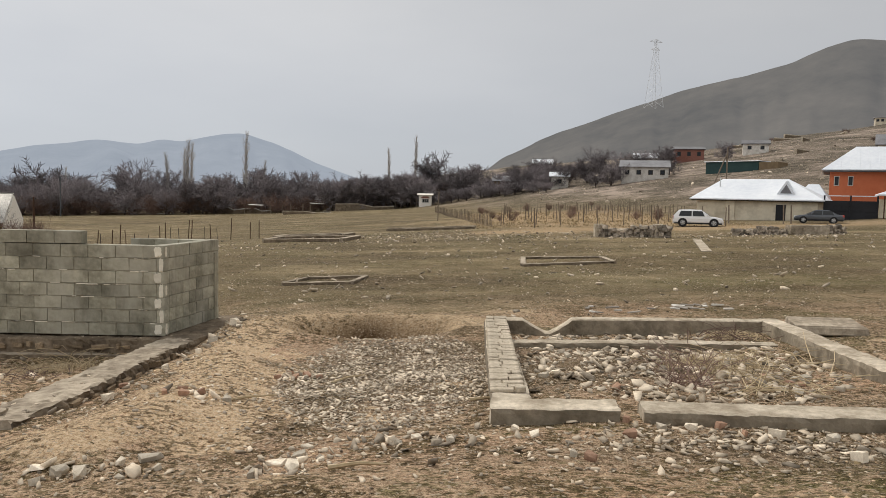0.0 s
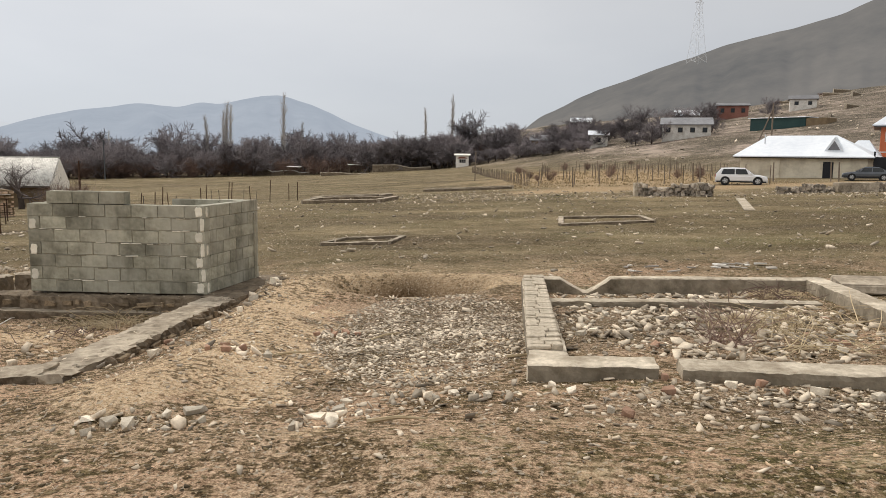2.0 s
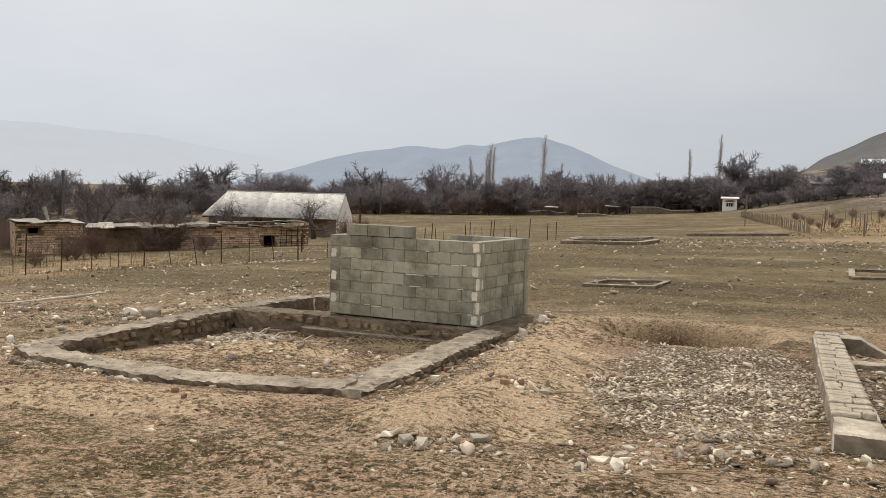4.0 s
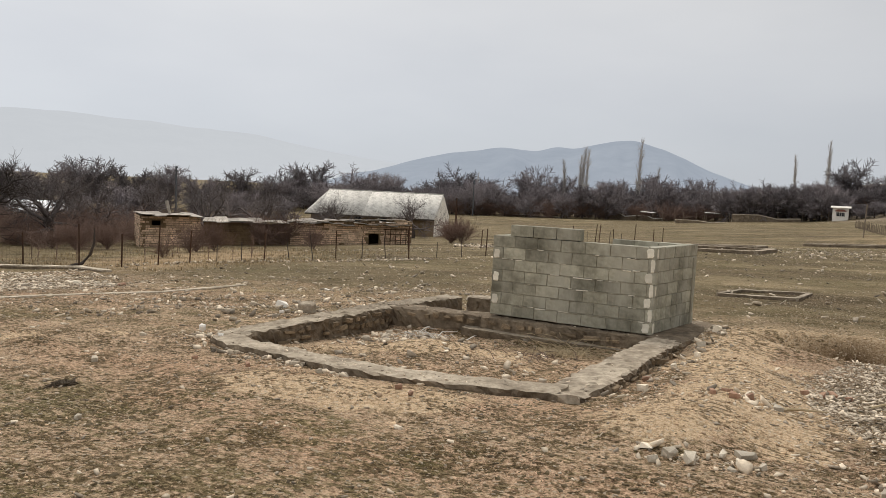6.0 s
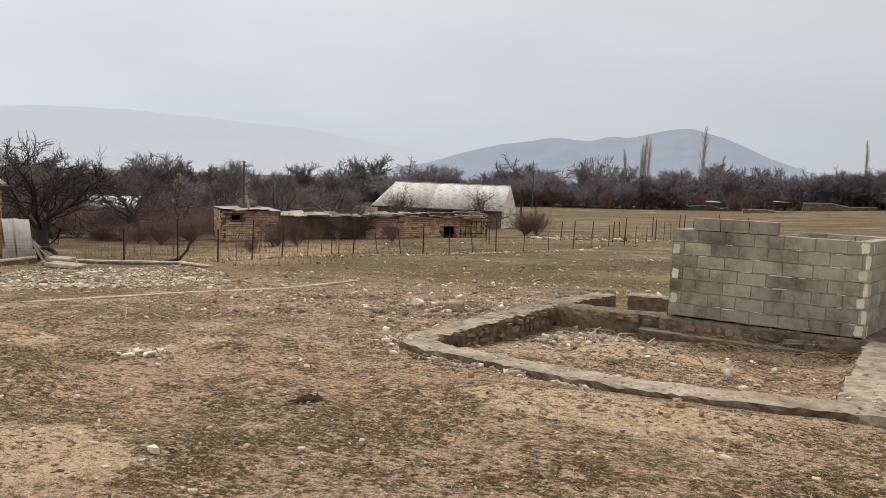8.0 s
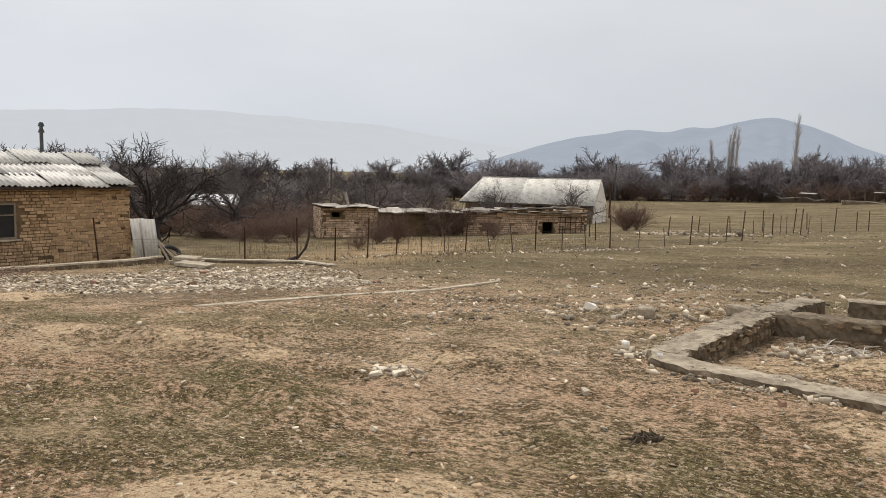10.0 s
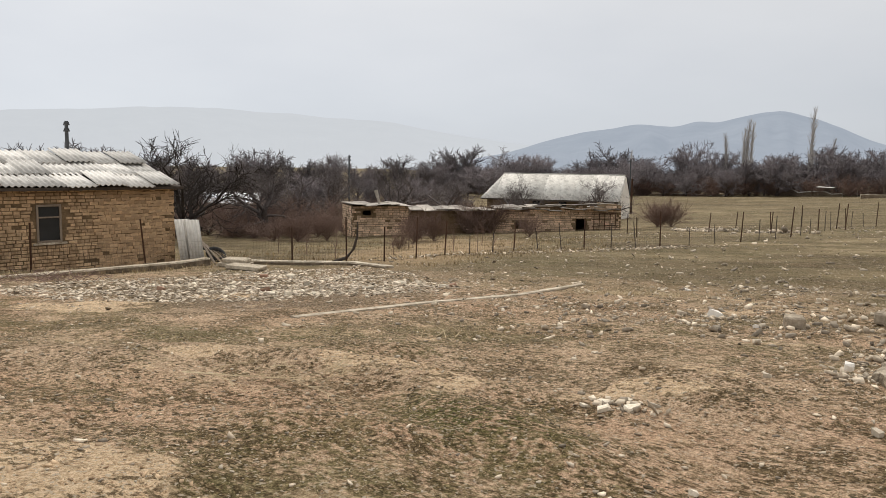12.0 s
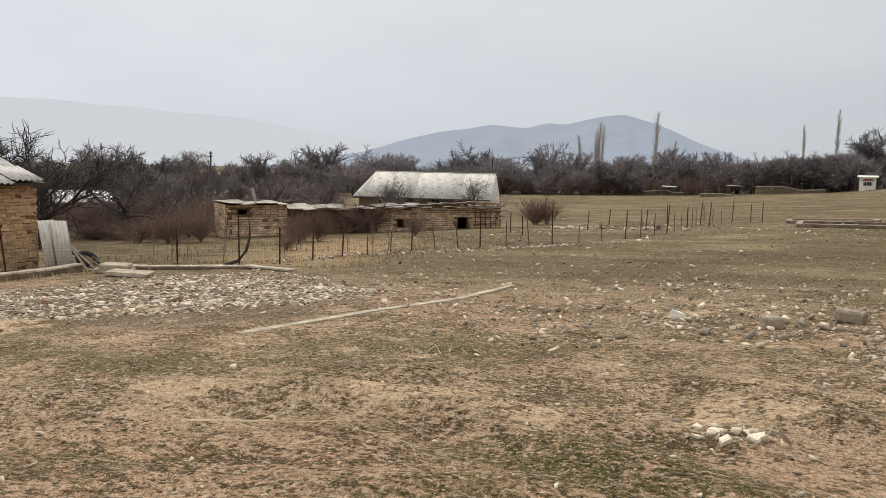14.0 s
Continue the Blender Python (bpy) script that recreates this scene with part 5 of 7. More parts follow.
for b, s in ((-14.8, 1.15), (-18.9, 1.02), (-18.6, 0.98), (-19.1, 0.9), (-20.1, 0.85), (-2.1, 1.02), (-4.1, 0.86), (-13.6, 0.75), (-26.8, 0.62), (-36.5, 0.55)):
    b = radians(b)
    far = 1.5 if b > radians(-5) else 1.0  # the pair by the village stands farther off
    plant(POPLAR[int(s * 100) % 2], 236 * far * math.sin(b), 236 * far * math.cos(b), trng.uniform(0, 360), s * (1.12 if far > 1 else 1.0), 1.3)


for i in range(16):  # scrub dotted over the village slope
    a, d = radians(trng.uniform(8, 33)), trng.uniform(150, 360)
    plant(SHRUB[i % 3], d * math.sin(a), d * math.cos(a), trng.uniform(0, 360), trng.uniform(0.3, 0.7), 1.4)
for x, y, s in ((37, 164, 0.62), (40, 166, 0.7), (42, 169, 0.6), (63, 210, 0.6), (66, 216, 0.55), (52, 172, 0.5), (34.5, 168, 0.5)):
    plant(FARTREE[trng.randrange(5)], x, y, trng.uniform(0, 360), s, 1.25)


# ---- fences ----
def fence_post(x, y, h, lean, group, material=None, r=0.034, name="fence_post", label="thin rusty steel fence post leaning slightly"):
    t = thing(name, label, "post", (x, y, gz(x, y)), trng.uniform(0, 360), group)
    part("post", rod(bmesh.new(), (0, 0, -0.25), (lean * h, 0, h), r, r * 0.9, 6), material or M_RUST, t)
    return t


def mesh_fence(pts, h, label, cell=0.12, r=0.0025, rows=9):
    """Sagging wire netting between the posts, real wires."""
    t = thing("wire_fence", label, "fence")
    rng = random.Random(6)
    for (ax, ay), (bx, by) in zip(pts, pts[1:]):
        run = math.hypot(bx - ax, by - ay)
        n = max(2, int(run / cell))
        L = Limbs()
        for k in range(rows):
            p = []
            for i in range(7):
                f = i / 6
                x, y = ax + (bx - ax) * f, ay + (by - ay) * f
                p.append(Vector((x, y, gz(x, y) + 0.04 + (h - 0.04) * k / (rows - 1) * (1 - 0.10 * math.sin(math.pi * f) * (k / rows)))))
            L.tube(p, [r * (1.6 if k in (0, rows - 1) else 1)] * 7, 3)
        for i in range(1, n):
            f = i / n
            x, y = ax + (bx - ax) * f, ay + (by - ay) * f
            z = gz(x, y)
            L.tube([Vector((x, y, z + 0.02)), Vector((x + rng.uniform(-0.02, 0.02), y, z + h * (1 - 0.10 * math.sin(math.pi * f))))], [r, r], 3)
        hung("netting", mesh_of("netting", L.v, L.f, M_WIRE), t)


FENCE = [(-33.2, 4.5), (-32.6, 8.6), (-32.0, 12.2), (-30.4, 17.4), (-28.6, 18.6), (-28.1, 20.2), (-27.8, 21.8), (-27.4, 23.2), (-26.2, 26.7), (-24.4, 30.0), (-22.0, 33.2), (-19.5, 37.4), (-18.4, 42.5), (-18.3, 48.4), (-18.4, 54.0), (-17.0, 60.0)]
for i, (x, y) in enumerate(FENCE):
    fence_post(x, y, trng.uniform(1.3, 1.8), trng.uniform(-0.10, 0.10), "wire fence posts")
for (ax, ay), (bx, by) in zip(FENCE[3:], FENCE[4:]):
    for f in (0.35, 0.68):
        if math.hypot(bx - ax, by - ay) > 2.5:
            fence_post(ax + (bx - ax) * f, ay + (by - ay) * f, trng.uniform(0.8, 1.3), trng.uniform(-0.22, 0.22), "thin stakes in the fence", M_BARK, 0.022, "fence_stake", "crooked dark wooden stake in the wire fence")
mesh_fence(FENCE[:13], 1.0, "sagging rusty wire netting fence")
for x, y, h in ((-20.4, 46.0, 1.3), (-15.8, 61.5, 1.4), (-14.9, 60.8, 1.5), (-22.0, 52.0, 1.2), (-24.5, 47.0, 1.3), (-26.5, 40.5, 1.2), (-21.5, 58.0, 1.6), (-25.0, 54.0, 1.2), (-19.5, 63.0, 1.3), (-29.0, 44.5, 1.3), (-17.5, 52.0, 1.7)):
    fence_post(x, y, h, trng.uniform(-0.12, 0.12), "wire fence posts")
bent = thing("bent_branch", "curved dead branch propped against the fence", "branch", (-29.0, 19.5, gz(-29.0, 19.5)), 60)
L = Limbs()
L.tube([Vector((-0.9, 0, 0.02)), Vector((-0.4, 0, 0.15)), Vector((-0.1, 0, 0.5)), Vector((0.05, 0, 1.0)), Vector((0.06, 0.02, 1.6))], [0.07, 0.08, 0.06, 0.045, 0.02], 6)
hung("branch", mesh_of("branch", L.v, L.f, M_BARK, True), bent)
# saplings and stalks inside the fence
def sapling(x, y, h, seed):
    rng = random.Random(seed)
    t = thing("sapling", "thin leafless sapling behind the wire fence", "sapling", (x, y, gz(x, y)), group="saplings in the yard")
    L = Limbs()
    top = Vector((rng.uniform(-0.1, 0.1), rng.uniform(-0.1, 0.1), h))
    L.tube([Vector((0, 0, -0.05)), top * 0.5 + Vector((0.03, 0, 0)), top], [0.018, 0.013, 0.005], 5)
    hung("stem", mesh_of("stem", L.v, L.f, M_REDTWIG), t)
    for k in range(9):
        f, a = rng.uniform(0.25, 0.9), rng.uniform(0, math.tau)
        o = top * f
        l = h * rng.uniform(0.15, 0.4)
        d = Vector((math.cos(a) * 0.6, math.sin(a) * 0.6, 0.9))
        B = Limbs()
        B.tube([o, o + d * l * 0.5, o + d * l + Vector((0, 0, l * 0.1))], [0.009, 0.007, 0.004], 4)
        hung("twig", mesh_of("twig", B.v, B.f, M_REDTWIG), t)


for i in range(14):
    x, y = trng.uniform(-38, -27), trng.uniform(19, 34)
    if x > -30 + (y - 19) * 0.3 or y > 34:
        x -= 6
    sapling(x, y, trng.uniform(0.8, 1.5), i)
kerb = thing("kerb", "raised pale concrete edge along the yard fence", "kerb")
footing(kerb, [(-29.9, 3.0), (-30.6, 9.0), (-31.4, 13.0), (-32.0, 14.6)], 0.35, (-1.70, -1.92, -2.08, -2.12), 0.5, M_CONCRETE, seed=130, rough=0.03, step=0.4)
footing(kerb, [(-32.0, 15.5), (-29.9, 17.0), (-27.2, 17.6), (-25.0, 17.2)], 0.34, (gz(-32, 15.5) + 0.16, gz(-29.9, 17.0) + 0.16, gz(-27.2, 17.6) + 0.14, gz(-25, 17.2) + 0.08), 0.5, M_CONCRETE, seed=131, rough=0.04, step=0.4)
for i, (x, y, lx, turn) in enumerate(((-30.2, 14.6, 1.2, 30), (-30.15, 14.62, 0.9, 24), (-28.6, 13.9, 1.3, 20))):
    s = thing("concrete_slab", "broken concrete slab among the rubble", "slab", (x, y, gz(x, y)), turn)
    part("slab", rough_slab(lx, 0.55, 0.14, 140 + i), M_CONCRETE, s, m=pose(0, 0, (0.03, 0.175, 0.02)[i], 2, 1, 0))
# sheets leaning on the house end, worn tyres and boards beside them
for i in range(2):
    s = thing("roofing_sheet", "spare corrugated sheet leaning against the house", "sheet", (-32.95 + 0.12 * i, 14.5 + 0.34 * i, gz(-32.9, 14.6)), 90, "leaning sheets")
    v, f = corrugated(0.62, 1.75)
    hung("sheet", mesh_of("sheet", v, f, M_WHITEWASH, True), s, pose(-0.3, 0.1, 0.0, 76 - 2 * i, 3 * i, 2))
def tyre(x, y, z, turn, tilt):
    bm = bmesh.new()
    R, r, n, m = 0.31, 0.1, 20, 8
    ring = [[bm.verts.new(((R + r * math.cos(b * math.tau / m)) * math.cos(a * math.tau / n), r * 0.9 * math.sin(b * math.tau / m), (R + r * math.cos(b * math.tau / m)) * math.sin(a * math.tau / n))) for b in range(m)] for a in range(n)]
    for a in range(n):
        for b in range(m):
            bm.faces.new((ring[a][b], ring[(a + 1) % n][b], ring[(a + 1) % n][(b + 1) % m], ring[a][(b + 1) % m]))
    t = thing("scrap_rubber_ring", "worn black tyre leaning by the house", "scrap tyre", (x, y, z), turn, "old tyres")
    part("carcass", bm, M_TYRE, t, m=pose(0, 0, 0.36, tilt, 0, 0), smooth=True)
tyre(-33.3, 15.3, gz(-33.3, 15.3), 70, -30)
tyre(-33.0, 15.7, gz(-33.0, 15.7), 85, -50)
for i in range(4):
    s = thing("board", "grey weathered board leaning by the house", "board", (-32.5, 15.3 + 0.3 * i, gz(-32.5, 15.5)), 100 + 8 * i, "old boards")
    part("board", boxed((-0.07, -0.015, 0), (0.07, 0.015, 1.6), 0.004), M_WOOD, s, m=pose(0, 0, 0, -48 - 5 * i, 12, 0))


# ---- poles ----
M_POLE = grainy("tarred_pole", (0.07, 0.075, 0.08), (0.15, 0.16, 0.17), 6, 0.9, 0.2, dist=0.01)


def utility_pole(x, y, h, label, arms=2, material=None):
    t = thing("utility_pole", label, "pole", (x, y, gz(x, y)), 20)
    part("pole", rod(bmesh.new(), (0, 0, -0.5), (0, 0, h), 0.16, 0.12, 8), material or M_POLE, t)
    for k in range(arms):
        z = h - 0.25 - 0.45 * k
        arm = part("crossarm", boxed((-0.26, -0.05, z - 0.05), (0.26, 0.05, z + 0.05), 0.005), M_POLE, t)
        for s in (-0.2, 0.2):
            part("insulator", rod(bmesh.new(), (s, 0, z + 0.04), (s, 0, z + 0.18), 0.045, 0.03, 6), M_BLACK, arm)
    return t


utility_pole(-62.6, 23.5, 8.3, "grey utility pole behind the adobe house")
utility_pole(-86.3, 74.2, 8.2, "dark utility pole above the orchard")
utility_pole(-91, 178, 9.5, "far utility pole in the tree belt")
utility_pole(-52.8, 96.5, 5.0, "slim lamp pole at the field edge", 1, M_RUST)
aframe = thing("braced_pole", "wooden utility pole with a slanting brace", "pole", (42.5, 112, gz(42.5, 112)), 15)
part("pole", rod(bmesh.new(), (0, 0, -0.4), (0, 0, 7.2), 0.14, 0.1, 8), M_WOOD, aframe)
part("brace", rod(bmesh.new(), (-3.0, 0, -0.4), (0, 0, 6.4), 0.12, 0.09, 8), M_WOOD, aframe)


def pylon():
    t = thing("pylon", "tall steel lattice power pylon on the hill shoulder", "pylon", (188, 676, 84), 20)
    H, w0 = 60.0, 5.2
    def wid(z):
        return w0 * (1 - z / H) ** 1.2 + 0.9
    for sx in (-1, 1):
        for sy in (-1, 1):
            L = Limbs()
            zs = [H * i / 10 for i in range(11)]
            L.tube([Vector((sx * wid(z), sy * wid(z), z)) for z in zs], [0.13] * 11, 4)
            hung("leg", mesh_of("leg", L.v, L.f, M_GREYSTEEL), t)
    for face in range(4):
        rot = Matrix.Rotation(face * math.pi / 2, 3, "Z")
        for i in range(10):
            z0, z1 = H * i / 10, H * (i + 1) / 10
            for sx in (-1, 1):
                L = Limbs()
                L.tube([rot @ Vector((sx * wid(z0), wid(z0), z0)), rot @ Vector((-sx * wid(z1), wid(z1), z1))], [0.06, 0.06], 3)
                hung("brace", mesh_of("brace", L.v, L.f, M_GREYSTEEL), t)
    for z, w in ((58, 6.5), (51, 4.5)):
        L = Limbs()
        L.tube([Vector((-w, 0, z)), Vector((w, 0, z))], [0.22, 0.22], 4)
        L.tube([Vector((-w, 0, z)), Vector((0, 0, z + 2.5)), Vector((w, 0, z))], [0.2, 0.2, 0.2], 4)
        hung("crossarm", mesh_of("crossarm", L.v, L.f, M_GREYSTEEL), t)


pylon()


# ---- houses on the right ----
def hip_roof(x0, x1, y0, y1, z, rise, inset0, inset1):
    ym = (y0 + y1) / 2
    bm = bmesh.new()
    v = [bm.verts.new(p) for p in ((x0, y0, z), (x1, y0, z), (x1, y1, z), (x0, y1, z), (x0 + inset0, ym, z + rise), (x1 - inset1, ym, z + rise))]
    w = [bm.verts.new((p.co.x, p.co.y, z - 0.12)) for p in v[:4]]
    for f in ((v[0], v[1], v[5], v[4]), (v[1], v[2], v[5]), (v[2], v[3], v[4], v[5]), (v[3], v[0], v[4]), (w[3], w[2], w[1], w[0]), (v[1], v[0], w[0], w[1]), (v[2], v[1], w[1], w[2]), (v[3], v[2], w[2], w[3]), (v[0], v[3], w[3], w[0])):
        bm.faces.new(f)
    return bm


def roof_seams(parent, x0, x1, y0, y1, z, rise, inset0, inset1, step, material):
    """Standing seams on the front slope."""
    ym = (y0 + y1) / 2
    x = x0 + step
    while x < x1:
        f = min(1.0, (x - x0) / max(inset0, 0.01), (x1 - x) / max(inset1, 0.01))
        if f > 0.1:
            part("seam", rod(bmesh.new(), (x, y0, z + 0.02), (x, y0 + (ym - y0) * f, z + rise * f + 0.02), 0.022, 0.022, 4), material, parent)
        x += step


def low_house():
    a, b = Vector((26.6, 78.0)), Vector((37.3, 71.2))
    run = (b - a).length
    turn = math.degrees(math.atan2(b.y - a.y, b.x - a.x))
    z0 = gz(30, 75) - 0.15
    h = thing("low_house", "low cream rendered house with a shiny pale metal hip roof", "house", (a.x, a.y, z0), turn)
    h.matrix_basis = h.matrix_basis @ Matrix.Scale(0.9, 4)
    w = 9.0
    part("wall", boxed((0, 0.25, -0.4), (run, w, 2.45), 0.02), M_CREAM, h)
    part("pillar", boxed((3.2, 0.13, -0.4), (4.2, 0.26, 2.44), 0.02), M_CREAM, h)
    part("soffit", boxed((-0.55, -0.3, 2.33), (run + 0.5, w + 0.5, 2.45), 0.02), M_FASCIA, h, "dark shaded eaves board")
    part("roof", hip_roof(-0.7, run + 0.65, -0.45, w + 0.6, 2.58, 2.35, 2.6, 4.2), M_METALROOF, h, "bright galvanised metal roof")
    part("dormer", prism([(-0.95, 0), (0.95, 0), (0, 1.5)], 1.8, "y", 0.0), M_METALROOF, h, "small triangular dormer", pose(run - 3.3, 0.75, 3.15))
    part("dormer_vent", prism([(-0.6, 0.12), (0.6, 0.12), (0, 1.1)], 0.05, "y", -0.04), M_GREYROOF, h, "slatted grey vent", pose(run - 3.3, 0.75, 3.15))
    d = part("door", boxed((8.5, 0.2, -0.1), (9.5, 0.3, 2.0), 0.01), M_BLACK, h, "narrow dark door")
    part("handle", boxed((9.3, 0.16, 0.9), (9.36, 0.2, 1.05), 0.005), M_GREYSTEEL, d)
    part("flue", rod(bmesh.new(), (2.0, 2.6, 3.8), (2.0, 2.6, 5.0), 0.07, 0.07, 8), M_GREYSTEEL, h)
    part("plinth", boxed((-0.05, 0.18, -0.4), (run + 0.05, 0.24, 0.1), 0.01), M_MUD, h)
    # second, smaller roof behind
    s = thing("outbuilding", "small shed with a pale metal roof behind the low house", "shed", (38.3, 80.5, gz(38.3, 80.5) - 0.75), turn)
    s.matrix_basis = s.matrix_basis @ Matrix.Diagonal((0.5, 0.6, 0.95, 1))
    part("wall", boxed((0, 0, -0.3), (5.5, 5, 2.6), 0.02), M_CREAM, s)
    part("roof", hip_roof(-0.5, 6.0, -0.5, 5.5, 2.7, 1.6, 2.2, 2.2), M_METALROOF, s)


def orange_house():
    a, b = Vector((43.5, 84.0)), Vector((59.0, 76.0))
    turn = math.degrees(math.atan2(b.y - a.y, b.x - a.x))
    z0 = gz(48, 82) - 1.4
    h = thing("orange_house", "two-storey orange rendered house with a pale metal roof", "house", (a.x, a.y, z0), turn)
    h.matrix_basis = h.matrix_basis @ Matrix.Scale(0.86, 4)
    part("wall", boxed((0, 0, -0.5), (17, 11, 5.6), 0.02), M_ORANGE, h)
    part("soffit", boxed((-0.8, -0.8, 5.5), (17.8, 11.8, 5.64), 0.02), M_GREYROOF, h)
    part("roof", hip_roof(-1.0, 18, -1.0, 12, 5.8, 3.3, 4.0, 4.0), M_METALROOF, h, "bright galvanised hip roof")
    roof_seams(h, -1.0, 18, -1.0, 12, 5.8, 3.3, 4.0, 4.0, 1.1, M_METALROOF)
    for x in (0.5, 2.1):
        for z in (3.7,):
            w = part("window", boxed((x, -0.05, z), (x + 0.62, 0.02, z + 1.25), 0.01), M_WHITEWASH, h, "white framed window")
            part("pane", boxed((x + 0.08, -0.08, z + 0.08), (x + 0.54, -0.05, z + 1.17), 0.005), M_GLASS, w)
    for x in (5.6, 6.6, 9.0, 10.0):
        w = part("window", boxed((x, -0.05, 0.9), (x + 0.85, 0.02, 2.0), 0.01), M_WHITEWASH, h, "white framed window")
        part("pane", boxed((x + 0.09, -0.08, 1.0), (x + 0.76, -0.05, 1.9), 0.005), M_GLASS, w)
    g = thing("steel_gate", "wide black steel yard gate with a light frame", "gate", (36.85, 71.9, gz(36.85, 71.9) - 0.1), -26)
    g.matrix_basis = g.matrix_basis @ Matrix.Scale(0.92, 4)
    for i in range(2):
        leaf = part("gate_leaf", boxed((0.05 + 2.4 * i, -0.04, 0.05), (2.4 + 2.4 * i, 0.02, 2.2), 0.01), M_BLACK, g)
        part("rail", boxed((0.05 + 2.4 * i, -0.07, 1.1), (2.4 + 2.4 * i, -0.04, 1.18), 0.005), M_BLACK, leaf)
    for x in (0, 2.42, 4.85):
        part("gate_post", boxed((x - 0.08, -0.1, -0.2), (x + 0.08, 0.1, 2.75), 0.01), M_BLACK, g)
    part("top_beam", boxed((-0.1, -0.06, 2.65), (4.95, 0.06, 2.75), 0.01), M_GREYSTEEL, g)
    y = thing("yard_wall", "cream rendered yard wall with a small metal awning", "wall", (41.0, 69.9, gz(41.0, 69.9) - 0.1), -26)
    part("wall", boxed((0, 0, -0.3), (14, 0.3, 1.9), 0.02), M_CREAM, y)
    part("awning", hip_roof(-0.2, 7, -1.0, 3.0, 2.35, 0.8, 2.0, 2.0), M_METALROOF, y)
    for x in (0.3, 3.3, 6.5):
        part("awning_post", boxed((x, -0.75, -0.2), (x + 0.1, -0.65, 2.28), 0.005), M_RUST, y)


low_house()
orange_house()


# ---- cars ----
def loft(sections, material, parent, name, label=""):
    """A shell through cross-sections, each a half outline (y, z) at x, mirrored."""
    bm = bmesh.new()
    rings = []
    for x, half in sections:
        ring = [bm.verts.new((x, y, z)) for y, z in half] + [bm.verts.new((x, -y, z)) for y, z in half[::-1]]
        rings.append(ring)
    n = len(rings[0])
    for a, b in zip(rings, rings[1:]):
        for i in range(n):
            bm.faces.new((a[i], a[(i + 1) % n], b[(i + 1) % n], b[i]))
    bm.faces.new(rings[0][::-1])
    bm.faces.new(rings[-1])
    bmesh.ops.recalc_face_normals(bm, faces=bm.faces[:])
    return part(name, bm, material, parent, label, smooth=False)


def car(name, label, at, turn, paint, L, W, H, belt, cabin, hood, wheel):
    """cabin: x of windscreen foot, roof front, roof back, rear window foot (fractions of length from the front)."""
    t = thing(name, label, "car", (at[0], at[1], gz(*at)), turn)
    w = W / 2
    def body(x, top, k=1.0):
        return (x, [(w * k * 0.90, 0.24), (w * k, 0.42), (w * k, top * 0.78), (w * k * 0.96, top * 0.93), (w * k * 0.86, top)])
    f = [0, 0.03, 0.12, cabin[0], 0.5, cabin[3], 0.96, 1.0]
    tops = [hood * 0.60, hood * 0.80, hood * 0.92, belt * 0.98, belt, belt * 1.03, belt * 0.98, belt * 0.8]
    ks = [0.82, 0.93, 0.99, 1, 1, 1, 0.97, 0.88]
    loft([body(L * (a - 0.5), z, k) for a, z, k in zip(f, tops, ks)], paint, t, "body")
    def cab(x, z, k):
        return (x, [(w * 0.93, belt * 0.96), (w * (0.93 - 0.19 * k), belt * 0.96 + (z - belt * 0.96) * 0.8), (w * (0.86 - 0.24 * k), z)])
    X = [L * (c - 0.5) for c in cabin]
    loft([cab(X[0], belt, 0.0), cab(X[1], H * 0.985, 1), cab((X[1] + X[2]) / 2, H, 1), cab(X[2], H * 0.97, 1), cab(X[3], belt, 0.0)], paint, t, "cabin", "painted roof and pillars")
    # side glass, set proud of the cabin
    for s in (-1, 1):
        for a, b in ((0.15, 0.48), (0.51, 0.86)):
            xa, xb = X[0] + (X[3] - X[0]) * a, X[0] + (X[3] - X[0]) * b
            ta = xa + (0.16 if a < 0.3 else 0.0) * 1.4
            tb = xb - (0.12 if b > 0.7 else 0.0) * 1.4
            y0, y1 = s * w * 0.935, s * w * 0.785
            z0, z1 = belt * 1.0, belt * 0.96 + (H - belt * 0.96) * 0.80
            bm = bmesh.new()
            v = [bm.verts.new(p) for p in ((xa, y0 + s * 0.012, z0), (xb, y0 + s * 0.012, z0), (tb, y1 + s * 0.012, z1), (ta, y1 + s * 0.012, z1), (xa, y0 - s * 0.03, z0), (xb, y0 - s * 0.03, z0), (tb, y1 - s * 0.03, z1), (ta, y1 - s * 0.03, z1))]
            for q in ((0, 1, 2, 3), (4, 7, 6, 5), (0, 4, 5, 1), (1, 5, 6, 2), (2, 6, 7, 3), (3, 7, 4, 0)):
                bm.faces.new([v[i] for i in q])
            bmesh.ops.recalc_face_normals(bm, faces=bm.faces[:])
            part("side_window", bm, M_GLASS, t)
    for xa, za, xb, zb, nm in ((X[0] - 0.02, belt + 0.03, X[1] - 0.03, H * 0.96, "windscreen"), (X[3] + 0.02, belt + 0.03, X[2] + 0.03, H * 0.95, "rear_window")):
        bm = bmesh.new()
        o = 0.03 if nm == "rear_window" else -0.03
        v = [bm.verts.new(p) for p in ((xa + o, -w * 0.84, za), (xa + o, w * 0.84, za), (xb + o, w * 0.62, zb), (xb + o, -w * 0.62, zb), (xa, -w * 0.84, za), (xa, w * 0.84, za), (xb, w * 0.62, zb), (xb, -w * 0.62, zb))]
        for q in ((0, 1, 2, 3), (4, 7, 6, 5), (0, 4, 5, 1), (1, 5, 6, 2), (2, 6, 7, 3), (3, 7, 4, 0)):
            bm.faces.new([v[i] for i in q])
        bmesh.ops.recalc_face_normals(bm, faces=bm.faces[:])
        part(nm, bm, M_GLASS, t)
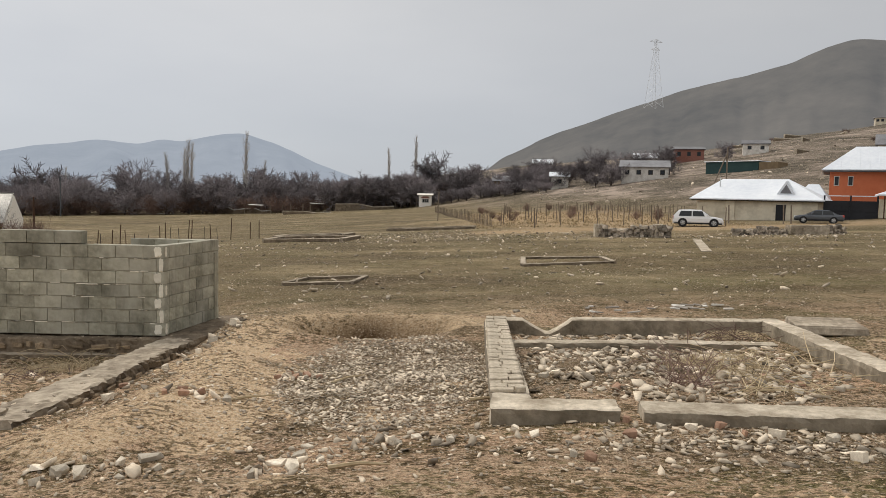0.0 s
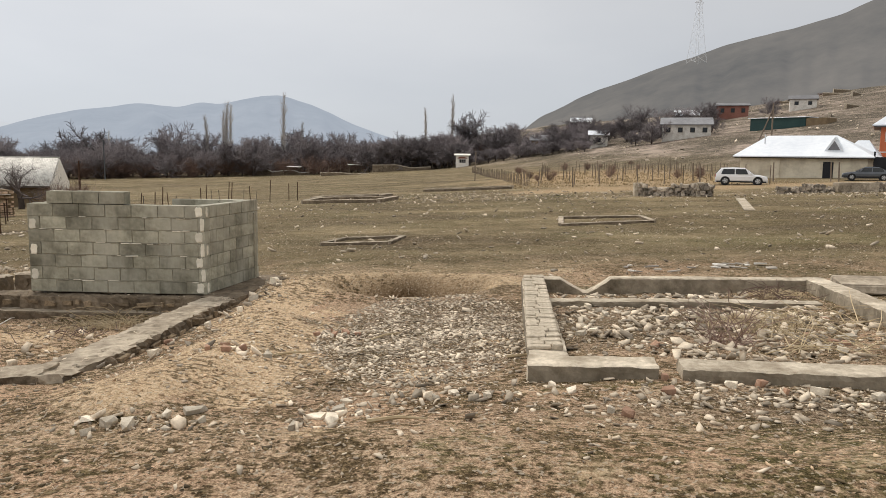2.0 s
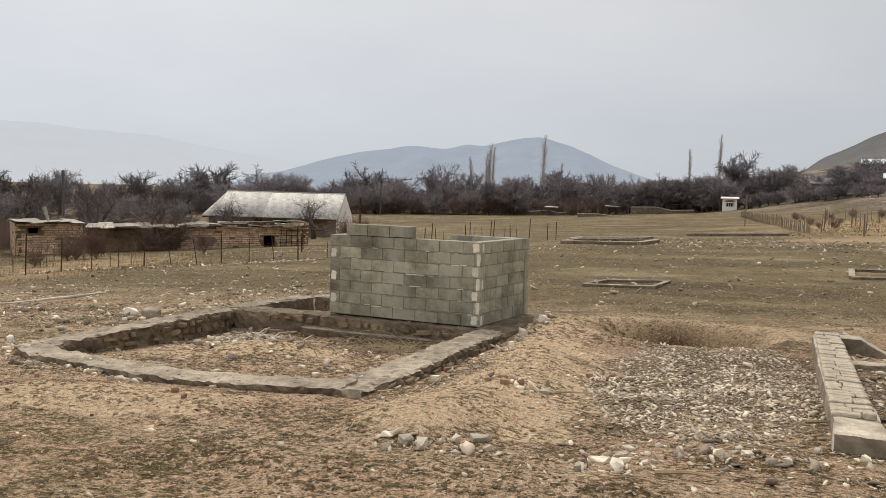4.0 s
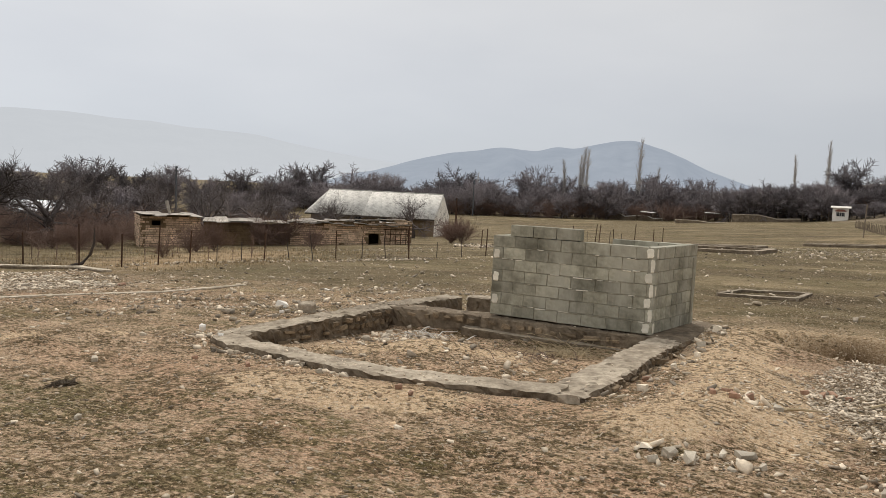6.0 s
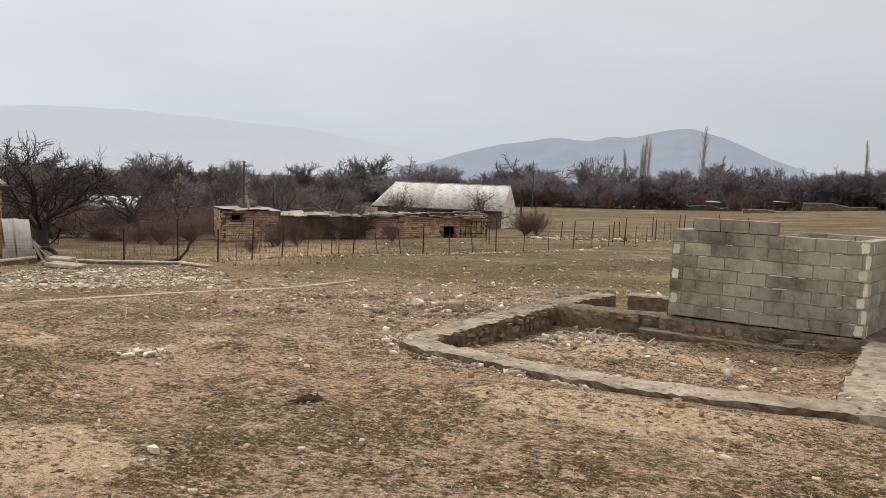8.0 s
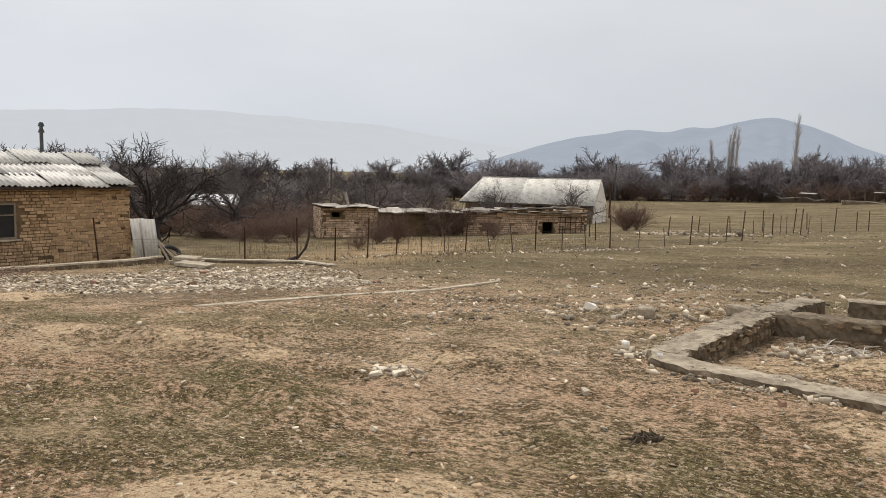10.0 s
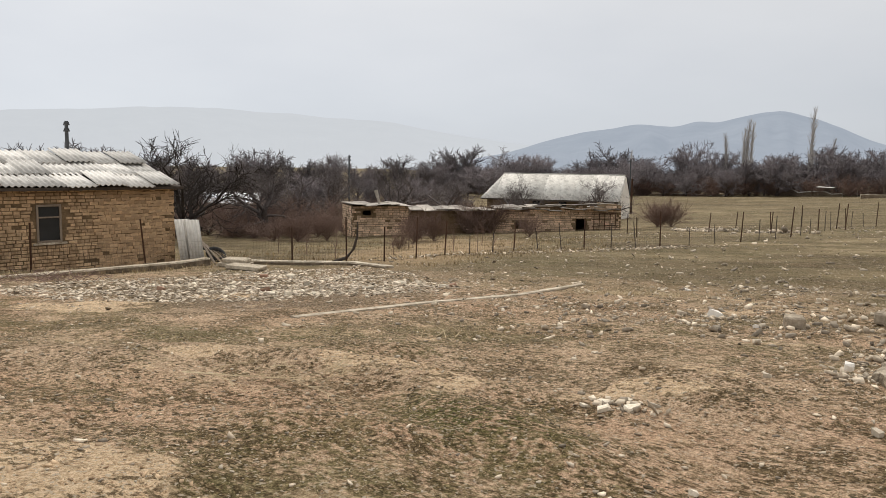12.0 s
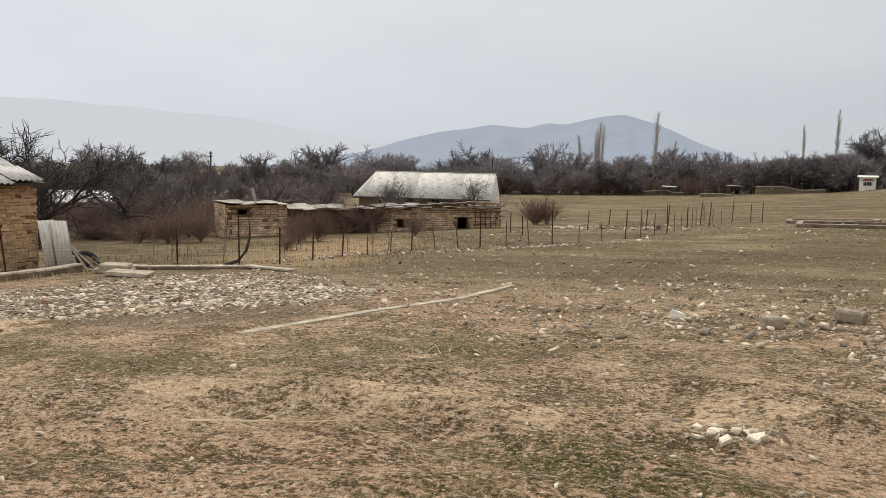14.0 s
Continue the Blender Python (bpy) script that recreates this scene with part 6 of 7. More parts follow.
    part("sill_trim", boxed((-L * 0.47, -w * 1.0, 0.22), (L * 0.47, w * 1.0, 0.34), 0.02), M_BLACK, t, "dark lower trim")
    for x in (-L * 0.5 + wheel[1], L * 0.5 - wheel[2]):
        for s in (-1, 1):
            part("wheel_arch", rod(bmesh.new(), (x, s * (w - 0.10), wheel[0]), (x, s * (w + 0.006), wheel[0]), wheel[0] * 1.13, wheel[0] * 1.13, 24), M_BLACK, t)
            tp = part("wheel", rod(bmesh.new(), (x, s * (w - 0.2), wheel[0]), (x, s * (w + 0.015), wheel[0]), wheel[0], wheel[0], 24), M_TYRE, t, "black tyre")
            rim = part("rim", rod(bmesh.new(), (x, s * (w + 0.012), wheel[0]), (x, s * (w + 0.022), wheel[0]), wheel[0] * 0.66, wheel[0] * 0.62, 16), M_RIMDARK, tp)
            for k in range(5):
                ang = k * math.tau / 5
                part("spoke", rod(bmesh.new(), (x, s * (w + 0.026), wheel[0]), (x + math.cos(ang) * wheel[0] * 0.62, s * (w + 0.026), wheel[0] + math.sin(ang) * wheel[0] * 0.62), 0.045, 0.03, 5), M_ALLOY, tp)
    for s in (-1, 1):
        part("headlight", boxed((-L * 0.49, s * w * 0.62 - 0.14, hood * 0.66), (-L * 0.455, s * w * 0.62 + 0.14, hood * 0.82), 0.02), M_ALLOY, t, "clear headlight")
        part("tail_light", boxed((L * 0.465, s * w * 0.82 - 0.1, belt * 0.72), (L * 0.497, s * w * 0.82 + 0.1, belt * 0.98), 0.02), M_LAMP, t, "red tail light")
        part("mirror", boxed((X[0] + 0.2, s * (w + 0.11) - 0.09, belt), (X[0] + 0.3, s * (w + 0.11) + 0.09, belt + 0.16), 0.02), paint, t)
    return t


car("suv", "white five-door SUV parked on the dirt road", (22.2, 64.6), 163, M_SUV, 4.15, 1.72, 1.46, 0.90, (0.26, 0.44, 0.88, 0.985), 0.90, (0.34, 0.78, 0.82))
car("sedan", "dark grey sedan parked in front of the gate", (34.5, 68.2), -24, M_SEDAN, 4.1, 1.62, 1.22, 0.79, (0.26, 0.44, 0.70, 0.88), 0.77, (0.29, 0.78, 0.86))


# ---- village and far things ----
def cottage(x, y, turn, lx, ly, h, rise, wall, roof, label, windows=2, dz=0.0):
    t = thing("cottage", label, "house", (x, y, gz(x, y) + dz), turn)
    part("wall", boxed((-lx / 2, -ly / 2, -1.5), (lx / 2, ly / 2, h), 0.03), wall, t)
    part("roof", prism([(-ly / 2 - 0.5, h), (ly / 2 + 0.5, h), (ly / 2 + 0.5, h + 0.12), (0, h + rise), (-ly / 2 - 0.5, h + 0.12)], lx + 0.9, "x", -lx / 2 - 0.45), roof, t)
    for i in range(windows):
        wx = -lx / 2 + (i + 0.5) * lx / windows
        w = part("window", boxed((wx - 0.5, -ly / 2 - 0.06, h * 0.38), (wx + 0.5, -ly / 2 + 0.02, h * 0.78), 0.01), M_FASCIA, t)
        part("pane", boxed((wx - 0.4, -ly / 2 - 0.09, h * 0.42), (wx + 0.4, -ly / 2 - 0.06, h * 0.74), 0.005), M_GLASS, w)
    return t


cottage(29, 185.5, -8, 4.2, 5, 2.7, 1.2, M_WHITEWASH, M_METALROOF, "small white house with a pale roof at the orchard end", 1)
cottage(30, 225, -8, 5.5, 5, 3.4, 1.4, M_WHITEWASH, M_METALROOF, "white house with a pale roof among trees", 2, 1.2)
cottage(45, 167, -14, 10.0, 7, 2.6, 1.7, M_WHITEWASH, M_GREYROOF, "long whitewashed house with a dark grey roof", 4)
cottage(70, 214, -15, 8.0, 7, 3.0, 1.0, M_RED, M_GREYROOF, "red brick house on the slope", 3)
cottage(58, 214, -15, 6.5, 6, 2.6, 1.6, M_WHITEWASH, M_METALROOF, "house with a bright domed metal roof", 2)
cottage(86, 206.5, -20, 6.5, 5, 2.4, 1.2, M_WHITEWASH, M_GREYROOF, "whitewashed house high on the slope", 2)
cottage(172, 292, -25, 8, 6, 2.4, 0.6, M_CREAM, M_GREYROOF, "long house on the upper slope", 5)
cottage(82, 136, -30, 5.5, 6, 3.0, 2.2, M_CREAM, M_GREYROOF, "house with a pale pointed roof above the village", 2, -1.2)
cottage(18, 204, -5, 8, 6, 2.4, 1.6, M_MUD, M_GREYROOF, "dark farmhouse among trees", 2)
cottage(-86, 54, 57, 6, 5, 2.4, 1.3, M_CREAM, M_METALROOF, "pale house with a light metal roof behind the orchard", 2, -0.9)
kiosk = cottage(-4.5, 200, 0, 3.4, 3.2, 2.9, 0.5, M_WHITE, M_WHITE, "small white shed with a dark arched window", 0)
part("window", boxed((-0.9, -1.68, 1.0), (0.9, -1.6, 1.9), 0.02), M_GLASS, kiosk, "dark wide window with a white grid")
for i in range(4):
    part("mullion", boxed((-0.75 + i * 0.5 - 0.05, -1.74, 1.0), (-0.75 + i * 0.5 + 0.05, -1.69, 1.9), 0.01), M_WHITEWASH, kiosk)
part("brow", prism([(-1.3, 2.2), (-0.6, 2.6), (0.6, 2.6), (1.3, 2.2), (1.1, 2.1), (-1.1, 2.1)], 0.1, "y", -1.72), M_RED, kiosk)
long_shed = thing("metal_shed", "long dark green sheet-metal shed with a white roof edge", "shed", (55.5, 158, gz(58, 154)), -50)
part("wall", boxed((0, 0, -1.0), (11.5, 4, 2.4), 0.03), M_TEAL, long_shed)
part("roof", boxed((-0.3, -0.4, 2.4), (11.8, 4.4, 2.55), 0.03), M_METALROOF, long_shed)
part("annex", boxed((11.6, 0, -1.0), (15.5, 4, 2.2), 0.03), M_MUD, long_shed, "grey lean-to at the end of the shed")
for i, (x, y, lx, h) in enumerate(((120, 260, 5, 1.6), (100, 250, 4, 1.2), (135, 285, 6, 1.8), (60, 240, 4, 2.0), (90, 185, 5, 1.2), (110, 225, 7, 1.0), (75, 165, 4, 1.0), (128, 240, 4, 1.4))):
    w = thing("ruin", "low ruined wall on the scrubby slope", "ruin", (x, y, gz(x, y)), -20 + 13 * i, "ruined walls on the slope")
    footing(w, [(-lx, 0), (lx * 0.4, 0.5), (lx, 0)], 0.6, (h * 0.5, h * 0.3, h * 0.6), h + 1, M_CONCRETE, "wall", seed=150 + i, rough=0.12, step=0.5)


def rubble_wall(label, a, b, h, seed, ends=True):
    """A dry wall of piled stones."""
    t = thing("stone_wall", label, "wall")
    a, b = Vector(a), Vector(b)
    rng = random.Random(seed)
    run = (b - a).length
    u = (b - a).normalized()
    side = Vector((-u.y, u.x))
    z = 0.0
    while z < h:
        s = 0.0
        while s < run:
            d = rng.uniform(0.18, 0.42)
            hh = rng.uniform(0.14, 0.26)
            for k in (-0.2, 0.15):
                p = a + u * (s + d / 2) + side * (k + rng.uniform(-0.08, 0.08))
                if z < h * (0.84 + 0.16 * math.sin(s * 1.3 + seed)):
                    m = pose(p.x, p.y, gz(p.x, p.y) + z + hh * 0.4, rng.uniform(-20, 20), rng.uniform(-20, 20), rng.uniform(0, 360)) @ Matrix.Diagonal((d * 1.35, d * rng.uniform(0.9, 1.3), hh * 2.2, 1))
                    hung("stone", WALLSTONE[rng.randrange(6)], t, m)
            s += d * 0.9
        z += 0.19
    if ends:
        for p in (a, b - u * 0.6):
            part("pier", rough_slab(0.6, 0.6, h * 1.25, seed + 3), M_CONCRETE, t, "taller rendered pier", pose(p.x, p.y, gz(p.x, p.y) - 0.1))


def rock_mesh(seed, flat=1.0, name="stone", material=None, count=3):
    """An angular lump or shard: a box knocked out of square, with a corner or two broken off."""
    rng = random.Random(seed)
    bm = bmesh.new()
    lost = rng.randrange(4)
    for k, (sx, sy) in enumerate(((-1, -1), (1, -1), (1, 1), (-1, 1))):
        pull = 0.45 if k == lost else 1.0
        ox, oy = sx * rng.uniform(0.26, 0.5) * pull, sy * rng.uniform(0.2, 0.44) * pull
        for sz in (-1, 1):
            bm.verts.new((ox * rng.uniform(0.8, 1.05), oy * rng.uniform(0.8, 1.05), sz * rng.uniform(0.13, 0.27) * flat))
    for k in range(count):
        t = rng.uniform(0, math.tau)
        bm.verts.new((0.47 * math.cos(t), 0.4 * math.sin(t), rng.uniform(-0.12, 0.12) * flat))
    made = bmesh.ops.convex_hull(bm, input=bm.verts[:])
    bmesh.ops.delete(bm, geom=list({g for g in made["geom_interior"] + made["geom_unused"] if isinstance(g, bmesh.types.BMVert)}), context="VERTS")
    bmesh.ops.triangulate(bm, faces=bm.faces[:])
    me = bpy.data.meshes.new(name)
    bm.to_mesh(me)
    bm.free()
    me.materials.append(material or M_STONE_R)
    return me


ROCK = [rock_mesh(i, 1.0) for i in range(8)]
CHIP = [rock_mesh(40 + i, 0.55, count=2) for i in range(8)]
FLAG = [rock_mesh(20 + i, 0.36) for i in range(8)]
WALLSTONE = [rock_mesh(60 + i, 1.2, material=M_WALLSTONE) for i in range(6)]
CUSHION = [rock_mesh(70 + i, 0.5, "cushion", M_TURF, 6) for i in range(6)]
rubble_wall("low wall of piled grey stones with broken ends", (10.6, 50.2), (14.6, 48.0), 0.75, 3)
rubble_wall("stony bank of rubble beside the parked car", (19.5, 49.8), (27.5, 50.8), 0.4, 5, False)
s = thing("concrete_slab", "long fallen concrete block on the rubble bank", "slab", (24.6, 50.0, gz(24.6, 50.0)), 3)
part("slab", rough_slab(2.6, 0.7, 0.6, 71), M_OLDTOP, s)
for i, (x, y, lx, h, m) in enumerate(((-58, 203, 4.2, 1.9, M_WHITEWASH), (-50.5, 205, 3.5, 1.2, M_WHITEWASH), (-21, 203, 8, 1.6, M_CONCRETE), (-34, 188, 6, 0.6, M_CONCRETE), (-80, 196, 9, 0.5, M_WHITEWASH), (-44, 216, 3, 1.6, M_CONCRETE))):
    w = thing("ruin", "low broken masonry wall at the far edge of the field", "ruin", (x, y, gz(x, y)), 4 * i, "far ruined walls")
    footing(w, [(-lx, 0), (-lx * 0.2, 0.2), (lx * 0.3, 0), (lx, 0.3)], 0.5, (h, h * 1.1, h * 0.6, h * 0.8), h + 0.6, m, "wall", seed=170 + i, rough=0.14, step=0.5)
for i in range(9):
    b = radians(-14 + i * 1.5)
    x, y = 206 * math.sin(b), 206 * math.cos(b)
    t = thing("pergola", "flimsy pole shelter with a pale roof sheet by the trees", "shelter", (x, y, gz(x, y)), 8 * i, "field shelters")
    if i % 3 == 0:
        part("roof_sheet", rough_slab(3.6, 2.2, 0.08, i), M_SLATE, t, m=pose(0, 0, 2.3, 3, 2, 0))
    for sx, sy in ((-1.6, -0.9), (1.6, -0.9), (-1.6, 0.9), (1.6, 0.9)):
        part("pole", rod(bmesh.new(), (sx, sy, -0.2), (sx, sy, 2.32), 0.07, 0.07, 5), M_WOOD, t)
heap = thing("gravel_heap", "grey heap of gravel at the edge of the field", "heap", (-100, 168, gz(-100, 168)), 0)
bm = bmesh.new()
bmesh.ops.create_cone(bm, cap_ends=True, segments=24, radius1=3.4, radius2=0.5, depth=1.9)
for v in bm.verts:
    v.co += Vector((random.uniform(-0.3, 0.3), random.uniform(-0.3, 0.3), random.uniform(-0.1, 0.15)))
part("heap", bm, M_STONE_R, heap, m=pose(0, 0, 0.7), smooth=True)

# orchard plot on the right: paling fence, rows of stakes, saplings
PALING = [(-1.3, 143), (1.0, 112), (3.0, 88), (4.7, 69)]
pal = thing("paling_fence", "weathered grey paling fence along the orchard plot", "fence")
for (ax, ay), (bx, by) in zip(PALING, PALING[1:]):
    n = int(math.hypot(bx - ax, by - ay) / 0.55)
    for i in range(n):
        f = i / n
        x, y = ax + (bx - ax) * f, ay + (by - ay) * f
        part("pale", boxed((-0.05, -0.02, -0.2), (0.05, 0.02, trng.uniform(1.0, 1.35)), 0.005), M_WOOD, pal, m=pose(x, y, gz(x, y), trng.uniform(-5, 5), trng.uniform(-5, 5), 90))
back = thing("paling_fence", "dark stake fence behind the orchard plot", "fence")
for i in range(46):
    f = i / 45
    x, y = 18 + 12.5 * f, 128 - 33 * f
    part("pale", boxed((-0.06, -0.03, -0.2), (0.06, 0.03, trng.uniform(0.8, 1.2)), 0.005), M_WOOD, back, m=pose(x, y, gz(x, y), trng.uniform(-4, 4), trng.uniform(-4, 4), 60))
for i in range(64):
    r, c = divmod(i, 8)
    x, y = 6.0 + c * 2.6 + r * 0.6 + trng.uniform(-0.5, 0.5), 70 + r * 7.0 - c * 0.8 + trng.uniform(-1, 1)
    fence_post(x, y, trng.uniform(1.3, 1.7), trng.uniform(-0.06, 0.06), "orchard stakes", M_WOOD, 0.045, "orchard_stake", "grey wooden stake in the orchard plot")
for i in range(20):
    x, y = trng.uniform(5, 26), trng.uniform(78, 135)
    plant(SHRUB[i % 3], x, y, trng.uniform(0, 360), trng.uniform(0.3, 0.5), 0.8)
for i, (x, y) in enumerate(((17.6, 60.5), (26.6, 69.0), (31.0, 67.5), (31.6, 67.3), (20.3, 72.0), (-0.5, 92), (8.0, 64.0))):
    fence_post(x, y, 1.7 if i != 5 else 3.6, 0.04, "stray posts", M_WOOD, 0.07, "wooden_post", "stray grey wooden post by the road")


# ---- stones ----
def scatter(name, label, pts, sizes, shapes, material, seed, sink=0.25, tilt=14, category="rubble", over=None, flat=1.0):
    """Many small stones in one mesh, lying on the ground."""
    rng = np.random.default_rng(seed)
    bases = []
    for me in shapes:
        v = np.array([tuple(p.co) for p in me.vertices])
        f = np.array([tuple(p.vertices) for p in me.polygons])
        bases.append((v, f))
    V, F, n = [], [], 0
    z = land(pts[:, 0], pts[:, 1]) if over is None else over
    for (x, y), zz, s in zip(pts, z, sizes):
        v, f = bases[rng.integers(len(bases))]
        a = rng.uniform(0, math.tau)
        tx, ty = np.radians(rng.normal(0, tilt, 2))
        sc = s * np.array([1.0, rng.uniform(0.55, 0.95), rng.uniform(0.7, 1.1) * flat])
        p = v * sc
        c, q = math.cos(a), math.sin(a)
        p = p @ np.array([[c, q, 0], [-q, c, 0], [0, 0, 1]])
        p[:, 2] += p[:, 0] * math.tan(tx) + p[:, 1] * math.tan(ty)
        lo = p[:, 2].min()
        hi = p[:, 2].max()
        p[:, 2] += zz - lo - (hi - lo) * sink
        p[:, 0] += x
        p[:, 1] += y
        V.append(p)
        F.append(f + n)
        n += len(v)
    V, F = np.concatenate(V), np.concatenate(F)
    me = bpy.data.meshes.new(name)
    me.vertices.add(len(V))
    me.vertices.foreach_set("co", V.reshape(-1))
    me.loops.add(F.size)
    me.loops.foreach_set("vertex_index", F.reshape(-1).astype(np.int32))
    me.polygons.add(len(F))
    me.polygons.foreach_set("loop_start", np.arange(len(F)) * F.shape[1])
    me.update(calc_edges=True)
    me.materials.append(material)
    return tagged(new(name, me), label, category, kind="stuff")


def cloud(rng, n, cx, cy, rx, ry, turn=0.0):
    c, s = math.cos(radians(turn)), math.sin(radians(turn))
    u, v = rng.normal(0, 0.5, n) * rx, rng.normal(0, 0.5, n) * ry
    return np.stack([cx + u * c - v * s, cy + u * s + v * c], -1)


def blob(rng, n, cx, cy, rx, ry, turn=0.0):
    c, s = math.cos(radians(turn)), math.sin(radians(turn))
    r, a = np.sqrt(rng.random(n)), rng.random(n) * math.tau
    u, v = r * np.cos(a) * rx, r * np.sin(a) * ry
    return np.stack([cx + u * c - v * s, cy + u * s + v * c], -1)


nrg = np.random.default_rng(7)


def sizes(n, lo, hi):
    return lo * (hi / lo) ** (nrg.random(n) ** 1.7)


p = np.concatenate([blob(nrg, 6800, -0.55, 8.7, 1.25, 2.9), cloud(nrg, 2600, -0.7, 7.8, 2.0, 3.4)])
scatter("gravel", "bed of small grey flat stones between the foundations", p, sizes(len(p), 0.016, 0.085), CHIP + FLAG[:3], M_GRAVEL, 1, flat=0.75)
p = np.concatenate([blob(nrg, 1500, 2.7, 8.9, 1.9, 2.4), cloud(nrg, 260, 2.3, 8.4, 1.9, 1.8), blob(nrg, 200, 2.7, 11.3, 1.7, 0.5)])
scatter("rubble", "stones and brick bits filling the foundation", p, sizes(len(p), 0.03, 0.19), FLAG + CHIP, M_STONE, 2)
p = np.concatenate([cloud(nrg, 620, 2.6, 5.35, 2.0, 0.7), blob(nrg, 120, 2.2, 5.5, 1.1, 0.35), cloud(nrg, 130, 0.2, 5.2, 1.6, 0.9)])
scatter("rubble", "loose pale stones along the front of the foundation", p, sizes(len(p), 0.022, 0.12), CHIP + FLAG, M_STONE, 3)
p = np.concatenate([blob(nrg, 5600, -23.0, 9.6, 5.6, 3.6, 50), cloud(nrg, 2200, -22.4, 10.5, 7.0, 4.4, 50), blob(nrg, 1500, -25.5, 14.0, 3.6, 2.2, 20)])
scatter("rubble", "wide spread of flat grey stones before the yard", p, sizes(len(p), 0.04, 0.21), CHIP + FLAG, M_GRAVEL, 4, tilt=11, flat=0.42)
p = np.concatenate([cloud(nrg, 900, -11.0, 12.0, 4.5, 4.0), cloud(nrg, 450, -14, 10, 5, 5), cloud(nrg, 400, -12, 17, 4, 3)])
scatter("rubble", "scattered pale stones on the pasture", p, sizes(len(p), 0.03, 0.2), FLAG + ROCK, M_STONE, 5)
p = np.stack([nrg.uniform(-26, 10, 24000), -1 + 28 * nrg.random(24000) ** 1.3], -1)
p = p[bell(p[:, 0], p[:, 1], PIT[0], 12.7, 1.6, 1.0) < 0.3]
scatter("pebbles", "small stones strewn over the pasture", p, sizes(len(p), 0.010, 0.07), CHIP, M_STONE, 6)
p = np.concatenate([np.stack([nrg.uniform(-30, 26, 2600), nrg.uniform(14, 58, 2600)], -1), cloud(nrg, 700, 2, 52, 14, 5), cloud(nrg, 500, -2, 58, 8, 6), cloud(nrg, 350, 23, 48.5, 6, 2.5), cloud(nrg, 200, 12, 49, 5, 2)])
q = np.stack([nrg.uniform(20, 120, 1500), nrg.uniform(90, 280, 1500)], -1)
scatter("slope_stones", "stones and rubble strewn over the village slope", q[q[:, 0] + 0.35 * q[:, 1] > 72], sizes(int((q[:, 0] + 0.35 * q[:, 1] > 72).sum()), 0.2, 1.1), CHIP, M_STONE, 28)
scatter("far_stones", "pale stones strewn over the far pasture", p, sizes(len(p), 0.06, 0.3), CHIP, M_STONE, 8)
p = np.concatenate([cloud(nrg, 160, -6.2, 8.4, 2.2, 1.6), blob(nrg, 160, -7.5, 9.3, 0.6, 0.8), cloud(nrg, 110, -3.2, 8.5, 0.3, 3.6), cloud(nrg, 70, -3.2, 11.3, 0.3, 1.0), cloud(nrg, 60, -9.1, 7.5, 0.3, 1.5)])
scatter("rubble", "broken footing stones lying along the foundation", p, sizes(len(p), 0.03, 0.17), ROCK + CHIP, M_STONE, 9)
p = np.concatenate([cloud(nrg, 700, -26.3, 26, 6, 0.8, 60), cloud(nrg, 460, -22.6, 31, 5, 0.8, 55), cloud(nrg, 150, -29.5, 40, 6, 2.0, 45)])
scatter("rubble", "line of pale stones along the foot of the fence", p, sizes(len(p), 0.06, 0.28), FLAG, M_STONE, 10)
p = np.concatenate([cloud(nrg, 160, -25.5, 49, 2.2, 1.0), cloud(nrg, 70, -20.5, 47, 1.6, 0.8)])
scatter("rubble", "heaps of whitish stone beyond the fence", p, sizes(len(p), 0.15, 0.45), ROCK, M_STONE, 11)


p = np.concatenate([cloud(nrg, 50, -2.25, 4.7, 0.5, 0.25), cloud(nrg, 45, -1.0, 4.95, 0.3, 0.5), cloud(nrg, 40, -0.1, 5.4, 0.5, 0.2), cloud(nrg, 40, -2.1, 6.6, 0.4, 0.25), cloud(nrg, 40, -1.5, 8.3, 0.3, 0.3), cloud(nrg, 60, -10.1, 4.05, 0.4, 0.2)])
scatter("chips", "small broken stones about the loose piles", p, sizes(len(p), 0.03, 0.12), FLAG + ROCK, M_STONE, 27, tilt=20)


def stone(x, y, size, shape=None, material=None, label="loose pale field stone lying on the soil", group="loose stones", turn=0, wide=0.75, high=0.6, sink=0.2):
    size *= 0.46
    lean = (x * 131 + y * 57) % 24 - 12, (x * 71 + y * 193) % 24 - 12
    src = shape or ROCK[int(abs(x * 37 + y * 91)) % len(ROCK)]
    me = src
    if material:
        me = src.copy()
        me.materials.clear()
        me.materials.append(material)
    zs = [v.co.z for v in me.vertices]
    ob = new("stone", me)
    k = size * high / (max(zs) - min(zs))
    ob.matrix_basis = pose(x, y, gz(x, y) - min(zs) * k - sink * size * high, lean[0], lean[1], turn) @ Matrix.Diagonal((size, size * wide, k, 1))
    return tagged(ob, label, "stone", group)


stone(-12.0, 11.75, 0.72, ROCK[5], M_WHITE, "large chalky white boulder in the grass", "", 20, 0.8, 0.5)
stone(-10.95, 10.5, 0.26, ROCK[5], M_WHITE, "small white rounded stone in the grass", "", 40, 0.8, 0.6)
stone(-7.1, 1.92, 0.30, FLAG[1], M_STONE_R, "smooth pale oblong stone by the path", "", -20, 0.5, 0.35)
stone(-4.35, 4.25, 0.30, FLAG[3], M_STONE_R, "flat pale stone shard on the soil", "", -15, 0.5, 0.25)
stone(-14.1, 16.0, 0.5, FLAG[2], M_WHITE, "flat white stone in the grass", "", 10, 0.7, 0.3)
stone(-8.95, 6.62, 0.24, ROCK[1], M_WHITE, "round pale stone built into the footing corner", "", 0, 0.8, 0.8, -0.9)
stone(-8.5, 6.5, 0.18, ROCK[3], M_WHITE, "round pale stone built into the footing", "", 0, 0.8, 0.8, -1.0)
